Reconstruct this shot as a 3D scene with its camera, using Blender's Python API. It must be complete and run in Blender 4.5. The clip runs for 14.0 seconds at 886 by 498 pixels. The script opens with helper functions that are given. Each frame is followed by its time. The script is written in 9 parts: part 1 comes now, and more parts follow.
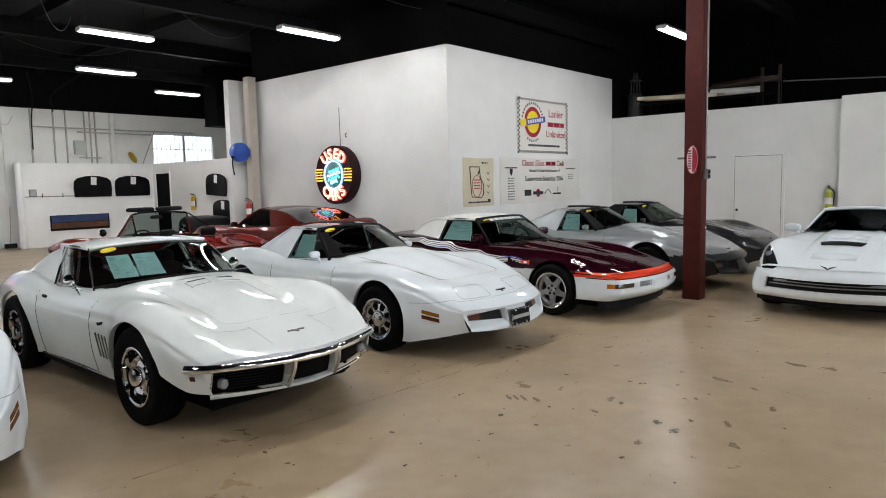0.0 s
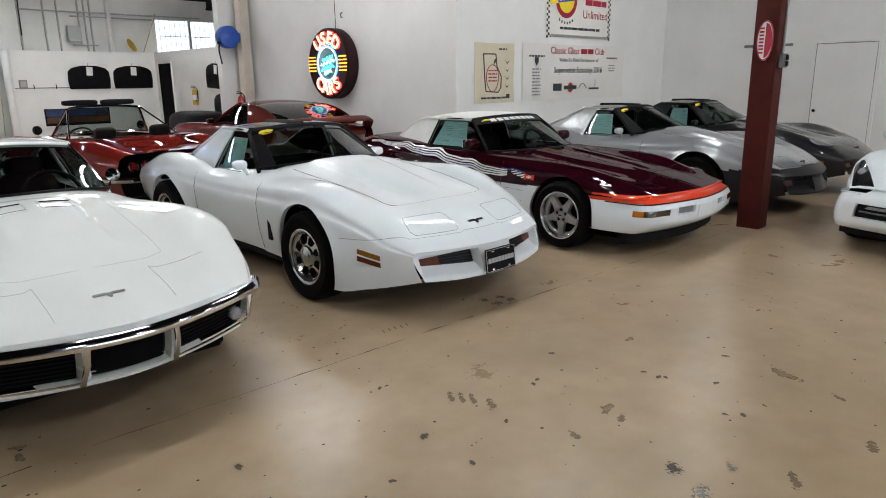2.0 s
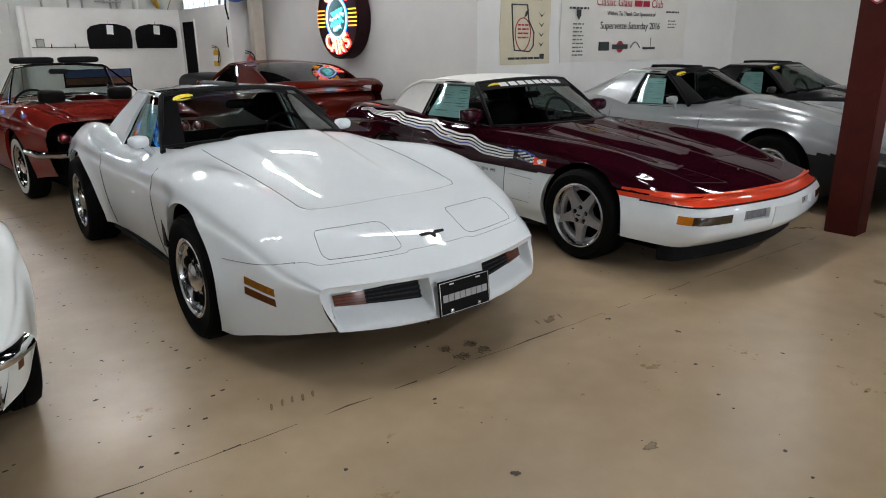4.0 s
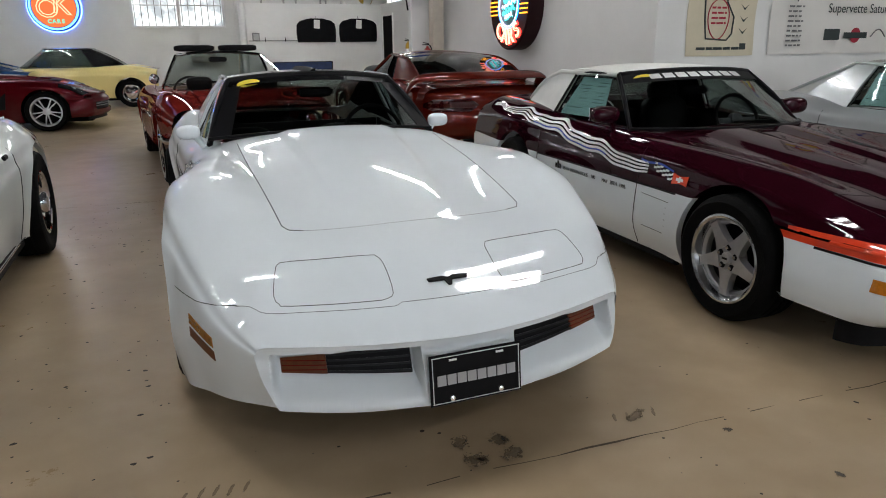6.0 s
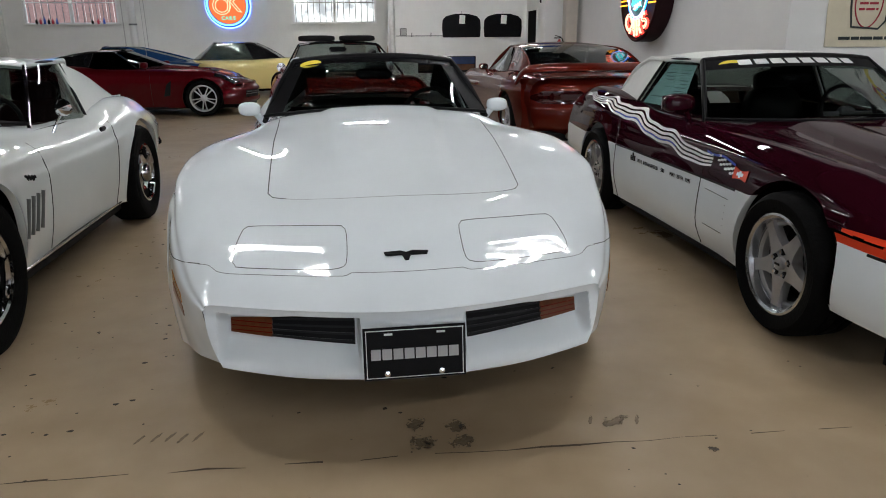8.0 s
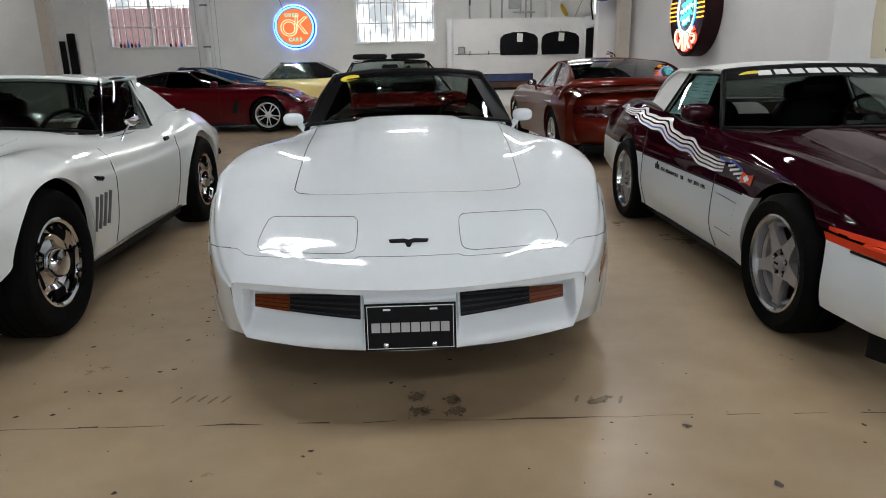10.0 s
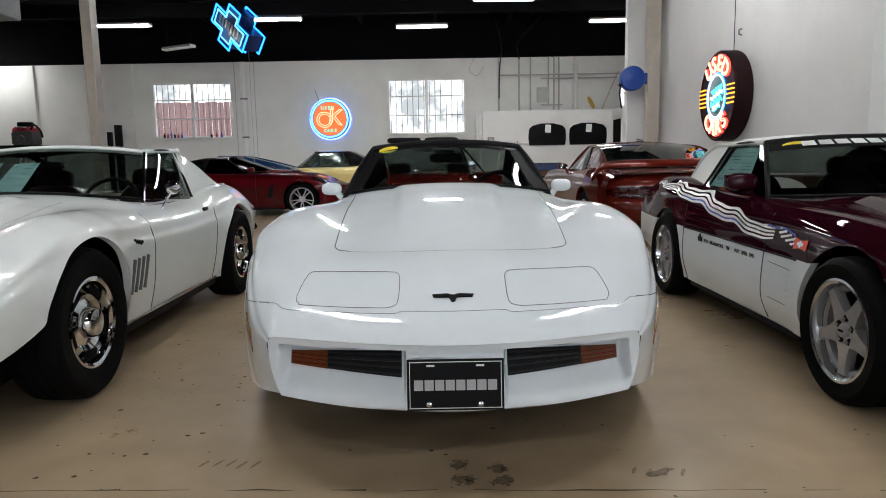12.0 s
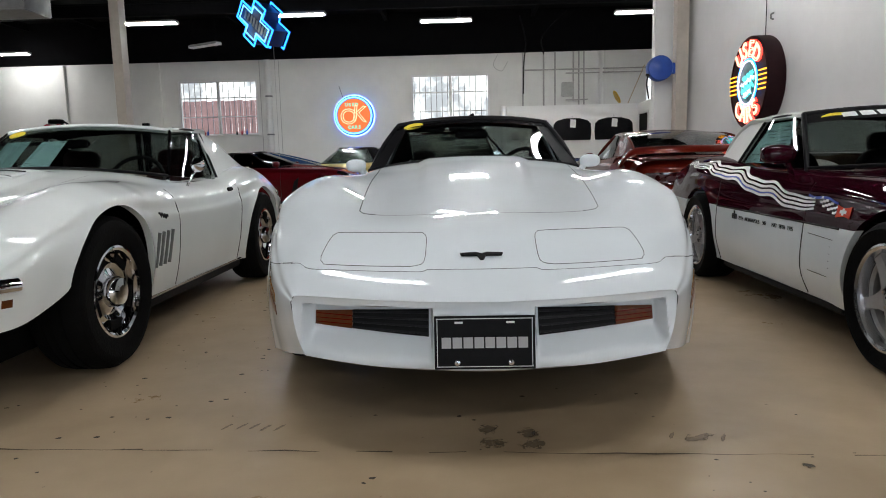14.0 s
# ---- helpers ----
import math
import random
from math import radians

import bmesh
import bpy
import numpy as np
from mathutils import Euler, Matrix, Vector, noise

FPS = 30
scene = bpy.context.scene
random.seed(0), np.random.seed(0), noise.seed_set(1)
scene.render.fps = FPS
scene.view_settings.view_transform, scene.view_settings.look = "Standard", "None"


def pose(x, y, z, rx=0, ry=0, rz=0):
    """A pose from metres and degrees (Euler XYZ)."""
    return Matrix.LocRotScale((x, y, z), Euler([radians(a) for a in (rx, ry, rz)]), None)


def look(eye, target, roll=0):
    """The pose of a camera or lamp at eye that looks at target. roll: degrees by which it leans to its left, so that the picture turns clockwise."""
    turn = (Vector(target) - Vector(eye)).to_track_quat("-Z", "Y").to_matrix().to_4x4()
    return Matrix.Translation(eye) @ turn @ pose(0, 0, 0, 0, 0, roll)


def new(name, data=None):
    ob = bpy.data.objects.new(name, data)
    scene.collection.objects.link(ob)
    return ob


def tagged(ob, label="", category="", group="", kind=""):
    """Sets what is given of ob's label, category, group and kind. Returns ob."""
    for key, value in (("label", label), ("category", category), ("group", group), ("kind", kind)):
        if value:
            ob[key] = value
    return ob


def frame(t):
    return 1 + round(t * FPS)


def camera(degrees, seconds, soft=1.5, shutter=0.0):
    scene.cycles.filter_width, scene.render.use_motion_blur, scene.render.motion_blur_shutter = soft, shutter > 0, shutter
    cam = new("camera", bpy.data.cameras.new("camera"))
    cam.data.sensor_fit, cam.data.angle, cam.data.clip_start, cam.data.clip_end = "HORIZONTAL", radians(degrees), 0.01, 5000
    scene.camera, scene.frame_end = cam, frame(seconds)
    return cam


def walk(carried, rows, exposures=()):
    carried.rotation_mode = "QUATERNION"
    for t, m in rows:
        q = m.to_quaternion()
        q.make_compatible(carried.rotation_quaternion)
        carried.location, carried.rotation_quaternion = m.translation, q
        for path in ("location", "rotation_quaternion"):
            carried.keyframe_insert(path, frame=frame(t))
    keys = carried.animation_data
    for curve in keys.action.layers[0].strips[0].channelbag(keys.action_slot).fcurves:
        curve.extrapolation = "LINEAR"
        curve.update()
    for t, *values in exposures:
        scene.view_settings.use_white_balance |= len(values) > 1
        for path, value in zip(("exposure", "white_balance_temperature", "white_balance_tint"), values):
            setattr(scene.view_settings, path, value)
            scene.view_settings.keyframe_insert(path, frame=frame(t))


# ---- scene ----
cam = camera(67.0, 14.0, 1.0)
METRES, EYE, TILT, LEAN, TURN = 6.6, 1.645, 0.0, 0.0, -48.0
PATH = [
    (0, (0.342, -0.059, 1.697), (1.834, 1.259, 1.502), -1.2),
    (0.5, (0.877, 0.1, 1.669), (2.315, 1.465, 1.403), -1.3),
    (1, (1.387, 0.269, 1.631), (2.788, 1.658, 1.301), -1.1),
    (1.5, (1.861, 0.444, 1.622), (3.229, 1.829, 1.164), -1.0),
    (2, (2.284, 0.716, 1.6), (3.637, 2.106, 1.112), -0.8),
    (2.2, (2.444, 0.795, 1.588), (3.791, 2.185, 1.083), -0.9),
    (4.3, (4.033, 1.596, 1.471), (5.214, 3.099, 0.884), -0.5),
    (4.5, (4.152, 1.656, 1.458), (5.311, 3.177, 0.872), -0.5),
    (5, (4.471, 1.757, 1.441), (5.499, 3.37, 0.857), -0.7),
    (5.5, (4.766, 1.876, 1.391), (5.588, 3.603, 0.808), -0.6),
    (6, (5.011, 1.97, 1.376), (5.704, 3.753, 0.794), -0.6),
    (6.5, (5.202, 2.002, 1.326), (5.713, 3.846, 0.744), -0.6),
    (7, (5.351, 1.943, 1.293), (5.757, 3.813, 0.713), -0.6),
    (7.5, (5.493, 1.87, 1.287), (5.849, 3.75, 0.705), -0.7),
    (8, (5.645, 1.85, 1.276), (5.905, 3.745, 0.694), -0.5),
    (8.2, (5.666, 1.828, 1.278), (5.896, 3.727, 0.694), -0.5),
    (10.3, (5.858, 1.537, 1.243), (5.922, 3.473, 0.746), -0.9),
    (10.5, (5.859, 1.558, 1.254), (5.917, 3.509, 0.817), -0.7),
    (11, (5.849, 1.577, 1.207), (5.891, 3.557, 0.929), -1.0),
    (11.5, (5.808, 1.598, 1.144), (5.83, 3.58, 0.878), -1.0),
    (12, (5.777, 1.62, 1.095), (5.781, 3.603, 0.832), -1.0),
    (12.5, (5.766, 1.636, 1.049), (5.751, 3.619, 0.787), -1.1),
    (13, (5.774, 1.643, 1.01), (5.74, 3.626, 0.75), -1.2),
    (13.5, (5.77, 1.647, 0.974), (5.72, 3.629, 0.714), -1.1),
    (14, (5.758, 1.676, 0.932), (5.692, 3.658, 0.674), -1.3),
]
EXPOSURES = [(0.0, 0.34), (2.0, 0.28), (4.5, 0.0), (5.5, -0.06), (7.0, -0.19), (9.0, -0.08), (11.0, 0.0), (14.0, -0.03)]
walk(cam, [(t, look(eye, target, roll)) for t, eye, target, roll in PATH], EXPOSURES)

# ---------------------------------------------------------------- light
world = bpy.data.worlds.new("world")
scene.world = world
world.use_nodes = True
world.node_tree.nodes["Background"].inputs[0].default_value = (0.75, 0.85, 1.0, 1)
world.node_tree.nodes["Background"].inputs[1].default_value = 2.6
TUBE_POWER = 136.0
DAYLIGHT = 2.1
ADDED_OPENING_POWER = 144.0


# ---------------------------------------------------------------- materials
def material(name, colour, rough=0.5, metal=0.0, coat=0.0, vary=0.0, scale=6.0, bump=0.0, bump_scale=60.0,
             emit=0.0, rough_vary=0.0, random_tint=0.0, second=None, spec=0.5):
    m = bpy.data.materials.new(name)
    m.use_nodes = True
    nt = m.node_tree
    b = nt.nodes["Principled BSDF"]
    b.inputs["Base Color"].default_value = (*colour, 1)
    b.inputs["Roughness"].default_value = rough
    b.inputs["Metallic"].default_value = metal
    b.inputs["Coat Weight"].default_value = coat
    b.inputs["Coat Roughness"].default_value = 0.03
    b.inputs["Specular IOR Level"].default_value = spec
    if emit:
        b.inputs["Emission Color"].default_value = (*colour, 1)
        b.inputs["Emission Strength"].default_value = emit
    if vary or bump or rough_vary:
        co = nt.nodes.new("ShaderNodeTexCoord")
    if vary or rough_vary:
        n = nt.nodes.new("ShaderNodeTexNoise")
        n.inputs["Scale"].default_value = scale
        n.inputs["Detail"].default_value = 8
        n.inputs["Roughness"].default_value = 0.65
        nt.links.new(co.outputs["Object"], n.inputs["Vector"])
    if vary:
        ramp = nt.nodes.new("ShaderNodeValToRGB")
        dark = second or tuple(c * (1 - vary) for c in colour)
        ramp.color_ramp.elements[0].position, ramp.color_ramp.elements[1].position = 0.32, 0.68
        ramp.color_ramp.elements[0].color = (*dark, 1)
        ramp.color_ramp.elements[1].color = (*colour, 1)
        nt.links.new(n.outputs["Fac"], ramp.inputs["Fac"])
        nt.links.new(ramp.outputs["Color"], b.inputs["Base Color"])
    if rough_vary:
        r = nt.nodes.new("ShaderNodeMapRange")
        r.inputs["To Min"].default_value = max(0.0, rough - rough_vary)
        r.inputs["To Max"].default_value = min(1.0, rough + rough_vary)
        nt.links.new(n.outputs["Fac"], r.inputs["Value"])
        nt.links.new(r.outputs["Result"], b.inputs["Roughness"])
    if bump:
        n2 = nt.nodes.new("ShaderNodeTexNoise")
        n2.inputs["Scale"].default_value = bump_scale
        n2.inputs["Detail"].default_value = 6
        nt.links.new(co.outputs["Object"], n2.inputs["Vector"])
        bp = nt.nodes.new("ShaderNodeBump")
        bp.inputs["Strength"].default_value = bump
        bp.inputs["Distance"].default_value = 0.01
        nt.links.new(n2.outputs["Fac"], bp.inputs["Height"])
        nt.links.new(bp.outputs["Normal"], b.inputs["Normal"])
    return m


def paint(name, colour, metal=0.0, rough=0.35, coat=1.0, spec=0.05):
    return material(name, colour, rough=rough, metal=metal, coat=coat, vary=0.05, scale=2.5, bump=0.012, bump_scale=9.0, spec=spec)


def glass_material(name, tint, rough=0.0, least=0.035, most=0.85):
    m = bpy.data.materials.new(name)
    m.use_nodes = True
    nt = m.node_tree
    nt.nodes.remove(nt.nodes["Principled BSDF"])
    out = nt.nodes["Material Output"]
    clear = nt.nodes.new("ShaderNodeBsdfTransparent")
    clear.inputs["Color"].default_value = (*[c ** 0.5 for c in tint], 1)
    gloss = nt.nodes.new("ShaderNodeBsdfGlossy")
    gloss.inputs["Roughness"].default_value = rough
    edge = nt.nodes.new("ShaderNodeLayerWeight")
    edge.inputs["Blend"].default_value = 0.5
    power = nt.nodes.new("ShaderNodeMath")
    power.operation = "POWER"
    power.inputs[1].default_value = 4.5
    span = nt.nodes.new("ShaderNodeMapRange")
    span.inputs["To Min"].default_value, span.inputs["To Max"].default_value = least, most
    mix = nt.nodes.new("ShaderNodeMixShader")
    nt.links.new(edge.outputs["Facing"], power.inputs[0])
    nt.links.new(power.outputs[0], span.inputs["Value"])
    nt.links.new(span.outputs["Result"], mix.inputs[0])
    nt.links.new(clear.outputs[0], mix.inputs[1])
    nt.links.new(gloss.outputs[0], mix.inputs[2])
    nt.links.new(mix.outputs[0], out.inputs["Surface"])
    return m


WHITE = paint("white_paint", (0.755, 0.805, 0.835))
WHITE_OLD = paint("classic_white_paint", (0.765, 0.80, 0.785))
MAROON = paint("dark_maroon_paint", (0.022, 0.002, 0.006), coat=0.6, spec=0.0)
SILVER = paint("silver_metallic_paint", (0.42, 0.44, 0.45), metal=0.55, rough=0.3)
CHARCOAL = paint("charcoal_paint", (0.020, 0.020, 0.022), metal=0.3)
SATIN_BLACK = material("satin_black_panels", (0.012, 0.012, 0.013), rough=0.35, spec=0.35, vary=0.2, scale=8)
BLACK_PAINT = paint("black_paint", (0.008, 0.008, 0.009))
COPPER = paint("copper_red_metallic_paint", (0.090, 0.008, 0.004), metal=0.30, coat=0.7, spec=0.0)
RUBY = paint("ruby_red_metallic_paint", (0.080, 0.003, 0.006), metal=0.35, coat=0.6, spec=0.0)
RED = paint("roman_red_paint", (0.20, 0.018, 0.012), coat=0.6, spec=0.0)
YELLOW = paint("butternut_yellow_paint", (0.75, 0.62, 0.26))
BLUE = paint("dark_blue_paint", (0.012, 0.05, 0.14), metal=0.3)
ORANGE_RED = paint("orange_red_stripe", (0.75, 0.06, 0.02))
WHITEWALL = material("whitewall_rubber", (0.6, 0.6, 0.57), rough=0.7, vary=0.1, scale=20)
# Unseen closing walls, toned grey so the car paint mirrors less light.
REAR_WALL = material("grey_unseen_wall", (0.36, 0.36, 0.35), rough=0.7, vary=0.2, scale=0.8, bump=0.2, bump_scale=20)
CHROME = material("chrome", (0.82, 0.82, 0.84), rough=0.06, metal=1.0, vary=0.08, scale=14)
ALLOY = material("machined_alloy", (0.66, 0.67, 0.69), rough=0.36, metal=0.7, vary=0.1, scale=20)
ALLOY_DARK = material("dark_alloy", (0.12, 0.12, 0.13), rough=0.4, metal=0.8, vary=0.2, scale=20)
RUBBER = material("tyre_rubber", (0.004, 0.004, 0.004), rough=0.75, spec=0.07, vary=0.35, scale=18, bump=0.25, bump_scale=90)
TRIM = material("black_trim", (0.006, 0.006, 0.007), rough=0.55, spec=0.12, vary=0.3, scale=25, bump=0.08)
DARK = material("dark_underside", (0.003, 0.003, 0.003), rough=0.9, spec=0.1, vary=0.4, scale=12)
LEATHER = material("black_leather", (0.005, 0.0047, 0.0047), rough=0.6, spec=0.15, vary=0.3, scale=20, bump=0.2, bump_scale=120)
POLISHED = material("polished_alloy", (0.70, 0.71, 0.73), rough=0.16, metal=0.95, vary=0.15, scale=16)
WINDOW_GLASS = glass_material("window_glass", (0.88, 0.90, 0.90), least=0.0, most=0.25)
CAST_ALLOY = material("grey_cast_alloy", (0.46, 0.46, 0.47), rough=0.28, metal=0.5, vary=0.15, scale=20)
SMOKED_LENS = material("smoked_red_lens", (0.045, 0.004, 0.004), rough=0.1, coat=1.0, vary=0.5, scale=30)
RED_LEATHER = material("red_leather", (0.016, 0.003, 0.003), rough=0.55, spec=0.2, vary=0.3, scale=20, bump=0.2, bump_scale=120)
CANVAS = material("white_canvas", (0.76, 0.76, 0.73), rough=0.8, vary=0.08, scale=8, bump=0.3, bump_scale=160)
FADED_INK = material("faded_print", (0.10, 0.20, 0.20), rough=0.7, vary=0.3, scale=60)
SEAM = material("panel_gap", (0.02, 0.02, 0.02), rough=0.8)
GILL = material("dark_grey_vent", (0.10, 0.105, 0.10), rough=0.5, vary=0.3, scale=20)
AMBER = material("amber_lens", (0.13, 0.032, 0.004), rough=0.35, coat=0.25, spec=0.25, vary=0.4, scale=60)
MARKER_AMBER = material("gold_amber_lens", (0.36, 0.15, 0.02), rough=0.25, coat=0.5, vary=0.5, scale=70)
SMOKED_AMBER = material("smoked_amber_lens", (0.055, 0.032, 0.012), rough=0.2, coat=1.0, vary=0.4, scale=50)
TURN_AMBER = material("bright_amber_lens", (0.62, 0.20, 0.01), rough=0.25, coat=0.3, vary=0.3, scale=60)
RED_LENS = material("red_lens", (0.16, 0.006, 0.006), rough=0.12, coat=1.0, vary=0.3, scale=40)
LAMP_GLASS = material("lamp_lens", (0.36, 0.37, 0.40), rough=0.12, metal=0.3, coat=1.0, vary=0.4, scale=50)
GLASS = glass_material("clear_glass", (0.80, 0.85, 0.83))
TINTED = glass_material("tinted_glass", (0.36, 0.41, 0.39), least=0.02, most=0.7)
SMOKED_GLASS = glass_material("smoked_glass", (0.22, 0.25, 0.25), least=0.10)
DARK_GLASS = glass_material("dark_tinted_glass", (0.06, 0.065, 0.07))
PAPER = material("pale_blue_paper", (0.46, 0.78, 0.78), rough=0.8, vary=0.06, scale=5)
WHITE_PAPER = material("white_paper", (0.8, 0.8, 0.78), rough=0.8, vary=0.05, scale=5)
INK = material("dark_ink", (0.03, 0.04, 0.04), rough=0.8)
RED_INK = material("red_ink", (0.35, 0.02, 0.04), rough=0.8)
STICKER = material("yellow_sticker", (0.80, 0.62, 0.02), rough=0.5, vary=0.1, scale=30)
WHITE_DECAL = material("white_decal", (0.75, 0.75, 0.75), rough=0.4, vary=0.08, scale=20)
BLUE_DECAL = material("blue_decal", (0.03, 0.07, 0.45), rough=0.4, vary=0.2, scale=20)

WALL = material("white_wall_paint", (0.78, 0.78, 0.765), rough=0.42, vary=0.10, scale=0.9, bump=0.10, bump_scale=14, rough_vary=0.15)
BLOCK_WALL = material("off_white_wall_paint", (0.72, 0.72, 0.69), rough=0.7, vary=0.14, scale=0.7, bump=0.2, bump_scale=20)
BEIGE = material("beige_steel_paint", (0.52, 0.47, 0.40), rough=0.5, vary=0.15, scale=4, bump=0.05)
BLACK_CEILING = material("black_ceiling_paint", (0.003, 0.003, 0.0035), rough=0.95, spec=0.1, vary=0.5, scale=3, bump=0.3, bump_scale=9)
BLACK_STEEL = material("black_painted_steel", (0.0035, 0.0035, 0.004), rough=0.8, spec=0.08, vary=0.4, scale=6)
OXIDE = material("red_oxide_steel", (0.070, 0.012, 0.009), rough=0.6, spec=0.15, vary=0.3, scale=5, bump=0.1, bump_scale=30)
GREY_PIPE = material("grey_conduit", (0.42, 0.42, 0.40), rough=0.5, metal=0.2, vary=0.2, scale=10)
GREY_METAL = material("grey_sheet_metal", (0.22, 0.22, 0.22), rough=0.45, metal=0.6, vary=0.25, scale=5)
GREY_CABLE = material("dark_grey_cable", (0.05, 0.05, 0.05), rough=0.6, vary=0.3, scale=12)
REEL_BLUE = material("blue_plastic", (0.01, 0.07, 0.38), rough=0.4, vary=0.2, scale=10)
YELLOW_PLASTIC = material("yellow_plastic", (0.62, 0.38, 0.02), rough=0.45, vary=0.2, scale=10)
WOOD = material("pale_lumber", (0.48, 0.38, 0.26), rough=0.7, vary=0.25, scale=9, bump=0.2, bump_scale=40)
PARCHMENT = material("parchment_poster", (0.62, 0.56, 0.42), rough=0.7, vary=0.08, scale=5)
GRILLE_SLAT = material("satin_black_slat", (0.012, 0.012, 0.014), rough=0.5, spec=0.2, vary=0.2, scale=25)
SILVER_MARK = material("silver_grey_print", (0.42, 0.42, 0.43), rough=0.4, vary=0.1, scale=20)
BANNER = material("white_vinyl_banner", (0.73, 0.71, 0.67), rough=0.45, vary=0.05, scale=3)


def floor_material():
    m = material("tan_sealed_concrete", (0.40, 0.305, 0.205), rough=0.22)
    nt = m.node_tree
    b = nt.nodes["Principled BSDF"]
    co = nt.nodes.new("ShaderNodeTexCoord")

    def noise_tex(scale, detail=8, rough=0.6):
        n = nt.nodes.new("ShaderNodeTexNoise")
        n.inputs["Scale"].default_value, n.inputs["Detail"].default_value, n.inputs["Roughness"].default_value = scale, detail, rough
        nt.links.new(co.outputs["Object"], n.inputs["Vector"])
        return n

    def ramp(fac, a, ca, z, cz):
        r = nt.nodes.new("ShaderNodeValToRGB")
        r.color_ramp.elements[0].position, r.color_ramp.elements[1].position = a, z
        r.color_ramp.elements[0].color, r.color_ramp.elements[1].color = (*ca, 1), (*cz, 1)
        nt.links.new(fac, r.inputs["Fac"])
        return r.outputs["Color"]

    def mix(fac, one, two, mode="MIX"):
        x = nt.nodes.new("ShaderNodeMix")
        x.data_type, x.blend_type = "RGBA", mode
        if isinstance(fac, float):
            x.inputs["Factor"].default_value = fac
        else:
            nt.links.new(fac, x.inputs["Factor"])
        for value, socket in ((one, x.inputs["A"]), (two, x.inputs["B"])):
            if isinstance(value, tuple):
                socket.default_value = (*value, 1)
            else:
                nt.links.new(value, socket)
        return x.outputs["Result"]

    broad = ramp(noise_tex(0.45, 5).outputs["Fac"], 0.30, (0.345, 0.257, 0.162), 0.72, (0.465, 0.362, 0.242))
    mid = ramp(noise_tex(3.6, 4, 0.5).outputs["Fac"], 0.28, (0.86, 0.84, 0.80), 0.70, (1.0, 1.0, 1.0))
    base = mix(1.0, broad, mid, "MULTIPLY")
    grime = ramp(noise_tex(0.9, 2, 0.4).outputs["Fac"], 0.48, (0, 0, 0), 0.80, (0.62, 0.62, 0.62))
    base = mix(grime, base, (0.20, 0.145, 0.09))
    specks = ramp(noise_tex(26, 3, 0.5).outputs["Fac"], 0.745, (0, 0, 0), 0.77, (0.7, 0.7, 0.7))
    base = mix(specks, base, (0.06, 0.05, 0.04))
    nt.links.new(base, b.inputs["Base Color"])
    r = nt.nodes.new("ShaderNodeMapRange")
    r.inputs["From Min"].default_value, r.inputs["From Max"].default_value = 0.3, 0.7
    r.inputs["To Min"].default_value, r.inputs["To Max"].default_value = 0.25, 0.42
    nt.links.new(noise_tex(1.1, 8, 0.7).outputs["Fac"], r.inputs["Value"])
    nt.links.new(r.outputs["Result"], b.inputs["Roughness"])
    bp = nt.nodes.new("ShaderNodeBump")
    bp.inputs["Strength"].default_value, bp.inputs["Distance"].default_value = 0.10, 0.01
    nt.links.new(noise_tex(7, 8, 0.6).outputs["Fac"], bp.inputs["Height"])
    nt.links.new(bp.outputs["Normal"], b.inputs["Normal"])
    return m


FLOOR = floor_material()


def glow(name, colour, strength):
    m = bpy.data.materials.new(name)
    m.use_nodes = True
    nt = m.node_tree
    nt.nodes.remove(nt.nodes["Principled BSDF"])
    e = nt.nodes.new("ShaderNodeEmission")
    e.inputs["Color"].default_value, e.inputs["Strength"].default_value = (*colour, 1), strength
    nt.links.new(e.outputs[0], nt.nodes["Material Output"].inputs["Surface"])
    return m


TUBE = glow("fluorescent_tube", (0.985, 0.985, 0.985), TUBE_POWER)
NEON_RED_HALO = glow("red_neon_halo", (1.0, 0.035, 0.025), 6.0)
NEON_WHITE = glow("white_neon", (0.85, 0.80, 1.0), 2.2)
NEON_BLUE = glow("blue_neon", (0.02, 0.24, 1.0), 4.5)
NEON_CYAN = glow("cyan_neon", (0.06, 0.62, 0.64), 4.0)
NEON_YELLOW = glow("yellow_neon", (1.0, 0.40, 0.03), 3.0)
NEON_ORANGE = glow("orange_neon", (1.0, 0.52, 0.30), 2.2)
NEON_GREEN = glow("green_neon", (0.25, 0.85, 0.60), 1.2)


# ---------------------------------------------------------------- mesh helpers
def link_mesh(name, bm, mat, smooth=True, angle=35):
    me = bpy.data.meshes.new(name)
    bmesh.ops.recalc_face_normals(bm, faces=bm.faces)
    if smooth:
        for f in bm.faces:
            f.smooth = True
        for e in bm.edges:
            if len(e.link_faces) == 2 and e.calc_face_angle(0) > radians(angle):
                e.smooth = False
    bm.to_mesh(me)
    bm.free()
    me.materials.append(mat)
    return new(name, me)


def part(name, bm, mat, parent, label="", smooth=True, angle=35):
    ob = link_mesh(name, bm, mat, smooth, angle)
    ob.parent = parent
    return tagged(ob, label)


def thing(name, label, category, m=None, group="", kind=""):
    ob = new(name)
    ob.empty_display_size = 0.2
    if m is not None:
        ob.matrix_basis = m
    return tagged(ob, label, category, group, kind)


def grid(rows, bm=None, close=False):
    bm = bm or bmesh.new()
    vs = [[bm.verts.new(p) for p in row] for row in rows]
    n = len(vs[0])
    for a, b in zip(vs, vs[1:]):
        for j in range(n if close else n - 1):
            k = (j + 1) % n
            try:
                bm.faces.new((a[j], a[k], b[k], b[j]))
            except ValueError:
                pass
    return bm


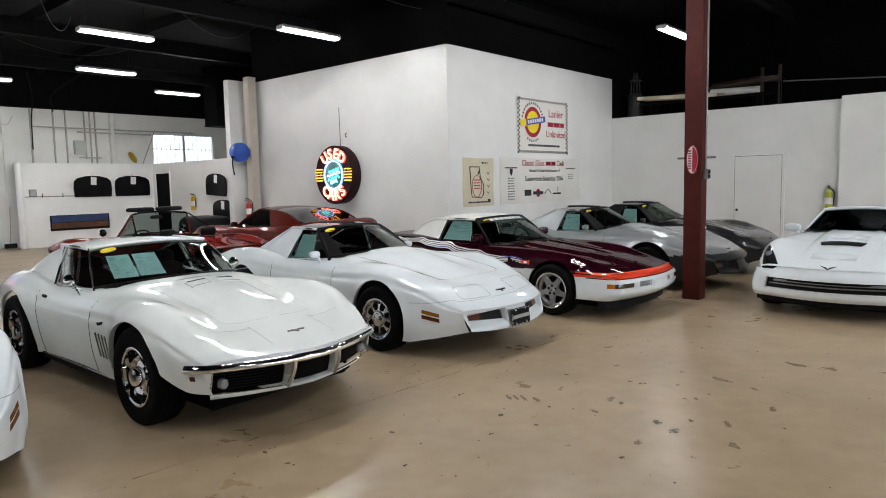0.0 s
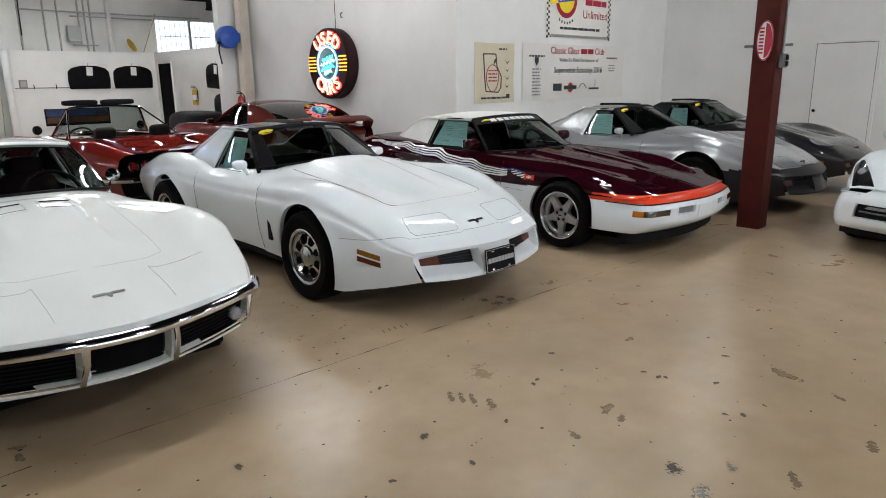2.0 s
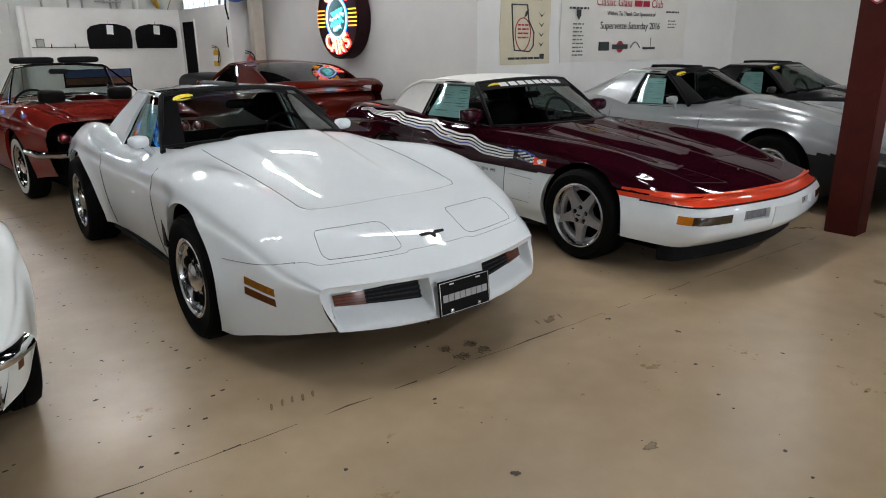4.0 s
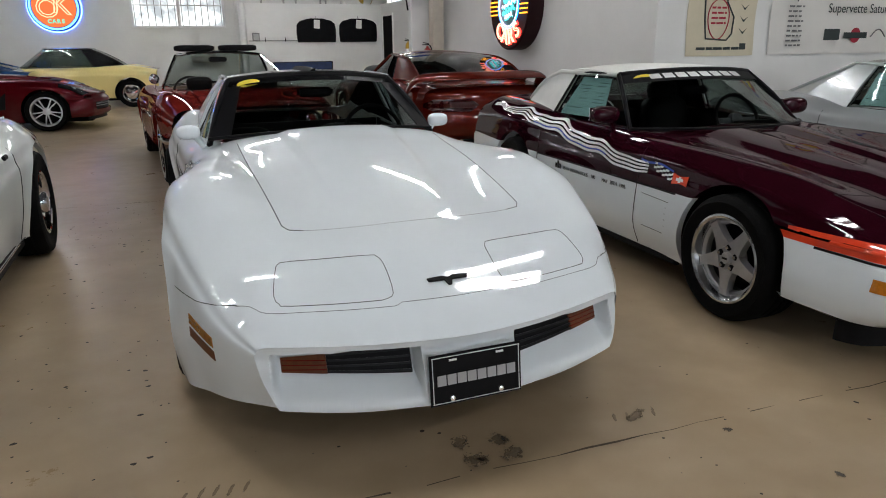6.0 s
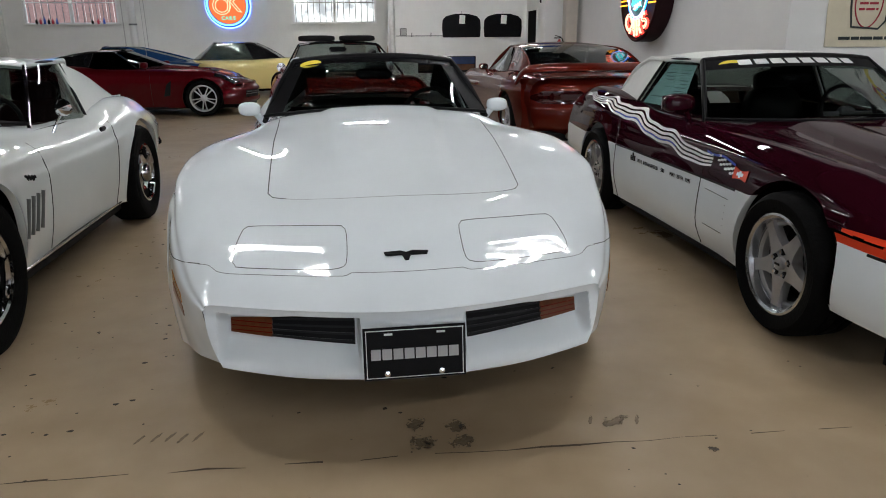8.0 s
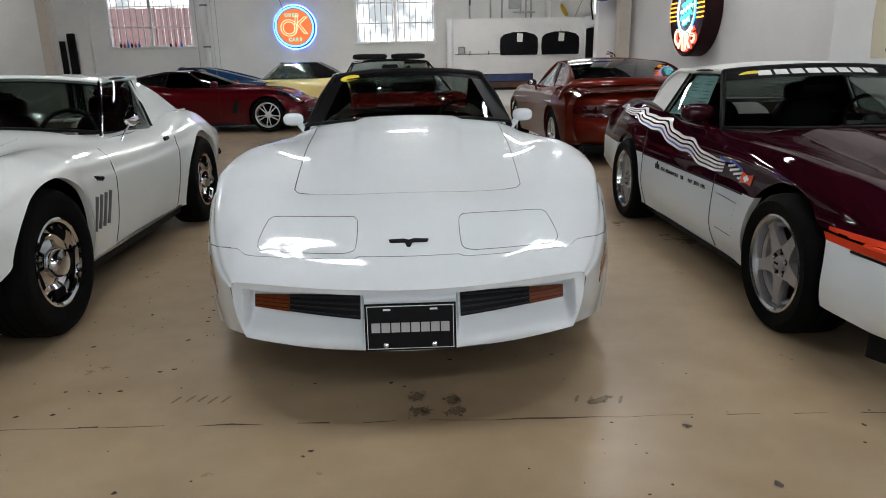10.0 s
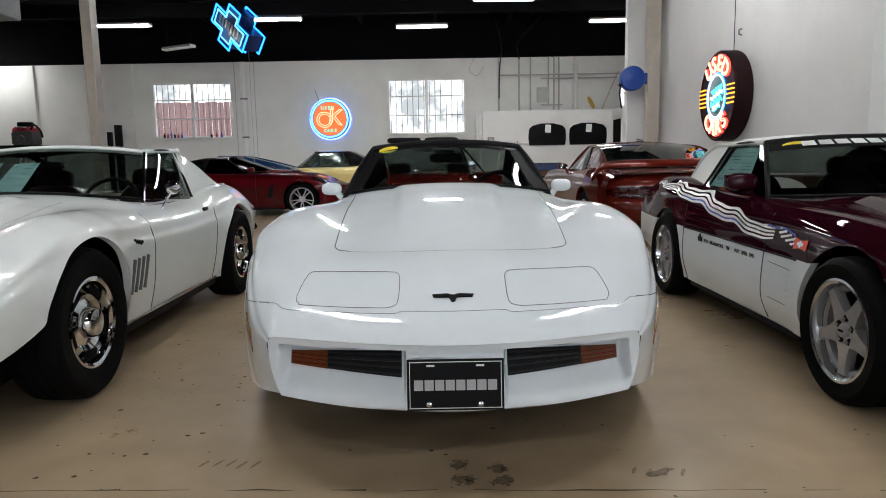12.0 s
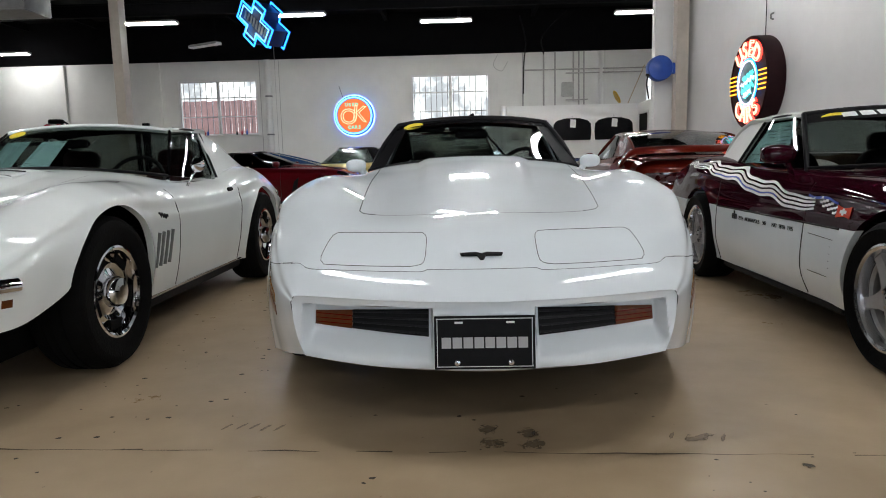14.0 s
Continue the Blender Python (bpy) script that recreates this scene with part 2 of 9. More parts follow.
def box(sx, sy, sz, at=(0, 0, 0), bevel=0.0, bm=None, turn=None):
    bm = bm or bmesh.new()
    m = Matrix.Translation(at) @ (turn or Matrix.Identity(4)) @ Matrix.Diagonal((sx, sy, sz, 1))
    made = bmesh.ops.create_cube(bm, size=1, matrix=m)["verts"]
    if bevel:
        edges = {e for v in made for e in v.link_edges}
        bmesh.ops.bevel(bm, geom=list(edges), offset=bevel, segments=2, affect="EDGES", clamp_overlap=True)
    return bm


def rod(a, b, r, bm=None, n=10, r2=None):
    bm = bm or bmesh.new()
    a, b = Vector(a), Vector(b)
    d = b - a
    m = Matrix.Translation((a + b) / 2) @ d.to_track_quat("Z", "Y").to_matrix().to_4x4()
    bmesh.ops.create_cone(bm, cap_ends=True, segments=n, radius1=r, radius2=r if r2 is None else r2, depth=d.length, matrix=m)
    return bm


def tube(points, r, bm=None, n=8, closed=False, squash=1.0):
    bm = bm or bmesh.new()
    pts = [Vector(p) for p in points]
    rows, count = [], len(pts)
    side = None
    for i, p in enumerate(pts):
        if closed:
            d = pts[(i + 1) % count] - pts[i - 1]
        else:
            d = pts[min(i + 1, count - 1)] - pts[max(i - 1, 0)]
        d.normalize()
        if side is None:
            side = d.orthogonal().normalized()
        side = (side - d * side.dot(d)).normalized()
        up = d.cross(side)
        rows.append([p + (side * math.cos(2 * math.pi * k / n) + up * math.sin(2 * math.pi * k / n) * squash) * r for k in range(n)])
    if closed:
        rows.append(rows[0])
    grid(rows, bm, close=True)
    if not closed:
        for row in (rows[0], rows[-1]):
            bm.faces.new([bm.verts.new(p) for p in row])
    bmesh.ops.remove_doubles(bm, verts=bm.verts, dist=1e-5)
    return bm


def lathe(profile, n=40, bm=None, axis="x"):
    """Turn (radius, offset) pairs about the x axis, or z."""
    bm = bm or bmesh.new()
    rows = []
    for r, o in profile:
        ring = []
        for k in range(n):
            a = 2 * math.pi * k / n
            ring.append((o, r * math.cos(a), r * math.sin(a)) if axis == "x" else (r * math.cos(a), r * math.sin(a), o))
        rows.append(ring)
    grid(rows, bm, close=True)
    bmesh.ops.remove_doubles(bm, verts=bm.verts, dist=1e-5)
    return bm


def prism(outline, depth, bm=None, m=None):
    """An outline of (x, z) pairs in the xz plane, drawn out along +y by depth."""
    bm = bm or bmesh.new()
    m = m or Matrix.Identity(4)
    a = [bm.verts.new(m @ Vector((x, 0, z))) for x, z in outline]
    b = [bm.verts.new(m @ Vector((x, depth, z))) for x, z in outline]
    n = len(outline)
    bm.faces.new(a)
    bm.faces.new(b[::-1])
    for i in range(n):
        j = (i + 1) % n
        bm.faces.new((a[j], a[i], b[i], b[j]))
    return bm


def key(*pairs):
    """A smooth curve through (place, value) pairs that never overshoots."""
    xs = np.array([p[0] for p in pairs], float)
    vs = np.array([p[1] for p in pairs], float)
    h = np.diff(xs)
    d = np.diff(vs) / h
    m = np.zeros(len(xs))
    m[0], m[-1] = d[0], d[-1]
    for i in range(1, len(xs) - 1):
        if d[i - 1] * d[i] > 0:
            w1, w2 = 2 * h[i] + h[i - 1], h[i] + 2 * h[i - 1]
            m[i] = (w1 + w2) / (w1 / d[i - 1] + w2 / d[i])

    def f(x):
        x = min(max(x, xs[0]), xs[-1])
        i = min(int(np.searchsorted(xs, x, side="right")) - 1, len(xs) - 2)
        t = (x - xs[i]) / h[i]
        return float((1 + 2 * t) * (1 - t) ** 2 * vs[i] + t * (1 - t) ** 2 * h[i] * m[i] + t * t * (3 - 2 * t) * vs[i + 1] + t * t * (t - 1) * h[i] * m[i + 1])
    return f


def spline(pts, per):
    """A Catmull-Rom curve through points, per[i] steps on each stretch."""
    pts = [Vector(p) for p in pts]
    out = [pts[0]]
    for i in range(len(pts) - 1):
        p0 = pts[i - 1] if i else pts[0] * 2 - pts[1]
        p1, p2 = pts[i], pts[i + 1]
        p3 = pts[i + 2] if i + 2 < len(pts) else p2 * 2 - p1
        steps = per[i] if isinstance(per, (list, tuple)) else per
        for k in range(1, steps + 1):
            t = k / steps
            out.append(0.5 * (2 * p1 + (p2 - p0) * t + (2 * p0 - 5 * p1 + 4 * p2 - p3) * t * t + (3 * p1 - p0 - 3 * p2 + p3) * t ** 3))
    return out


def letters(text, size, depth, m, mat, parent=None, name="lettering", spacing=1.0, align="CENTER"):
    """Raised letters in the built-in font, facing -y of m."""
    cu = bpy.data.curves.new(name, "FONT")
    cu.body, cu.size, cu.extrude = text, size, depth
    cu.align_x, cu.align_y = align, "CENTER"
    cu.space_character = spacing
    tmp = bpy.data.objects.new(name, cu)
    scene.collection.objects.link(tmp)
    me = bpy.data.meshes.new_from_object(tmp.evaluated_get(bpy.context.evaluated_depsgraph_get()))
    bpy.data.objects.remove(tmp)
    me.transform(pose(0, 0, 0, 90))
    me.materials.clear()
    me.materials.append(mat)
    ob = new(name, me)
    ob.parent = parent
    ob.matrix_basis = m
    return ob


# ---------------------------------------------------------------- car builder
# A car stands in its own axes: x across, y backwards from the front axle, z up.
def blob(sx, sy, sz, at=(0, 0, 0), turn=None, power=0.55, bm=None, n=14):
    """A rounded cushion-like solid of full size sx, sy, sz."""
    bm = bm or bmesh.new()
    m = Matrix.Translation(at) @ (turn or Matrix.Identity(4))
    bend = lambda v: math.copysign(abs(v) ** power, v)
    rows = []
    for i in range(n + 1):
        u = -math.pi / 2 + math.pi * i / n
        rows.append([m @ Vector((sx / 2 * bend(math.cos(u)) * bend(math.cos(a)), sy / 2 * bend(math.cos(u)) * bend(math.sin(a)), sz / 2 * bend(math.sin(u))))
                     for a in np.linspace(0, 2 * math.pi, 2 * n + 1)[:-1]])
    grid(rows, bm, close=True)
    bmesh.ops.remove_doubles(bm, verts=bm.verts, dist=1e-5)
    return bm


class Shell:
    """The painted shell of a car: sections along y, each a smooth line from the middle of the top to the sill."""
    STEPS = (18, 9, 8, 6, 8, 9, 6)

    def __init__(self, span, sections, sweep=(0.0, 0.0), axle=2.49, wheel=0.335, arch=0.40, cheek=0.0, flare=0.0, bulge=None):
        self.flare, self.bulge = flare, bulge
        self.span, self.k, self.sweep, self.axle, self.wheel, self.arch = span, sections, sweep, axle, wheel, arch
        self.cheek = cheek

    def profile(self, y):
        k = self.k
        c = [(0, k["top"](y)), (k["valley_x"](y), k["valley_z"](y)), (k["crown_x"](y), k["crown_z"](y)),
             (k["shoulder_x"](y), k["shoulder_z"](y)), (k["side_x"](y), k["side_z"](y)),
             (k["low_x"](y), k["low_z"](y)), (k["sill_x"](y), k["sill_z"](y))]
        c.insert(4, ((c[3][0] * 0.4 + c[4][0] * 0.6), (c[3][1] * 0.5 + c[4][1] * 0.5)))
        line = spline([(-c[1][0], 0, c[1][1])] + [(x, 0, z) for x, z in c], [1, *self.STEPS])[1:]
        if self.bulge:
            for p in line:
                p.z += self.bulge(p.x, y)
        return line

    def shift(self, x, y):
        a, b = self.span
        t = max(0.0, 1 - (y - a) / 0.95)
        r = max(0.0, 1 - (b - y) / 0.9)
        w = (abs(x) / 0.9)
        y += self.cheek * t * t * max(0.0, (abs(x) - 0.64) / 0.16) ** 1.4
        return y + self.sweep[0] * t * t * w ** 1.7 - self.sweep[1] * r * r * w ** 2.6

    def point(self, x, y, lift=0.0):
        """The top of the shell over (x, y)."""
        p = self.profile(y)
        ax = abs(x)
        for a, b in zip(p, p[1:]):
            if a.x <= ax <= b.x and b.x > a.x:
                t = (ax - a.x) / (b.x - a.x)
                return Vector((x, self.shift(x, y), a.z + (b.z - a.z) * t + lift))
        return Vector((x, self.shift(x, y), p[-1].z + lift))

    def side(self, y, z, lift=0.0):
        """The outside of the shell at height z, on the +x side."""
        p = self.profile(y)
        best = None
        for a, b in zip(p, p[1:]):
            if min(a.z, b.z) <= z <= max(a.z, b.z) and abs(a.z - b.z) > 1e-6:
                t = (z - a.z) / (b.z - a.z)
                x = a.x + (b.x - a.x) * t
                best = x if best is None else max(best, x)
        best = (p[-1].x if best is None else best) + lift
        return Vector((best, self.shift(best, y), z))

    def build(self, n=120, openings=()):
        a, b = self.span
        rows = []
        for i in range(n + 1):
            y = a + (b - a) * i / n
            half = self.profile(y)
            row = [Vector((-p.x, self.shift(p.x, y), p.z)) for p in reversed(half[1:])] + [Vector((p.x, self.shift(p.x, y), p.z)) for p in half]
            rows.append(row)
        bm = grid(rows)
        wheels = [(0.0, self.wheel), (self.axle, self.wheel)]

        def inside(v):
            return abs(v.co.x) > 0.45 and any((v.co.y - wy) ** 2 + (v.co.z - wz) ** 2 < self.arch ** 2 for wy, wz in wheels)
        gone = [f for f in bm.faces if all(inside(v) for v in f.verts)]
        for x0, x1, y0, y1 in openings:
            gone += [f for f in bm.faces if f not in gone and all(x0 < v.co.x < x1 and y0 < v.co.y < y1 and v.co.z > 0.6 for v in f.verts)]
        bmesh.ops.delete(bm, geom=list(set(gone)), context="FACES")
        for v in bm.verts:
            if inside(v):
                for wy, wz in wheels:
                    d = Vector((v.co.y - wy, v.co.z - wz))
                    if 0.01 < d.length < self.arch:
                        d *= self.arch / d.length
                        v.co.y, v.co.z = wy + d.x, wz + d.y
                        y = 2 * v.co.y - self.shift(v.co.x, v.co.y)
                        v.co.x = math.copysign(self.side(y, v.co.z).x, v.co.x)
        # the sheet swells towards the arch's edge
        for v in bm.verts:
            if abs(v.co.x) > 0.6 and self.flare:
                d = min(math.hypot(v.co.y - wy, v.co.z - wz) for wy, wz in wheels) - self.arch
                if d < 0.11:
                    v.co.x += math.copysign(self.flare * (1 - max(d, 0.0) / 0.11) ** 2, v.co.x)
        # the turned-in lips of the wheel arches
        def on_arch(v):
            return abs(v.co.x) > 0.45 and any(abs(math.hypot(v.co.y - wy, v.co.z - wz) - self.arch) < 0.003 for wy, wz in wheels)
        lips = [e for e in bm.edges if e.is_boundary and on_arch(e.verts[0]) and on_arch(e.verts[1])]
        made = bmesh.ops.extrude_edge_only(bm, edges=lips)["geom"]
        for v in made:
            if isinstance(v, bmesh.types.BMVert):
                v.co.x -= math.copysign(0.035, v.co.x)
        # close the tail
        try:
            ends = [e for e in bm.edges if e.is_boundary and all(abs(v.co.y - self.shift(v.co.x, b)) < 1e-4 for v in e.verts)]
            bmesh.ops.edgeloop_fill(bm, edges=ends)
        except Exception:
            pass
        return bm

    def strip(self, points, width, lift=0.002, thick=0.003):
        """A thin line that lies along the top of the shell through (x, y) pairs."""
        pts = []
        for (x0, y0), (x1, y1) in zip(points, points[1:]):
            n = max(2, int(math.hypot(x1 - x0, y1 - y0) / 0.03))
            pts += [self.point(x0 + (x1 - x0) * k / n, y0 + (y1 - y0) * k / n, lift) for k in range(n)]
        pts.append(self.point(*points[-1], lift))
        return tube(pts, width / 2, n=5)


class Fascia:
    """A bumper cover that wraps round one end of a car. levels: (z, reach, half width), from the top down;
    bow: how far the middle stands out; ends at the wheel arch, at y = end."""

    def __init__(self, levels, bow=0.07, corner=0.30, end=-0.42, cut=0.045):
        zs = [l[0] for l in levels][::-1]
        self.reach = key(*[(l[0], l[1]) for l in levels][::-1])
        self.half = key(*[(l[0], l[2]) for l in levels][::-1])
        self.z0, self.z1 = zs[0], zs[-1]
        self.bow, self.corner, self.end, self.cut = bow, corner, end, cut

    def plan(self, t, w, yn):
        """The cover's line seen from above: a shallow V, a tight corner, a straight flank."""
        wc = w - self.cut
        yc = yn + self.bow * (wc / w) ** 1.7
        if t < 0.70:
            x = wc * t / 0.70
            return x, yn + self.bow * (x / w) ** 1.7
        if t < 0.82:
            u = (t - 0.70) / 0.12
            p = ((wc, yc), (w - 0.13 * self.cut, yc + 0.02 + 0.45 * max(0.0, self.cut - 0.045)), (w, yc + self.corner))
            return tuple((1 - u) ** 2 * p[0][i] + 2 * u * (1 - u) * p[1][i] + u * u * p[2][i] for i in (0, 1))
        u = (t - 0.82) / 0.18
        return w, yc + self.corner + (self.end - yc - self.corner) * u

    def point(self, a, z, out=0.0):
        """a: -1 to 1 from one wheel arch round the nose to the other."""
        w, yn = self.half(z), self.reach(z)
        t = abs(a)
        x, y = self.plan(t, w, yn)
        if out:
            x1, y1 = self.plan(min(t + 2e-3, 1.0), w, yn)
            x0, y0 = self.plan(max(t - 2e-3, 0.0), w, yn)
            n = Vector((y1 - y0, x0 - x1)).normalized()
            x, y = x + n.x * out, y + n.y * out
        return Vector((math.copysign(x, a) if a else 0.0, y, z))

    def at_x(self, x):
        """The a at which the cover stands x off the middle, at mid height."""
        z = (self.z0 + self.z1) / 2
        lo, hi = 0.0, 1.0
        for _ in range(40):
            mid = (lo + hi) / 2
            lo, hi = (mid, hi) if self.point(mid, z).x < abs(x) else (lo, mid)
        return math.copysign(lo, x)

    def meet(self, shell, knee, y_blend=(-0.95, -0.55), last=-0.50):
        """Let the cover's upper edge and its flanks run flush into the shell."""
        self.shell, self.knee, self.blend = shell, knee, y_blend
        front = shell.profile(shell.span[0])
        self.edge = [(p.x, p.z) for p in front]
        self.last = last

    def placed(self, a, z, out=0.0):
        shell = self.shell
        if shell is None:
            return self.point(a, z, out)
        p = self.point(a, z, 0.0)
        ax = abs(p.x)
        ztop = self.edge[-1][1]
        for (xa, za), (xb, zb) in zip(self.edge, self.edge[1:]):
            if xa <= ax <= xb and xb > xa:
                ztop = za + (zb - za) * (ax - xa) / (xb - xa)
                break
        if p.y > self.blend[0] + 0.06:
            ztop = shell.k["sill_z"](min(p.y, self.last))
        ztop = max(ztop, self.knee + 0.004)
        if z > self.knee:
            z = self.knee + (z - self.knee) * (ztop - self.knee) / (self.z1 - self.knee)
        q = self.point(a, min(max(z, self.z0), self.z1), out)
        t = min(max((q.y - self.blend[0]) / (self.blend[1] - self.blend[0]), 0.0), 1.0)
        t = t * t * (3 - 2 * t)
        want = (shell.k["sill_x"](min(q.y, self.last + 0.08)) + 0.002) * (self.half(z) / self.half(self.knee) if z < self.knee else 1.0)
        x = abs(q.x) * (1 - t) + want * t
        up = max(0.0, (z - self.knee) / max(ztop - self.knee, 1e-3))
        y = q.y
        if up > 0 and t < 1:
            y = y * (1 - up * (1 - t)) + shell.shift(x, shell.span[0]) * up * (1 - t)
        return Vector((math.copysign(x, a) if a else 0.0, y, z))

    shell = None

    def build(self, pockets=(), rows=22, cols=60):
        """pockets: (x0, x1, z0, z1, depth) set back into the cover."""
        zs = set(np.linspace(self.z0, self.z1, rows))
        az = set(np.linspace(-1, 1, cols * 2 + 1))
        holes = []
        for x0, x1, z0, z1, d in pockets:
            a0, a1 = self.at_x(x0), self.at_x(x1)
            holes.append((a0, a1, z0, z1, d))
            zs |= {z0, z0 + 0.006, z1, z1 - 0.006}
            az |= {a0, a0 + 0.006, a1, a1 - 0.006}
        out = []
        for z in sorted(zs, reverse=True):
            row = []
            for a in sorted(az):
                d = sum(h[4] for h in holes if h[0] + 0.005 < a < h[1] - 0.005 and h[2] + 0.005 < z < h[3] - 0.005)
                p = self.placed(a, z, -d)
                row.append(p)
            out.append(row)
        # turn the lower edge under
        out.append([Vector((p.x * 0.97, p.y + 0.05, p.z + 0.004)) for p in out[-1]])
        return grid(out)

    def patch(self, x0, x1, z0, z1, out=0.003, slope=0.0, n=14, m=3, along=False):
        """A panel on the cover; slope lowers its far end."""
        a0, a1 = (x0, x1) if along else (self.at_x(x0), self.at_x(x1))
        rows = []
        for i in range(m + 1):
            z = z1 + (z0 - z1) * i / m
            rows.append([self.placed(a0 + (a1 - a0) * j / n, z + slope * j / n, out) for j in range(n + 1)])
        bm = grid(rows)
        back = bmesh.ops.extrude_face_region(bm, geom=list(bm.faces))["geom"]
        for v in back:
            if isinstance(v, bmesh.types.BMVert):
                v.co.y += 0.018
        return bm


def fit_arch(bm, end, wheel, arch):
    """Draw a cover's rear edge, at y = end, round the wheel opening."""
    for v in bm.verts:
        if v.co.y > end - 0.16 and abs(v.co.x) > 0.6:
            t = min(1.0, (v.co.y - end + 0.16) / 0.16)
            round_edge = -math.sqrt(max(arch ** 2 - (v.co.z - wheel) ** 2, 0.01))
            v.co.y += (round_edge - end) * t * t


def split_below(bm, line):
    """Cut the faces under z = line(y) out of a shell, as a mesh of their own."""
    low = bm.copy()
    for mesh, keep_low in ((bm, False), (low, True)):
        gone = [f for f in mesh.faces if (f.calc_center_median().z < line(f.calc_center_median().y)) != keep_low]
        bmesh.ops.delete(mesh, geom=gone, context="FACES")
    return bm, low


def arc(centre, edge, n=16):
    """A bowed line across the car from -edge.x to +edge.x through the centre (y, z)."""
    ex, ey, ez = edge
    cy, cz = centre
    out = []
    for i in range(n + 1):
        u = -1 + 2 * i / n
        w = abs(u) ** 2.2
        out.append(Vector((ex * u, cy + (ey - cy) * w, cz + (ez - cz) * w)))
    return out


def between(top, bottom, n=8, bulge=0.0):
    rows = []
    for i in range(n + 1):
        t = i / n
        rows.append([a.lerp(b, t) + Vector((0, 0, bulge * 4 * t * (1 - t))) for a, b in zip(top, bottom)])
    return rows


def shell_of(bm, thick):
    """Give an open sheet its thickness."""
    bmesh.ops.recalc_face_normals(bm, faces=bm.faces)
    bmesh.ops.solidify(bm, geom=list(bm.faces), thickness=thick)
    return bm


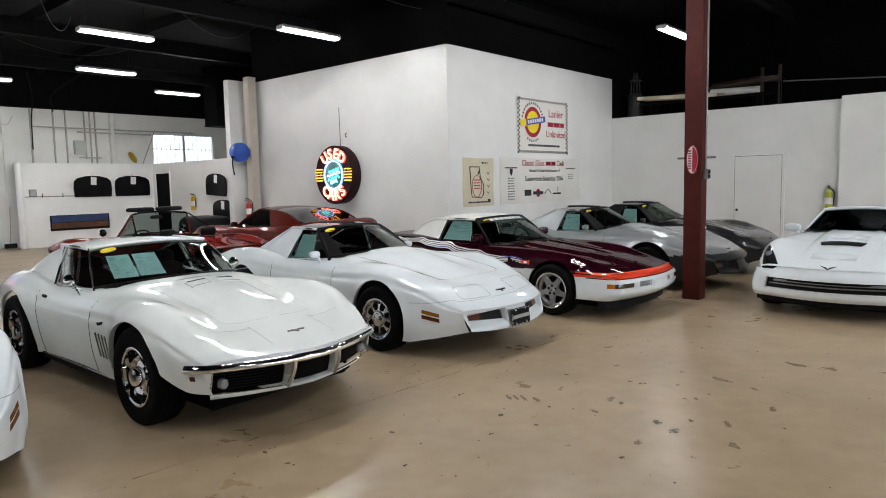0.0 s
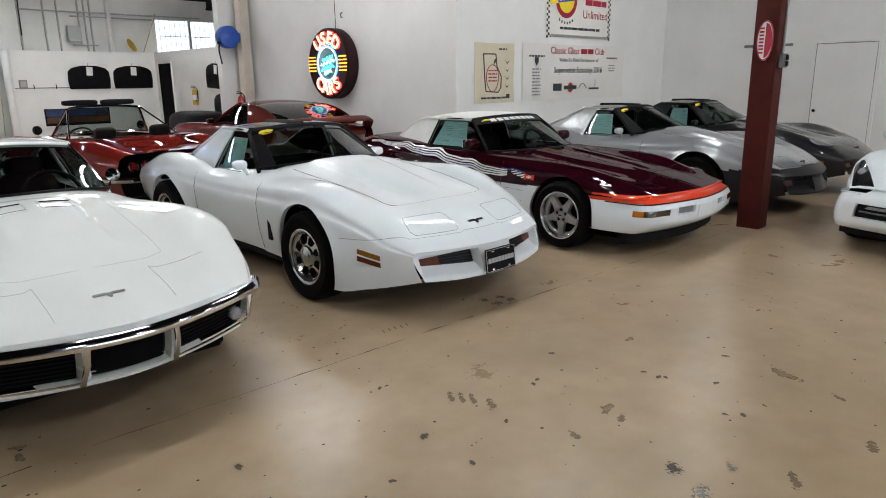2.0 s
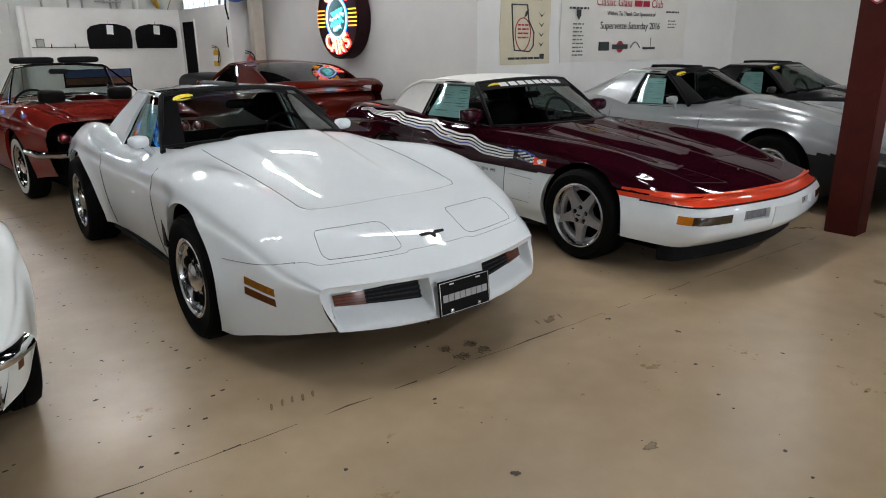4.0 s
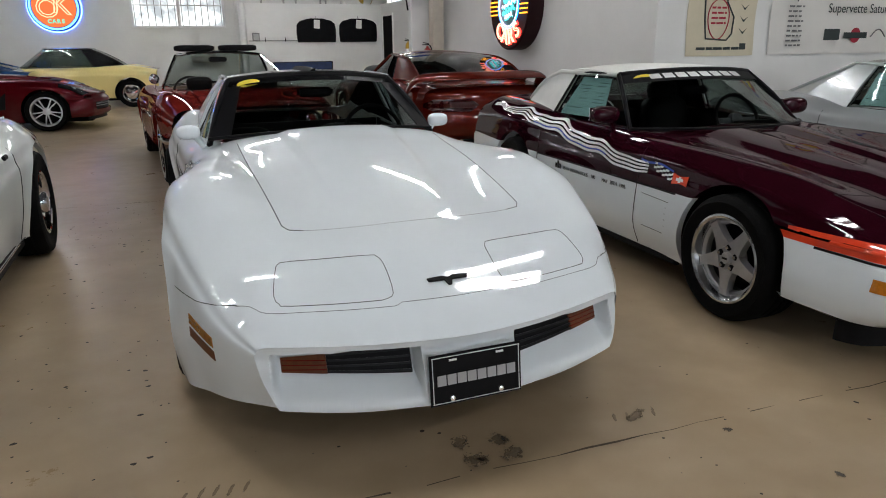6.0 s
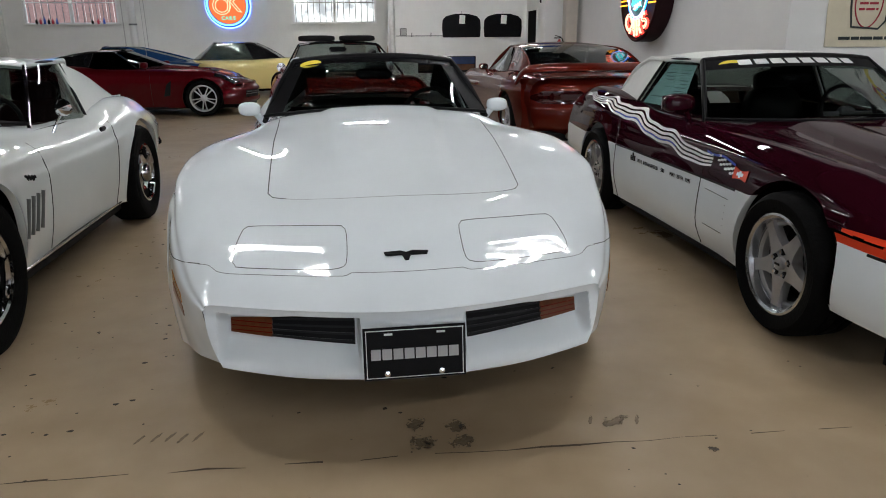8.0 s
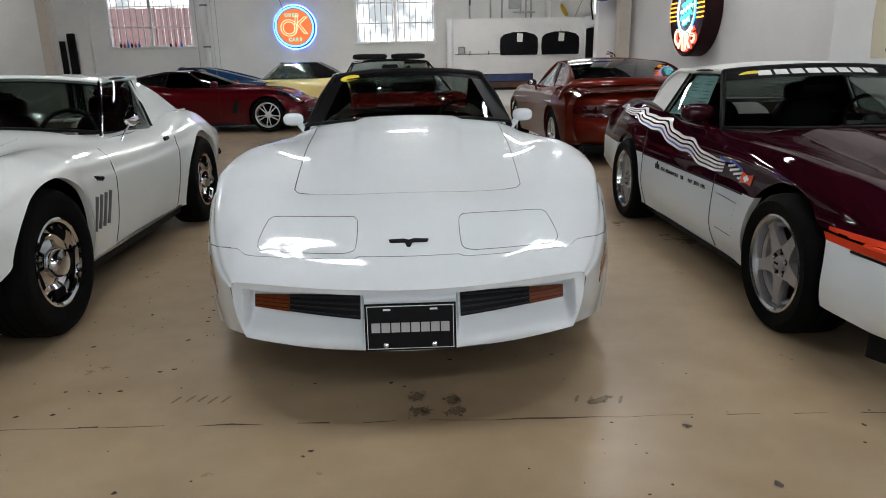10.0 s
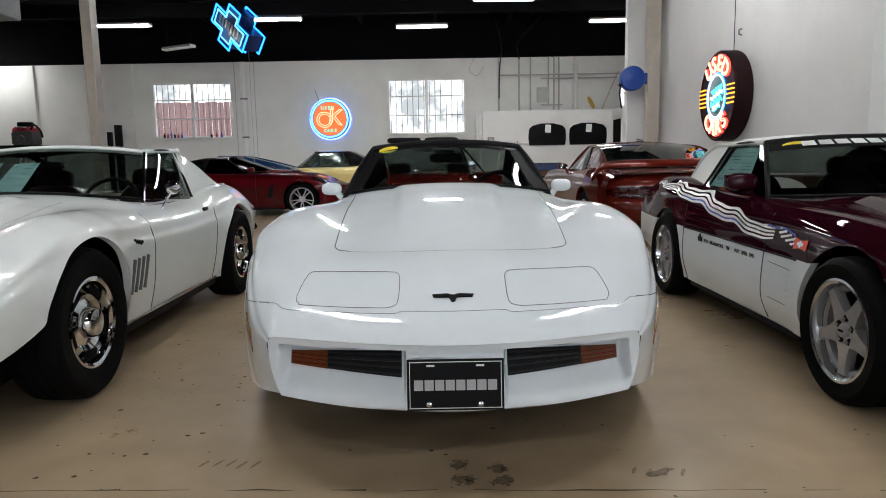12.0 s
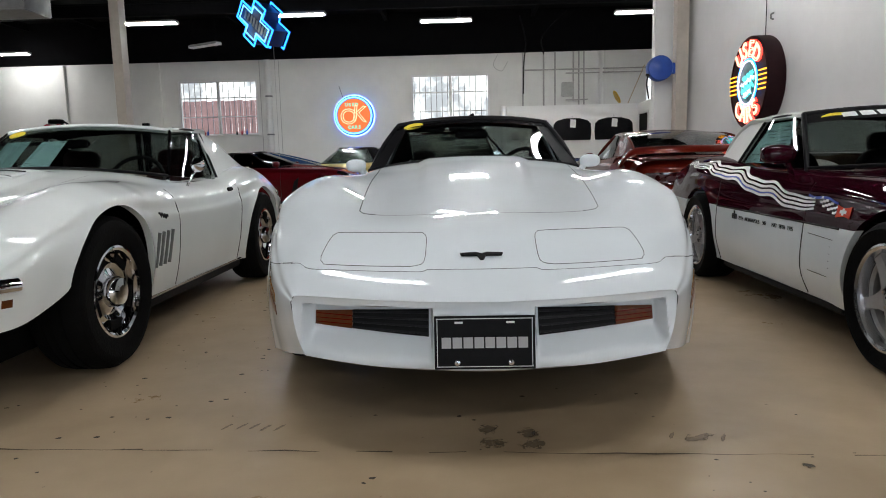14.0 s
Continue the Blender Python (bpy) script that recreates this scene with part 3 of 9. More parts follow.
def wheel_parts(car, style, radius, rim, width, spot, alloy, turn=0.0, white=False):
    """A wheel with its tyre and rim; local +x is the outside."""
    wheel = new("wheel")
    wheel.parent = car
    wheel.matrix_basis = spot
    w = width / 2
    s = radius - rim
    tyre = lathe([(rim - 0.012, -w * 0.80), (rim + s * 0.25, -w * 0.97), (rim + s * 0.65, -w), (radius - 0.022, -w * 0.93), (radius - 0.004, -w * 0.72),
                  (radius, -w * 0.4), (radius - 0.006, -w * 0.38), (radius - 0.006, -w * 0.34), (radius, -w * 0.32), (radius, -0.01), (radius - 0.006, -0.008), (radius - 0.006, 0.008), (radius, 0.01),
                  (radius, w * 0.32), (radius - 0.006, w * 0.34), (radius - 0.006, w * 0.38), (radius, w * 0.4),
                  (radius - 0.004, w * 0.72), (radius - 0.022, w * 0.93), (rim + s * 0.65, w), (rim + s * 0.6, w - 0.002), (rim + s * 0.25, w * 0.97), (rim - 0.012, w * 0.80)], 56)
    part("tyre", tyre, RUBBER, wheel)
    if white:
        part("whitewall", lathe([(rim + 0.012, w * 0.985), (rim + s * 0.55, w * 1.012)], 56), WHITEWALL, wheel, "white sidewall band")
    lip = lathe([(rim + 0.006, w * 0.80), (rim + 0.008, w * 0.90), (rim - 0.002, w * 0.92), (rim - 0.014, w * 0.86), (rim - 0.022, w * 0.55)], 56)
    part("rim", lip, POLISHED if style == "five" else alloy, wheel)
    part("barrel", lathe([(rim - 0.022, w * 0.55), (rim - 0.024, w * 0.40), (rim - 0.03, -w * 0.7), (rim - 0.012, -w * 0.8)], 56), ALLOY_DARK if style in ("five", "multi") else alloy, wheel)
    part("brake_drum", lathe([(0.02, w * 0.05), (rim * 0.62, w * 0.05), (rim * 0.66, -0.02), (rim * 0.9, -w * 0.4), (rim - 0.03, -w * 0.55)], 36), DARK, wheel)
    bm = bmesh.new()
    face = w * 0.62
    if style == "rally":
        lathe([(0.03, face + 0.055), (0.062, face + 0.05), (0.072, face + 0.035), (0.075, face), (0.11, face - 0.012), (0.135, face + 0.004), (rim - 0.045, face - 0.012), (rim - 0.02, face - 0.05)], 56, bm)
        lathe([(0.001, face + 0.056), (0.03, face + 0.055)], 24, bm)
        for k in range(5):
            a = 2 * math.pi * (k + 0.5) / 5
            m = Matrix.Rotation(a, 4, "X")
            part("vent_slot", box(0.012, 0.115, 0.052, m @ Vector((face + 0.004, 0, 0.158)), 0.012, None, m), DARK, wheel)
    elif style == "slotted":
        lathe([(0.001, face + 0.035), (0.04, face + 0.034), (0.055, face + 0.025), (0.075, face + 0.02), (0.085, face + 0.004), (0.15, face - 0.012), (rim - 0.03, face + 0.012), (rim - 0.016, face - 0.01)], 56, bm)
        for k in range(8):
            a = 2 * math.pi * (k + 0.5) / 8
            m = Matrix.Rotation(a, 4, "X")
            part("vent_slot", box(0.03, 0.052, 0.072, m @ Vector((face - 0.001, 0, 0.127)), 0.01, None, m), DARK, wheel)
    elif style == "five":
        turn += math.pi
        lathe([(0.001, face - 0.004), (0.076, face - 0.004), (0.080, face - 0.012), (0.082, face - 0.05)], 40, bm)
        lathe([(rim - 0.048, face - 0.05), (rim - 0.046, face - 0.018), (rim - 0.034, face - 0.010), (rim - 0.024, face - 0.012), (rim - 0.020, w * 0.5)], 56, bm)
        part("centre_cap", lathe([(0.001, face + 0.020), (0.026, face + 0.019), (0.031, face + 0.012), (0.031, face - 0.01)], 28), CAST_ALLOY, wheel)
        part("cap_badge", box(0.003, 0.034, 0.010, (face + 0.021, 0, 0), 0.0), TRIM, wheel, smooth=False)
        for k in range(5):
            a = 2 * math.pi * k / 5 + turn
            m = Matrix.Rotation(a, 4, "X")
            outline = [(-0.050, 0.060), (-0.034, rim * 0.46), (-0.026, rim * 0.70), (-0.024, rim - 0.040), (-0.030, rim - 0.024), (0.030, rim - 0.024), (0.024, rim - 0.040), (0.026, rim * 0.70), (0.034, rim * 0.46), (0.050, 0.060)]
            prism([(y, z) for y, z in outline], 0.042, bm, m @ Matrix.Translation((face - 0.036, 0, 0)) @ Matrix(((0, 1, 0, 0), (1, 0, 0, 0), (0, 0, 1, 0), (0, 0, 0, 1))))
        for k in range(5):
            a = 2 * math.pi * (k + 0.5) / 5 + turn
            y, z = 0.055 * math.sin(a), 0.055 * math.cos(a)
            part("lug_well", rod((face - 0.01, y, z), (face + 0.0015, y, z), 0.0165, n=14), TRIM, wheel)
            part("lug_nut", rod((face - 0.01, y, z), (face + 0.014, y, z), 0.0085, n=6), CHROME, wheel)
        bmesh.ops.recalc_face_normals(bm, faces=bm.faces)
    else:
        lathe([(0.001, face + 0.012), (0.03, face + 0.012), (0.06, face), (0.065, face - 0.05)], 32, bm)
        for k in range(10):
            a = 2 * math.pi * (k // 2 + (0.22 if k % 2 else -0.22)) / 5
            m = Matrix.Rotation(a, 4, "X")
            lean = Matrix.Rotation(0.16 if k % 2 else -0.16, 4, "X")
            box(0.035, 0.020, rim - 0.05, m @ Vector((face - 0.012, 0, 0)) + m @ lean @ Vector((0, 0, (rim + 0.03) / 2)), 0.005, bm, m @ lean)
    part("wheel_face", bm, alloy, wheel, angle=30)
    return wheel


def four_wheels(car, style, radius, rim, width, track, axle, alloy, rear_width=None, steer=0.0, rear_track=None, white=False):
    for y, s, t, w in ((0.0, steer, track, width), (axle, 0.0, rear_track or track, rear_width or width)):
        for sign in (-1, 1):
            wheel_parts(car, style, radius, rim, w, pose(sign * t / 2, y, radius, 0, 0, (180 if sign < 0 else 0) + s), alloy, 0.0, white)


def seat(car, x, y, mat, z=0.30, tall=True):
    s = new("seat")
    s.parent = car
    s.matrix_basis = pose(x, y, z)
    lean = Matrix.Rotation(radians(-16), 4, "X")
    part("cushion", blob(0.48, 0.52, 0.18, (0, 0, 0.06)), mat, s)
    part("backrest", blob(0.46, 0.16, 0.60, (0, 0.27, 0.37), lean), mat, s)
    if tall:
        part("headrest", blob(0.27, 0.10, 0.15, (0, 0.36, 0.70), lean), mat, s)


def steering_wheel(car, x, y, z, mat=None):
    w = new("steering_wheel")
    w.parent = car
    w.matrix_basis = pose(x, y, z, 66)
    ring = [(0.185 * math.cos(a), 0.185 * math.sin(a), 0) for a in np.linspace(0, 2 * math.pi, 33)[:-1]]
    part("grip", tube(ring, 0.014, closed=True), mat or LEATHER, w)
    bm = box(0.36, 0.04, 0.012, (0, 0, -0.012), 0.004)
    box(0.04, 0.18, 0.012, (0, -0.09, -0.012), 0.004, bm)
    lathe([(0.001, 0.012), (0.05, 0.008), (0.06, -0.03)], 20, bm, "z")
    part("spokes", bm, ALLOY_DARK, w)


def cabin(car, y0, y1, half, belt, mat=None, dash=True, tall=True):
    """Floor, dashboard, seats and steering wheel."""
    mat = mat or LEATHER
    bm = grid([[(-half, y0, belt), (-half + 0.05, y0 + 0.03, 0.25), (half - 0.05, y0 + 0.03, 0.25), (half, y0, belt)],
               [(-half, y1, belt), (-half + 0.05, y1 - 0.03, 0.25), (half - 0.05, y1 - 0.03, 0.25), (half, y1, belt)]])
    part("cabin_tub", bm, LEATHER, car)
    part("bulkhead", box(2 * half - 0.02, 0.03, belt - 0.25, (0, y1, (belt + 0.25) / 2)), LEATHER, car)
    part("firewall", box(2 * half - 0.02, 0.03, belt - 0.30, (0, y0 + 0.02, (belt + 0.25) / 2)), DARK, car)
    if dash:
        bm = box(2 * half - 0.06, 0.34, 0.18, (0, y0 + 0.20, belt - 0.10), 0.06)
        box(0.40, 0.10, 0.07, (0.36, y0 + 0.30, belt - 0.02), 0.03, bm)
        part("dashboard", bm, LEATHER, car)
        part("console", box(0.24, y1 - y0 - 0.3, 0.22, (0, (y0 + y1) / 2 + 0.1, 0.40), 0.04), LEATHER, car)
        steering_wheel(car, 0.37, y0 + 0.48, belt + 0.00)
    for x in (-0.36, 0.36):
        seat(car, x, y1 - 0.42, mat, 0.30 if tall else 0.16, tall)


def pane(name, rows, mat, car, label=""):
    ob = part(name, shell_of(grid(rows), 0.004), mat, car, label)
    ob.visible_shadow = False
    return ob


def mirror(car, at, mat, sign, size=(0.145, 0.085, 0.092)):
    m = new("door_mirror")
    m.parent = car
    m.matrix_basis = pose(*at)
    bm = blob(size[0], size[1], size[2], (sign * 0.085, 0, 0.07), power=0.75)
    rod((0, 0.01, -0.03), (sign * 0.055, 0, 0.055), 0.016, bm, r2=0.022)
    part("mirror_shell", bm, mat, m)
    part("mirror_glass", box(size[0] - 0.04, 0.004, size[2] - 0.03, (sign * 0.085, size[1] / 2 + 0.001, 0.07), 0.0), CHROME, m)


def oval_sticker(car, p, n, up, size=0.045):
    """A small yellow oval stuck to a windscreen corner."""
    bm = bmesh.new()
    u = n.cross(up).normalized()
    v = u.cross(n).normalized() * -1
    bm.faces.new([bm.verts.new(p + n * 0.006 + u * size * 1.5 * math.cos(a) + v * size * 0.55 * math.sin(a)) for a in np.linspace(0, 2 * math.pi, 25)[:-1]])
    return part("sticker", shell_of(bm, 0.001), STICKER, car, "yellow oval sticker")


def sheet_of_paper(car, corners, lines=9):
    """A pale window sheet with lines of print, on four corners (top left, top right, bottom right, bottom left)."""
    tl, tr, br, bl = [Vector(c) for c in corners]
    n = (tr - tl).cross(bl - tl).normalized()
    sheet = part("price_sheet", shell_of(grid([[tl, tr], [bl, br]]), 0.001), PAPER, car, "pale blue-green printed window sheet")
    bm = bmesh.new()
    rnd = random.Random(5)
    for i in range(lines):
        v = 0.12 + 0.76 * i / lines
        for a, b in ((0.08, 0.08 + 0.34 * rnd.uniform(0.5, 1)), (0.54, 0.54 + 0.38 * rnd.uniform(0.4, 1))):
            if rnd.random() < 0.8:
                q = []
                for u, w in ((a, v), (b, v), (b, v + 0.018), (a, v + 0.018)):
                    q.append(bm.verts.new(tl.lerp(tr, u).lerp(bl.lerp(br, u), w) - n * 0.003))
                bm.faces.new(q)
    other = bm.copy()
    for v in other.verts:
        v.co += n * 0.006
    me = bpy.data.meshes.new("tmp")
    other.to_mesh(me)
    other.free()
    bm.from_mesh(me)
    bpy.data.meshes.remove(me)
    part("print", bm, FADED_INK, sheet, smooth=False)


def greenhouse(car, g, roof, glass=None, roof_kind="coupe", chrome=False, back_glass=None, pillar=None, header=0.022, surround=0.0):
    """Windscreen, roof, side glass and rear glass from the edge points of g."""
    glass = glass or TINTED
    pillar = pillar or roof
    base, head = arc(g["base"], g["base_edge"]), arc(g["head"], g["head_edge"])
    rear, deck = arc(g["rear"], g["rear_edge"]), arc(g["deck"], g["deck_edge"])
    pane("windscreen", between(head, base), glass, car)
    bm = tube(head, header, squash=0.8)
    part("windscreen_header", bm, pillar, car)
    for side in (0, -1):
        a, b = base[side], head[side]
        mid = (a + b) / 2 + Vector((0.004 if a.x > 0 else -0.004, 0, 0.006))
        part("windscreen_pillar", tube(spline([a + Vector((0, 0, -0.03)), mid, b], 6), 0.021 if not chrome else 0.012, squash=0.75), CHROME if chrome else pillar, car)
    part("windscreen_base_trim", tube(base, 0.010), TRIM, car)
    if surround:
        ease = lambda row, u: row[int(u * 16)].lerp(row[min(int(u * 16) + 1, 16)], u * 16 - int(u * 16)) + Vector((0, -0.003, 0.003))
        rows = [[ease(head, u).lerp(ease(base, u), t) for u in np.linspace(0, 1, 25)] for t in np.linspace(0, surround, 4)]
        part("windscreen_band", grid(rows), BLACK_PAINT, car, "black windscreen edge: header band, with dark reflections drawn at the sides")
        # Side bands stand in for dark reflections where the glass curves away.
        for lo_u, hi_u in ((0.0, 0.085), (0.915, 1.0)):
            rows = [[ease(head, u).lerp(ease(base, u), t) for u in np.linspace(lo_u, hi_u, 4)] for t in np.linspace(surround, 1, 8)]
            part("windscreen_band", grid(rows), TRIM, car, "black windscreen edge: header band, with dark reflections drawn at the sides")
    rows = between(head, rear, 10, g.get("crown", 0.02))
    if roof_kind != "open":
        part("roof", shell_of(grid(rows), 0.025), roof, car)
        part("headliner", grid([[p + Vector((0, 0, -0.034)) for p in r] for r in rows]), DARK, car)
    if roof_kind != "open":
        pane("rear_window", between(rear, deck, 8, g.get("tail_bulge", 0.0)), back_glass or glass, car)
        for side in (0, -1):
            s = 1 if base[side].x > 0 else -1
            belt = Vector((s * g["belt"][0], g["belt"][1], g["belt"][2]))
            topf, topr = head[side], rear[side]
            front = base[side]
            cut = g.get("glass_top", 1.0)
            gtop = topf.lerp(topr, cut)
            up = [topf.lerp(gtop, t) + Vector((s * 0.012 * math.sin(math.pi * t), 0, 0.01 * math.sin(math.pi * t))) for t in np.linspace(0, 1, 9)]
            lo = [front.lerp(belt, t) + Vector((s * g.get("belt_bow", 0.02) * math.sin(math.pi * t), 0, 0)) for t in np.linspace(0, 1, 9)]
            pane("door_glass", between(up, lo, 6), g.get("side_glass", glass), car)
            part("door_glass_trim", tube(up + [gtop.lerp(belt, t) for t in (0.33, 0.66, 1.0)] , 0.009), TRIM, car)
            corner = deck[side]
            sail_top = [gtop.lerp(topr, t) for t in np.linspace(0, 1, 5)] + [topr.lerp(corner, t) + Vector((0, 0, g.get("sail_bulge", 0.0) * math.sin(math.pi * t))) for t in np.linspace(0.15, 1, 8)]
            foot = Vector((s * g["foot"][0], g["foot"][1], g["foot"][2]))
            sail_low = [belt.lerp(foot, t) for t in np.linspace(0, 1, len(sail_top))]
            part("rear_pillar", shell_of(grid(between(sail_top, sail_low, 6)), 0.02), g.get("sail", roof), car)
            lining = [[p + Vector((-s * 0.034, 0, -0.012)) for p in row[:-2]] for row in between(sail_top, sail_low, 6)]
            part("pillar_lining", grid(lining), DARK, car)
            part("roof_rail", tube([topf.lerp(topr, t) + Vector((0, 0, 0.004)) for t in np.linspace(0, 1, 6)] + [topr.lerp(corner, t) + Vector((0, 0, g.get("sail_bulge", 0.0) * math.sin(math.pi * t))) for t in np.linspace(0.15, 1, 8)], 0.018), g.get("sail", roof), car)
    return base, head


def under(car, half, y0, y1, z=0.16):
    part("underbody", box(2 * half, y1 - y0, 0.14, (0, (y0 + y1) / 2, z + 0.07), 0.02), DARK, car)
    # Two hidden slabs added to deepen the shade under the car.
    part("floor_shade_slab", box(1.54, 1.42, 0.05, (0, 1.22, z + 0.045), 0.01), DARK, car)
    part("front_shade_slab", box(1.00, 0.34, 0.04, (0, -0.52, z + 0.12), 0.01), DARK, car)
    # Wide enough to keep light out behind the wheels.
    part("engine_bay", box(1.22, y1 - y0 - 0.4, 0.36, (0, (y0 + y1) / 2, 0.42), 0.02), DARK, car)


def flag_emblem(car, m, mat=None):
    """Two small crossed flags, as a plain shape."""
    e = new("emblem")
    e.parent = car
    e.matrix_basis = m
    bm = prism([(-0.075, 0.008), (-0.02, 0.012), (0.0, 0.004), (0.02, 0.012), (0.075, 0.008), (0.07, -0.006), (0.015, -0.006), (0.006, -0.03), (-0.006, -0.03), (-0.015, -0.006), (-0.07, -0.006)], 0.006)
    part("badge", bm, mat or TRIM, e, smooth=False)


# ---------------------------------------------------------------- the two-seaters with swollen wings
def swollen_sections():
    return dict(
        top=key((-1.02, 0.585), (-0.85, 0.635), (-0.5, 0.715), (0.0, 0.80), (0.45, 0.868), (0.75, 0.905), (1.2, 0.89), (2.0, 0.89), (2.7, 0.90), (3.2, 0.865), (3.62, 0.80)),
        valley_x=key((-1.02, 0.36), (-0.4, 0.40), (0.3, 0.44), (0.8, 0.50), (1.5, 0.56), (2.3, 0.50), (3.6, 0.42)),
        valley_z=key((-1.02, 0.578), (-0.85, 0.628), (-0.5, 0.705), (0.0, 0.775), (0.45, 0.825), (0.8, 0.86), (1.5, 0.85), (2.3, 0.875), (2.9, 0.875), (3.62, 0.79)),
        crown_x=key((-1.02, 0.62), (-0.7, 0.625), (-0.2, 0.665), (0.3, 0.69), (0.8, 0.70), (1.5, 0.70), (2.2, 0.70), (2.9, 0.66), (3.62, 0.58)),
        crown_z=key((-1.02, 0.560), (-0.85, 0.617), (-0.5, 0.735), (-0.2, 0.83), (0.05, 0.868), (0.35, 0.862), (0.8, 0.835), (1.3, 0.815), (1.7, 0.825), (2.1, 0.90), (2.45, 0.935), (2.9, 0.905), (3.62, 0.77)),
        shoulder_x=key((-1.02, 0.74), (-0.7, 0.765), (-0.2, 0.82), (0.1, 0.835), (0.6, 0.80), (1.2, 0.775), (1.8, 0.80), (2.3, 0.83), (2.8, 0.80), (3.62, 0.70)),
        shoulder_z=key((-1.02, 0.540), (-0.7, 0.645), (-0.3, 0.735), (0.0, 0.785), (0.5, 0.775), (1.2, 0.755), (1.8, 0.775), (2.4, 0.835), (2.9, 0.80), (3.62, 0.70)),
        side_x=key((-1.02, 0.785), (-0.7, 0.82), (-0.3, 0.868), (0.0, 0.876), (0.5, 0.842), (1.2, 0.812), (1.8, 0.835), (2.4, 0.876), (2.9, 0.85), (3.62, 0.74)),
        side_z=key((-1.02, 0.515), (-0.7, 0.590), (-0.3, 0.635), (0.0, 0.645), (0.6, 0.63), (1.5, 0.62), (2.4, 0.66), (3.62, 0.60)),
        low_x=key((-1.02, 0.80), (-0.7, 0.825), (-0.3, 0.868), (0.0, 0.872), (0.5, 0.825), (1.2, 0.795), (1.8, 0.81), (2.4, 0.86), (3.0, 0.83), (3.62, 0.72)),
        low_z=key((-1.02, 0.500), (-0.7, 0.558), (-0.50, 0.56), (-0.40, 0.44), (0.0, 0.43), (0.6, 0.40), (1.5, 0.40), (2.4, 0.44), (3.0, 0.46), (3.62, 0.50)),
        sill_x=key((-1.02, 0.803), (-0.7, 0.825), (-0.42, 0.86), (0.0, 0.855), (0.5, 0.78), (1.2, 0.755), (1.9, 0.77), (2.4, 0.83), (3.0, 0.80), (3.62, 0.70)),
        sill_z=key((-1.02, 0.490), (-0.7, 0.530), (-0.48, 0.545), (-0.42, 0.30), (0.0, 0.24), (0.45, 0.215), (1.2, 0.215), (2.0, 0.22), (2.5, 0.26), (3.0, 0.36), (3.62, 0.42)),
    )


SWOLLEN_GREENHOUSE = dict(base=(0.70, 0.948), base_edge=(0.655, 1.02, 0.890), head=(1.33, 1.215), head_edge=(0.50, 1.42, 1.18),
                          rear=(1.90, 1.225), rear_edge=(0.50, 1.90, 1.19), deck=(2.62, 0.925), deck_edge=(0.52, 2.56, 0.915),
                          belt=(0.685, 1.78, 0.835), foot=(0.62, 2.35, 0.90), glass_top=0.60, crown=0.012, sail_bulge=0.0, belt_bow=0.015)


def front_plate(car, fascia_y, z, size=(0.305, 0.155), bars=True):
    p = new("front_plate")
    p.parent = car
    p.matrix_basis = pose(0, fascia_y, z, -6)
    part("plate", box(size[0], 0.004, size[1], (0, 0, 0), 0.001), TRIM, p, "black display plate", smooth=False)
    w, h = size[0] / 2, size[1] / 2
    part("plate_frame", box(size[0] + 0.016, 0.003, size[1] + 0.016, (0, 0.003, 0), 0.001), TRIM, p, smooth=False)
    bm = bmesh.new()
    for a, b in ((-w, w),):
        for zz in (-h, h):
            box(2 * w + 0.002, 0.003, 0.0022, (0, -0.002, zz * 0.985), 0.0, bm)
        for xx in (-w, w):
            box(0.0022, 0.003, 2 * h, (xx * 0.99, -0.002, 0), 0.0, bm)
    part("plate_border", bm, WHITE_DECAL, p, "thin white border line", smooth=False)
    for k in range(8):
        bm = box(0.030, 0.003, 0.034, (0, 0, 0), 0.0)
        part("plate_mark", bm, SILVER_MARK, p, "plain silver block", smooth=False).matrix_basis = pose(-0.122 + 0.0348 * k, -0.004, 0)
    for x in (-0.082, 0.082):
        part("plate_slot", box(0.026, 0.003, 0.006, (x, -0.004, h - 0.013), 0.0), WHITE_DECAL, p, smooth=False)
    for x in (-0.088, 0.083):
        part("screw", lathe([(0.001, -0.0), (0.009, 0.002), (0.011, 0.008)], 12, axis="z"), CHROME, p).matrix_basis = pose(x, -0.010, -h + 0.014, -90)


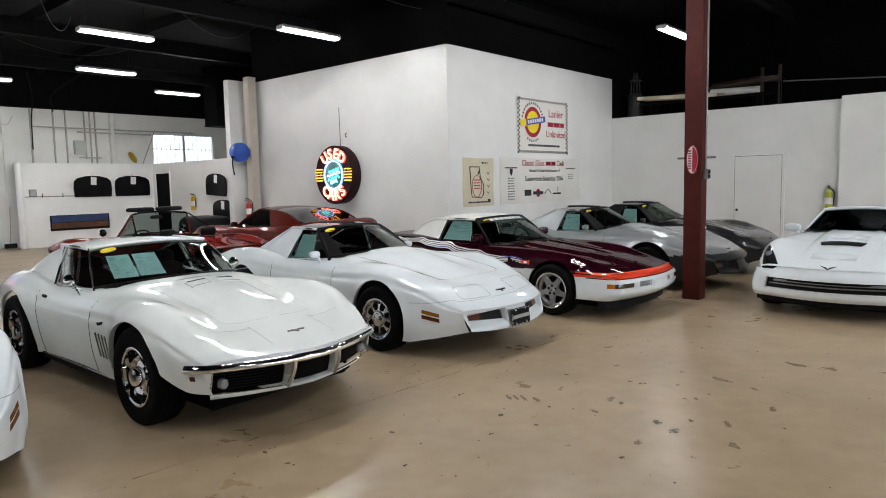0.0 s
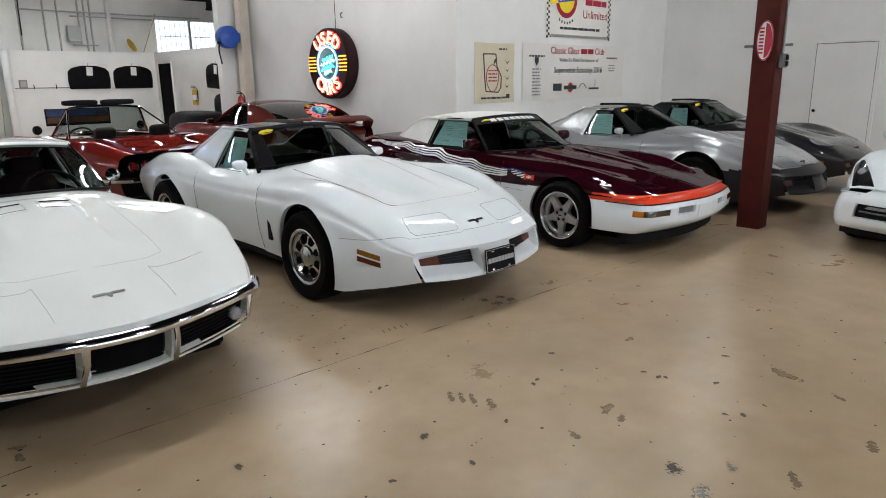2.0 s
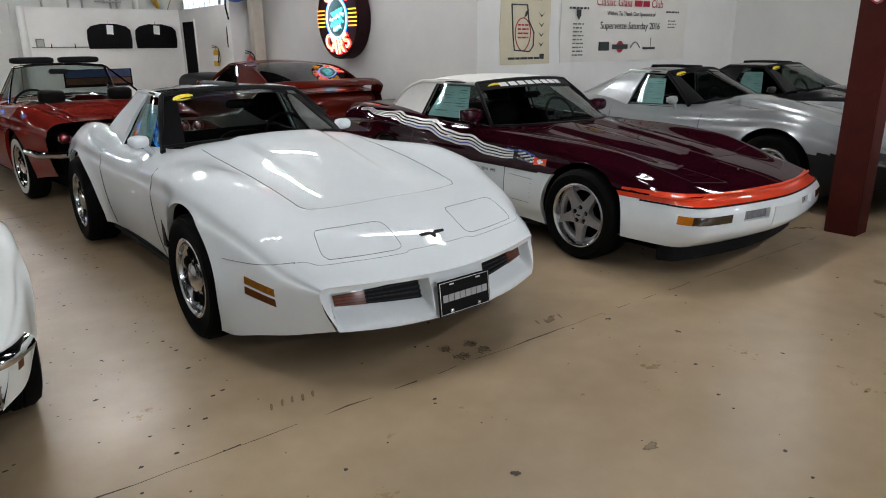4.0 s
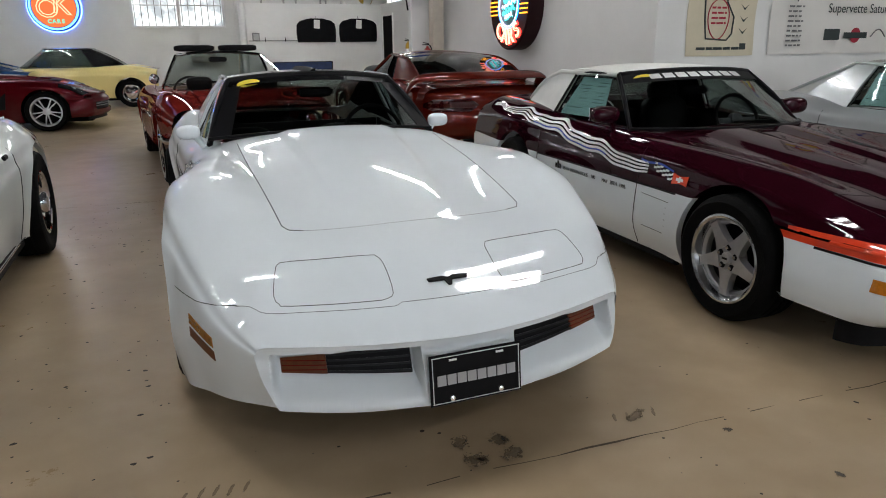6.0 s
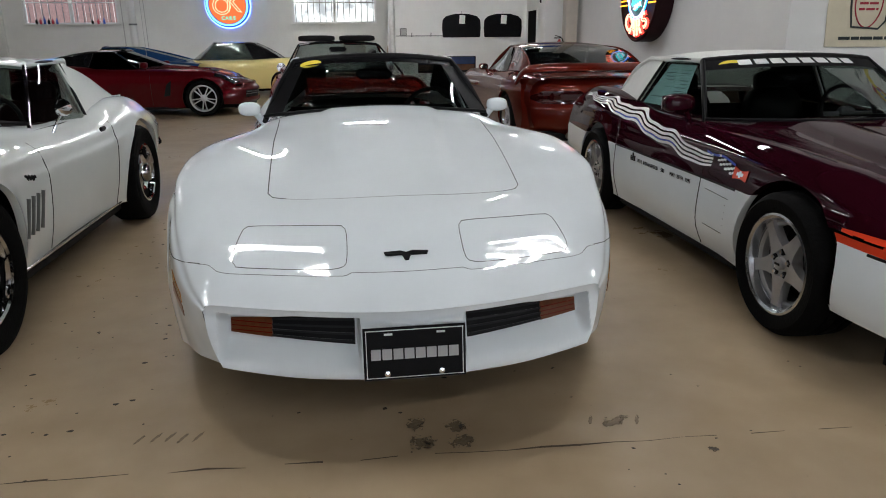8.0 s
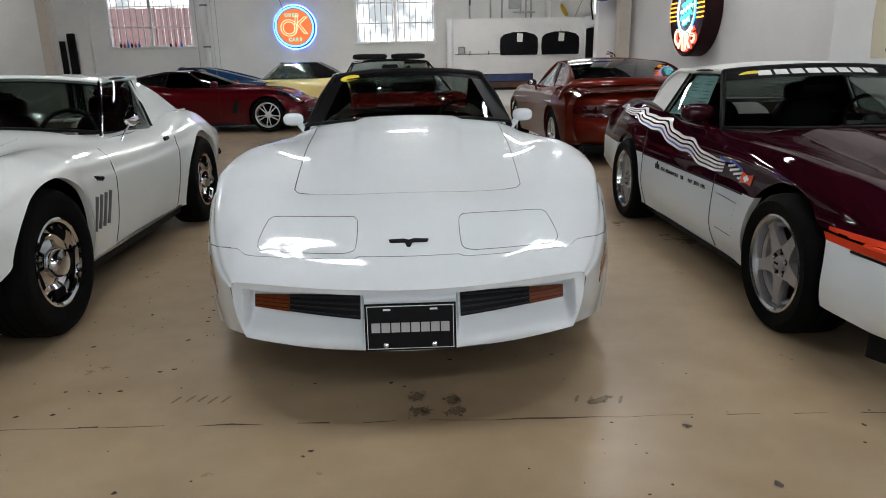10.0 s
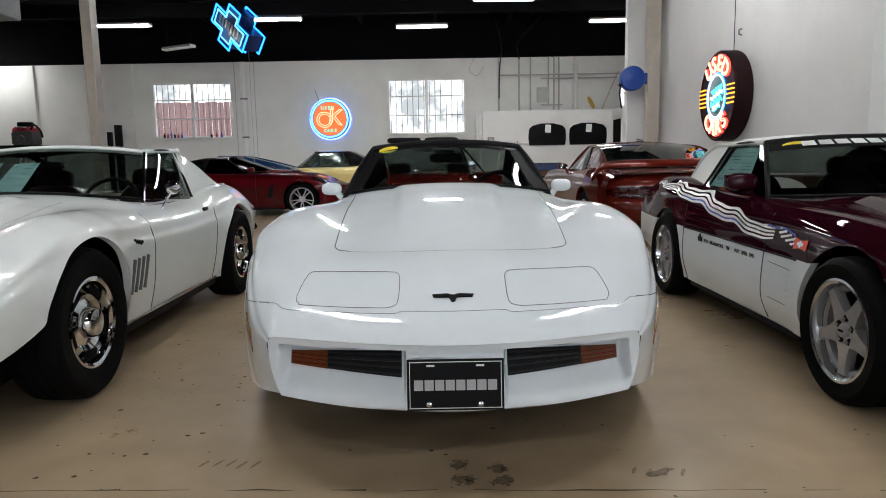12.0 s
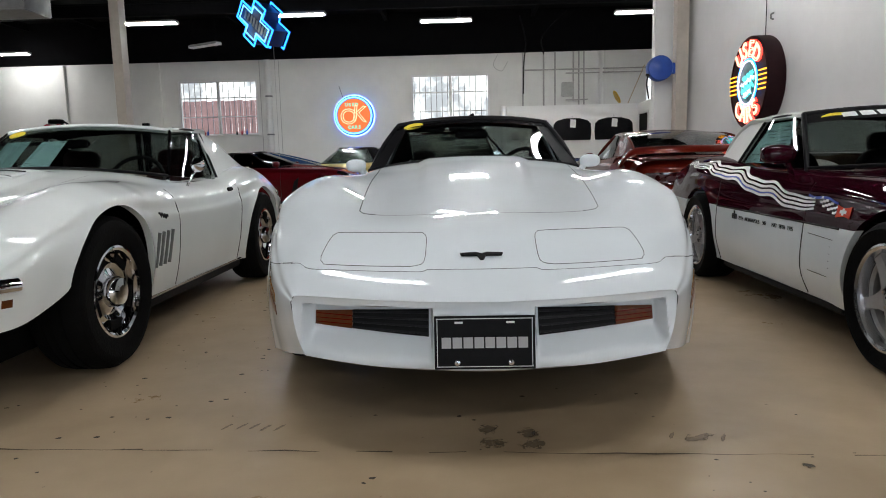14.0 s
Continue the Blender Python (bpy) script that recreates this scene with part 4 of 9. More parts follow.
def late_sections():
    """The later car: a steeper nose that ends in a hard edge, flanks that run down in front of the wheels."""
    k = swollen_sections()
    nose = dict(
        top=((-1.11, 0.482), (-1.03, 0.535), (-0.94, 0.584), (-0.80, 0.655), (-0.65, 0.70), (-0.45, 0.740)),
        valley_x=((-1.11, 0.30), (-0.8, 0.36), (-0.45, 0.40)),
        valley_z=((-1.11, 0.483), (-1.03, 0.536), (-0.94, 0.584), (-0.80, 0.656), (-0.65, 0.70), (-0.45, 0.733)),
        crown_x=((-1.11, 0.585), (-1.0, 0.60), (-0.7, 0.625), (-0.45, 0.655)),
        crown_z=((-1.11, 0.486), (-1.0, 0.553), (-0.90, 0.603), (-0.78, 0.660), (-0.62, 0.715), (-0.45, 0.770)),
        shoulder_x=((-1.11, 0.652), (-1.0, 0.695), (-0.9, 0.722), (-0.7, 0.772), (-0.45, 0.818)),
        shoulder_z=((-1.11, 0.482), (-1.0, 0.526), (-0.9, 0.558), (-0.7, 0.645), (-0.45, 0.722)),
        side_x=((-1.11, 0.668), (-1.0, 0.730), (-0.9, 0.768), (-0.7, 0.826), (-0.45, 0.876)),
        side_z=((-1.11, 0.452), (-1.0, 0.468), (-0.9, 0.485), (-0.7, 0.545), (-0.45, 0.600)),
        low_x=((-1.11, 0.650), (-1.0, 0.714), (-0.9, 0.760), (-0.7, 0.828), (-0.45, 0.898)),
        low_z=((-1.11, 0.372), (-0.9, 0.355), (-0.7, 0.350), (-0.45, 0.355)),
        sill_x=((-1.11, 0.608), (-1.0, 0.674), (-0.9, 0.730), (-0.7, 0.804), (-0.45, 0.880)),
        sill_z=((-1.11, 0.276), (-0.9, 0.232), (-0.7, 0.200), (-0.40, 0.158)))
    rear = dict(
        top=((0.0, 0.838), (0.45, 0.916), (0.72, 0.946), (1.2, 0.90), (2.0, 0.89), (2.7, 0.90), (3.2, 0.865), (3.62, 0.80)),
        valley_x=((0.3, 0.44), (0.8, 0.50), (1.5, 0.56), (2.3, 0.50), (3.6, 0.42)),
        valley_z=((0.0, 0.806), (0.45, 0.880), (0.72, 0.914), (1.0, 0.885), (1.5, 0.85), (2.3, 0.875), (2.9, 0.875), (3.62, 0.79)),
        crown_x=((-0.2, 0.685), (0.3, 0.70), (0.8, 0.70), (1.5, 0.70), (2.2, 0.70), (2.9, 0.66), (3.62, 0.58)),
        crown_z=((-0.2, 0.845), (0.05, 0.878), (0.35, 0.868), (0.8, 0.835), (1.3, 0.815), (1.7, 0.825), (2.1, 0.90), (2.45, 0.935), (2.9, 0.905), (3.62, 0.77)),
        shoulder_x=((-0.2, 0.858), (0.1, 0.866), (0.6, 0.81), (1.2, 0.775), (1.8, 0.80), (2.3, 0.83), (2.8, 0.80), (3.62, 0.70)),
        shoulder_z=((-0.2, 0.792), (0.05, 0.815), (0.5, 0.785), (1.2, 0.755), (1.8, 0.775), (2.4, 0.835), (2.9, 0.80), (3.62, 0.70)),
        side_x=((-0.2, 0.905), (0.05, 0.905), (0.5, 0.852), (1.2, 0.812), (1.8, 0.835), (2.4, 0.876), (2.9, 0.85), (3.62, 0.74)),
        side_z=((0.0, 0.640), (0.6, 0.63), (1.5, 0.62), (2.4, 0.66), (3.62, 0.60)),
        low_x=((-0.2, 0.908), (0.1, 0.900), (0.5, 0.832), (1.2, 0.795), (1.8, 0.81), (2.4, 0.86), (3.0, 0.83), (3.62, 0.72)),
        low_z=((0.0, 0.41), (0.6, 0.40), (1.5, 0.40), (2.4, 0.44), (3.0, 0.46), (3.62, 0.50)),
        sill_x=((0.0, 0.865), (0.5, 0.78), (1.2, 0.755), (1.9, 0.77), (2.4, 0.83), (3.0, 0.80), (3.62, 0.70)),
        sill_z=((0.0, 0.20), (0.45, 0.205), (1.2, 0.215), (2.0, 0.22), (2.5, 0.26), (3.0, 0.36), (3.62, 0.42)))
    return {n: key(*(nose[n] + rear[n])) for n in k}


def hood_bulge(height, near, far, wide, taper=0.0, edge=0.045):
    """A raised middle of the bonnet that grows from y = near to y = far, with soft shoulders wide off the middle."""
    step = lambda t: (lambda u: u * u * (3 - 2 * u))(min(max(t, 0.0), 1.0))

    def lift(x, y):
        if y > far + 0.4:
            return 0.0
        w = wide - taper * (far - y)
        return height * step((y - near) / (far - near)) * step((w + edge - abs(x)) / edge) * step((far + 0.4 - y) / 0.15)
    return lift


SEAM_Y = key((0.0, -0.972), (0.19, -0.972), (0.205, -0.985), (0.56, -0.985), (0.62, -0.975), (0.66, -0.93), (0.70, -0.90))
FLANK_Z = key((-0.90, 0.575), (-0.80, 0.560), (-0.40, 0.545))


def split_front(bm, shell):
    """Part the front cover from the body along its seam."""
    low = bm.copy()
    for mesh, keep_low in ((bm, False), (low, True)):
        gone = []
        for f in mesh.faces:
            c = f.calc_center_median()
            x = abs(c.x)
            y = c.y
            front = (y < shell.shift(x, SEAM_Y(x))) if x < 0.70 else (y < -0.20 and c.z < FLANK_Z(y))
            if x < 0.70 and c.z < 0.50 and y < -0.3:
                front = True
            if front != keep_low:
                gone.append(f)
        bmesh.ops.delete(mesh, geom=gone, context="FACES")
    return bm, low


class NoseFace:
    """The upright panel under the nose edge: a trough for lamps and grille on each side of the plate, a chin lip below."""

    def __init__(self, shell):
        self.shell = shell
        row = shell.profile(shell.span[0])
        top = max(range(len(row)), key=lambda i: row[i].x)
        self.top = key(*[(p.x, p.z) for p in row[:top + 1:3]])
        self.half = key(*[(p.z, p.x) for p in reversed(row[top:])])
        self.wide = row[top].x
        self.z_side = row[top].z

    def at(self, x, z, sunk=0.0):
        y = self.shell.shift(x, self.shell.span[0])
        return Vector((x, y + self.lean(z) + sunk, z))

    lean = staticmethod(key((0.255, -0.012), (0.270, -0.034), (0.30, -0.036), (0.40, -0.008), (0.452, 0.010), (0.478, 0.006), (0.49, 0.0)))
    chin = (0.258, 0.027)
    sunk = 0.066
    pockets = ()

    def trough(self, x, z):
        ax = abs(x)
        for x0, x1, z0, z1, depth in self.pockets:
            if x0 < ax < x1 and z0 < z < z1:
                return depth
        if self.pockets:
            return 0.0
        side = key((0.165, 0.0), (0.178, 1.0), (0.590, 1.0), (0.625, 0.0))(ax) if 0.165 < ax < 0.625 else 0.0
        up = key((0.283, 0.0), (0.300, 0.10), (0.352, 0.88), (0.362, 1.0), (0.448, 1.0), (0.456, 0.0))(z) if 0.283 < z < 0.456 else 0.0
        return 0.075 * side * up

    def build(self):
        us = sorted(set(np.linspace(-1, 1, 161)) | {s * x / 0.667 for s in (-1, 1) for x in (0.165, 0.172, 0.178, 0.60, 0.61, 0.62, 0.63, 0.64)})
        rows = []
        for v in sorted(set(np.linspace(0, 1, 31)) | {0.01, 0.02, 0.03, 0.04, 0.05, 0.06, 0.07, 0.08}):
            row = []
            for u in us:
                x0 = u * self.wide
                zt = self.top(min(abs(x0), self.wide - 1e-4))
                zb = self.chin[0] + self.chin[1] * abs(u) ** 2
                z = zt + (zb - zt) * v
                x = u * (self.half(max(z, self.chin[0] + self.chin[1] - 0.001)) if z < self.z_side else self.wide)
                row.append(self.at(x, z, self.trough(x, z) if v > 0 else 0.0))
            rows.append(row)
        rows.append([p + Vector((0, 0.05, -0.004)) for p in rows[-1]])
        return grid(rows)

    def patch(self, x0, x1, z0, z1, z2, z3, out=0.0, n=8):
        """A plate in the trough from x0 to x1; z0, z1 its inner edge, z2, z3 its outer one."""
        rows = []
        for i in range(4):
            v = i / 3
            row = []
            for j in range(n + 1):
                t = j / n
                x = x0 + (x1 - x0) * t
                z = (z1 + (z3 - z1) * t) * (1 - v) + (z0 + (z2 - z0) * t) * v
                row.append(self.at(x, z, self.sunk - out))
            rows.append(row)
        return shell_of(grid(rows), 0.006)


def swollen_late(m, label, body, roof, name="sports_car", lower=None, group="", plate=True, wheels="slotted", papers=True, glass=None, lamps=False):
    """The wide-winged coupe with a moulded front cover, lift-out roof panels and hidden headlamps."""
    car = thing(name, label, "car", m, group)
    shell = Shell((-1.11, 3.62), late_sections(), sweep=(0.26, 0.14), axle=2.489, wheel=0.338, arch=0.398, flare=0.017, bulge=hood_bulge(0.018, -0.50, 0.45, 0.262, 0.06, 0.030))
    bm = shell.build(190, [(-0.60, 0.60, 0.86, 2.9)])
    bm, low = split_front(bm, shell)
    part("body", bm, body, car, angle=50)
    part("front_cover", low, lower or body, car, angle=50)
    nose = NoseFace(shell)
    part("front_panel", nose.build(), lower or body, car, "recessed front panel with a chin lip", angle=40)
    for s in (-1, 1):
        part("grille", nose.patch(s * 0.184, s * 0.450, 0.355, 0.443, 0.371, 0.432), TRIM, car, "black slatted grille")
        for i in range(4):
            z0, z1 = 0.364 + 0.022 * i, 0.376 + 0.0165 * i
            part("grille_slat", nose.patch(s * 0.186, s * 0.450, z0, z0 + 0.007, z1, z1 + 0.006, 0.010), GRILLE_SLAT, car)
        part("parking_lamp", nose.patch(s * 0.450, s * 0.588, 0.371, 0.432, 0.379, 0.424, 0.004), AMBER, car, "ribbed amber parking lamp")
        for i in range(3):
            z0 = 0.384 + 0.014 * i
            part("lamp_rib", nose.patch(s * 0.452, s * 0.586, z0, z0 + 0.003, z0 + 0.003, z0 + 0.0055, 0.008), RED_LENS, car)
        # two-bar marker lamps on the wing
        for z in (0.405, 0.454):
            rows = [[shell.side(y, z + dz + 0.16 * (y + 0.75), 0.003) for y in np.linspace(-0.86, -0.64, 7)] for dz in (0.018, -0.018)]
            bm = grid([[Vector((s * p.x, p.y, p.z)) for p in r] for r in rows])
            part("marker_lamp", shell_of(bm, 0.004), MARKER_AMBER if z > 0.43 else AMBER, car, "slim amber marker lamp")
        # hidden headlamp lids and their gaps
        x0, x1, y0, y1 = 0.198, 0.580, -0.957, -0.750
        c = 0.05
        pts = [(p.x, p.y) for p in spline([(x0 + c, y0, 0), (x1 - c, y0, 0), (x1 - 0.012, y0 + 0.012, 0), (x1, y0 + c, 0), (x1 - 0.02, y1 - c, 0), (x1 - 0.035, y1 - 0.012, 0), (x1 - 0.03 - c, y1, 0),
               (x0 + c, y1, 0), (x0 + 0.012, y1 - 0.012, 0), (x0, y1 - c, 0), (x0, y0 + c, 0), (x0 + 0.012, y0 + 0.012, 0), (x0 + c, y0, 0)], [6, 2, 2, 6, 2, 2, 6, 2, 2, 6, 2, 2])]
        part("headlamp_lid_gap", shell.strip([(s * x, y) for x, y in pts], 0.0024, 0.0003), SEAM, car)
        part("hood_gap", shell.strip([(s * 0.535, 0.66), (s * 0.525, 0.2), (s * 0.49, -0.48), (s * 0.47, -0.515), (s * 0.42, -0.52)], 0.0042 if s < 0 else 0.0028, 0.0003), SEAM, car)
        part("hood_gap", shell.strip([(s * 0.42, -0.52), (s * 0.20, -0.53), (0.0, -0.53)], 0.0012, 0.0002), SEAM, car)
        pts = [shell.point(s * x, SEAM_Y(x), 0.0005) for x in np.linspace(0.0, 0.70, 50)]
        q = [shell.side(y, FLANK_Z(y), 0.0005) for y in np.linspace(-0.90, -0.40, 16)]
        part("cover_gap", tube(pts, 0.0008, n=5), SEAM, car)
        part("cover_gap", tube([Vector((s * p.x, p.y, p.z)) for p in q], 0.0016, n=5), SEAM, car)
        if lamps:
            rows = [[shell.point(s * (x0 + 0.30 + 0.13 * t + 0.17 * u * math.sin(math.pi * (0.12 + 0.8 * t)) ** 0.6), -0.80 + 0.27 * t, 0.010 * math.sin(math.pi * u) + 0.003) for u in np.linspace(0, 1, 7)] for t in np.linspace(0, 1, 11)]
            part("headlamp", shell_of(grid(rows), 0.004), LAMP_GLASS, car, "clear teardrop headlamp")
        mirror(car, (s * 0.672, 1.16, 0.850), body, s, (0.130, 0.085, 0.082))
        p = [shell.side(0.80, z, 0.001) for z in np.linspace(0.80, 0.25, 14)]
        part("door_gap", tube([Vector((s * q.x, q.y, q.z)) for q in p], 0.0028, n=5), SEAM, car)
        p = [shell.side(1.92, z, 0.001) for z in np.linspace(0.80, 0.25, 14)]
        part("door_gap", tube([Vector((s * q.x, q.y, q.z)) for q in p], 0.0028, n=5), SEAM, car)
        part("wing_vent", box(0.02, 0.060, 0.20, (s * (shell.side(0.60, 0.47).x - 0.006), 0.60, 0.46), 0.006), TRIM, car, "black slot vent behind the wheel")
        part("sill", box(0.05, 1.62, 0.055, (s * 0.755, 1.24, 0.205), 0.012), TRIM, car)
    if plate:
        front_plate(car, -1.150, 0.360)
    e = shell.point(0.0, -0.905, 0.004)
    flag_emblem(car, pose(e.x, e.y, e.z + 0.004, -62))
    base, head = greenhouse(car, dict(SWOLLEN_GREENHOUSE, sail=body), roof, glass or TINTED, back_glass=GLASS, pillar=TRIM if roof is not body else None, surround=0.13 if roof is not body else 0.0)
    # painted hoop behind the doors
    for s in (-1, 1):
        top = Vector((s * 0.505, 1.76, 1.195))
        low = Vector((s * 0.70, 1.88, 0.83))
        rows = [[top.lerp(low, t) + Vector((s * 0.02 * math.sin(math.pi * t), dy, 0)) for dy in (-0.07 - 0.03 * t, 0.0, 0.12 + 0.35 * t)] for t in np.linspace(0, 1, 8)]
        part("roof_hoop", shell_of(grid(rows), 0.02), body, car)
    part("roof_bar", tube([Vector((0, y, 1.235 - 0.02 * abs(y - 1.65))) for y in np.linspace(1.33, 1.98, 8)], 0.028, squash=0.5), TRIM, car)
    oval_sticker(car, base[2].lerp(head[2], 0.90), Vector((-0.25, -0.75, 0.6)).normalized(), Vector((0, 0.6, 0.8)))
    part("rear_view_mirror", box(0.22, 0.03, 0.06, (0, 1.28, 1.11), 0.015), TRIM, car)
    if papers:
        sheet_of_paper(car, [(-0.515, 1.42, 1.12), (-0.53, 1.66, 1.12), (-0.655, 1.69, 0.86), (-0.63, 1.36, 0.86)])
    cabin(car, 0.82, 2.25, 0.66, 0.84, tall=False)
    under(car, 0.62, -0.65, 3.3)
    four_wheels(car, wheels, 0.338, 0.205, 0.25, 1.585, 2.489, POLISHED if wheels != "rally" else CHROME)
    part("rear_bumper", box(1.36, 0.10, 0.16, (0, 3.58, 0.46), 0.04), body, car)
    return car


def early_sections():
    """The earlier car: a pointed nose over the bumper, the wing cut away ahead of the wheel."""
    k = late_sections()
    nose = dict(
        top=((-0.990, 0.560), (-0.794, 0.630), (-0.467, 0.715)),
        valley_x=((-0.990, 0.34), (-0.420, 0.40)),
        valley_z=((-0.990, 0.558), (-0.794, 0.628), (-0.467, 0.706)),
        crown_x=((-0.990, 0.60), (-0.654, 0.625), (-0.420, 0.650)),
        crown_z=((-0.990, 0.552), (-0.794, 0.622), (-0.607, 0.698), (-0.420, 0.765)),
        shoulder_x=((-0.990, 0.712), (-0.841, 0.752), (-0.654, 0.790), (-0.420, 0.822)),
        shoulder_z=((-0.990, 0.540), (-0.841, 0.585), (-0.654, 0.650), (-0.420, 0.722)),
        side_x=((-0.990, 0.742), (-0.841, 0.795), (-0.654, 0.840), (-0.420, 0.872)),
        side_z=((-0.990, 0.505), (-0.841, 0.530), (-0.654, 0.575), (-0.420, 0.630)),
        low_x=((-0.990, 0.728), (-0.841, 0.795), (-0.654, 0.842), (-0.420, 0.876)),
        low_z=((-0.990, 0.420), (-0.841, 0.440), (-0.654, 0.480), (-0.420, 0.560)),
        sill_x=((-0.990, 0.695), (-0.841, 0.775), (-0.654, 0.828), (-0.420, 0.868)),
        sill_z=((-0.990, 0.330), (-0.841, 0.338), (-0.654, 0.378), (-0.514, 0.428), (-0.392, 0.500), (-0.318, 0.560)))
    keep = {n: key(*[(y, k[n](y)) for y in ((-0.25, 0.0, 0.2, 0.45, 0.8, 1.2, 1.5, 1.8, 2.1, 2.4, 2.7, 3.0, 3.3, 3.62))]) for n in k}
    out = {}
    for n in k:
        rows = list(nose[n]) + [(y, keep[n](y)) for y in (-0.2, 0.0, 0.2, 0.45, 0.8, 1.2, 1.5, 1.8, 2.1, 2.4, 2.7, 3.0, 3.3, 3.62)]
        if n == "sill_z":
            rows = list(nose[n]) + [(-0.2, 0.45), (0.0, 0.40), (0.30, 0.24)] + rows[-12 + 1:]
        out[n] = key(*rows)
    return out


class EarlyFace(NoseFace):
    """The front under the chrome bumper: two grille openings and a plate recess."""
    lean = staticmethod(key((0.290, 0.085), (0.31, 0.050), (0.36, 0.022), (0.47, 0.0), (0.555, 0.0)))
    chin = (0.312, 0.020)
    sunk = 0.062
    pockets = ((0.215, 0.698, 0.318, 0.472, 0.072), (-0.01, 0.180, 0.318, 0.472, 0.065))


def swollen_early(m, label, body, group=""):
    """The earlier car: chrome bumpers, black grille with round lamps, painted roof with buttresses."""
    car = thing("sports_car", label, "car", m, group)
    shell = Shell((-0.99, 3.55), early_sections(), sweep=(0.36, 0.16), axle=2.489, wheel=0.352, arch=0.415, flare=0.014, bulge=hood_bulge(0.028, -0.47, 0.25, 0.205, 0.0, 0.06))
    part("body", shell.build(180, [(-0.60, 0.60, 0.86, 2.05)]), body, car, angle=50)
    nose = EarlyFace(shell)
    part("front_panel", nose.build(), body, car, "white panel round the grilles", angle=40)
    def ahead(x, z, out=0.0):
        return nose.at(x, z, -out)
    flank = lambda s, y: Vector((s * (shell.side(y, 0.512).x + 0.020), shell.side(y, 0.512).y, 0.512))
    line = [flank(-1, y) for y in np.linspace(-0.84, -0.962, 5)] + [ahead(x, 0.512, 0.024) for x in np.linspace(-0.735, 0.735, 61)] + [flank(1, y) for y in np.linspace(-0.962, -0.84, 5)]
    part("chrome_bumper", tube(line, 0.031, n=12, squash=0.75), CHROME, car, "slim wraparound chrome bumper")
    part("bumper_shadow_strip", tube([ahead(x, 0.482, 0.003) for x in np.linspace(-0.70, 0.70, 50)], 0.008, n=6), TRIM, car)
    for s in (-1, 1):
        part("grille", nose.patch(s * 0.222, s * 0.690, 0.318, 0.462, 0.328, 0.468), DARK, car, "black egg-crate grille")
        for i in range(6):
            z0 = 0.336 + 0.021 * i
            part("grille_bar", nose.patch(s * 0.224, s * 0.686, z0, z0 + 0.004, z0 + 0.006, z0 + 0.010, 0.012), TRIM, car)
        for z0, z1 in ((0.312, 0.319), (0.321, 0.472)):
            if z0 < 0.315:
                part("grille_surround", tube([ahead(s * x, 0.313 + 0.012 * (x - 0.22) / 0.46, 0.003) for x in np.linspace(0.215, 0.700, 16)], 0.006, n=6), CHROME, car)
            else:
                part("grille_surround", tube([ahead(s * 0.698, z, 0.003) for z in np.linspace(0.322, 0.478, 6)], 0.005, n=6), CHROME, car)
        q = ahead(s * 0.618, 0.388, -0.035)
        part("parking_lamp", lathe([(0.001, 0.022), (0.025, 0.018), (0.036, 0.006), (0.038, -0.02)], 24, axis="z"), LAMP_GLASS, car, "round clear parking lamp").matrix_basis = pose(q.x, q.y - 0.01, q.z, 90)
        a, b = ahead(s * 0.195, 0.50, 0.034), ahead(s * 0.212, 0.305, 0.010)
        part("bumper_guard", tube(spline([a, a.lerp(b, 0.45) + Vector((0, -0.02, 0)), b], 5), 0.017, n=10, squash=0.8), CHROME, car)
        rows = [[shell.side(y, z, 0.004) for y in np.linspace(-0.905, -0.855, 4)] for z in (0.455, 0.425)]
        part("side_marker", shell_of(grid([[Vector((s * p.x, p.y, p.z)) for p in r] for r in rows]), 0.006), AMBER, car, "small amber side marker")
        x0, x1, y0, y1 = 0.27, 0.62, -0.905, -0.58
        part("headlamp_lid_gap", shell.strip([(s * x0, y0 + 0.02), (s * x0, y1 + 0.03), (s * (x0 + 0.03), y1), (s * (x1 - 0.05), y1)], 0.0014, 0.0003), SEAM, car)
        part("hood_gap", shell.strip([(s * 0.44, 0.60), (s * 0.42, 0.1), (s * 0.40, -0.42), (s * 0.30, -0.46), (s * 0.0, -0.47)], 0.0012, 0.0), SEAM, car)
        vent = [(s * 0.04, 0.29), (s * 0.22, 0.29), (s * 0.22, 0.43), (s * 0.04, 0.43), (s * 0.04, 0.29)]
        part("hood_vent", shell.strip(vent, 0.012, 0.001), body, car, "low raised vent frame")
        part("vent_slot", shell.strip([(s * 0.05, 0.418), (s * 0.21, 0.418)], 0.008, 0.004), TRIM, car)
        part("vent_slot", shell.strip([(s * 0.05, 0.300), (s * 0.21, 0.300)], 0.005, 0.004), TRIM, car)
        # four slanted gills behind the wheel
        for i in range(4):
            y = 0.46 + 0.072 * i
            up, lo_ = shell.side(y + 0.050, 0.585, -0.002), shell.side(y, 0.40, -0.002)
            part("gill", tube([Vector((s * p.x, p.y, p.z)) for p in (up, up.lerp(lo_, 0.5), lo_)], 0.019, n=6, squash=0.45), GILL, car, "slanted side gill")
        p = shell.side(0.60, 0.672, 0.002)
        script = [Vector((s * (p.x + 0.002), p.y + 0.055 - 0.11 * t, p.z - 0.01 + 0.020 * t + 0.012 * math.sin(22 * t))) for t in np.linspace(0, 1, 24)]
        part("wing_script", tube(script, 0.0045, n=5), TRIM, car, "small dark script badge")
        for y in (0.86, 1.96):
            p = [shell.side(y, z, 0.001) for z in np.linspace(0.81, 0.24, 14)]
            part("door_gap", tube([Vector((s * q.x, q.y, q.z)) for q in p], 0.0028, n=5), SEAM, car)
        part("sill", box(0.05, 1.62, 0.06, (s * 0.758, 1.24, 0.20), 0.012), TRIM, car)
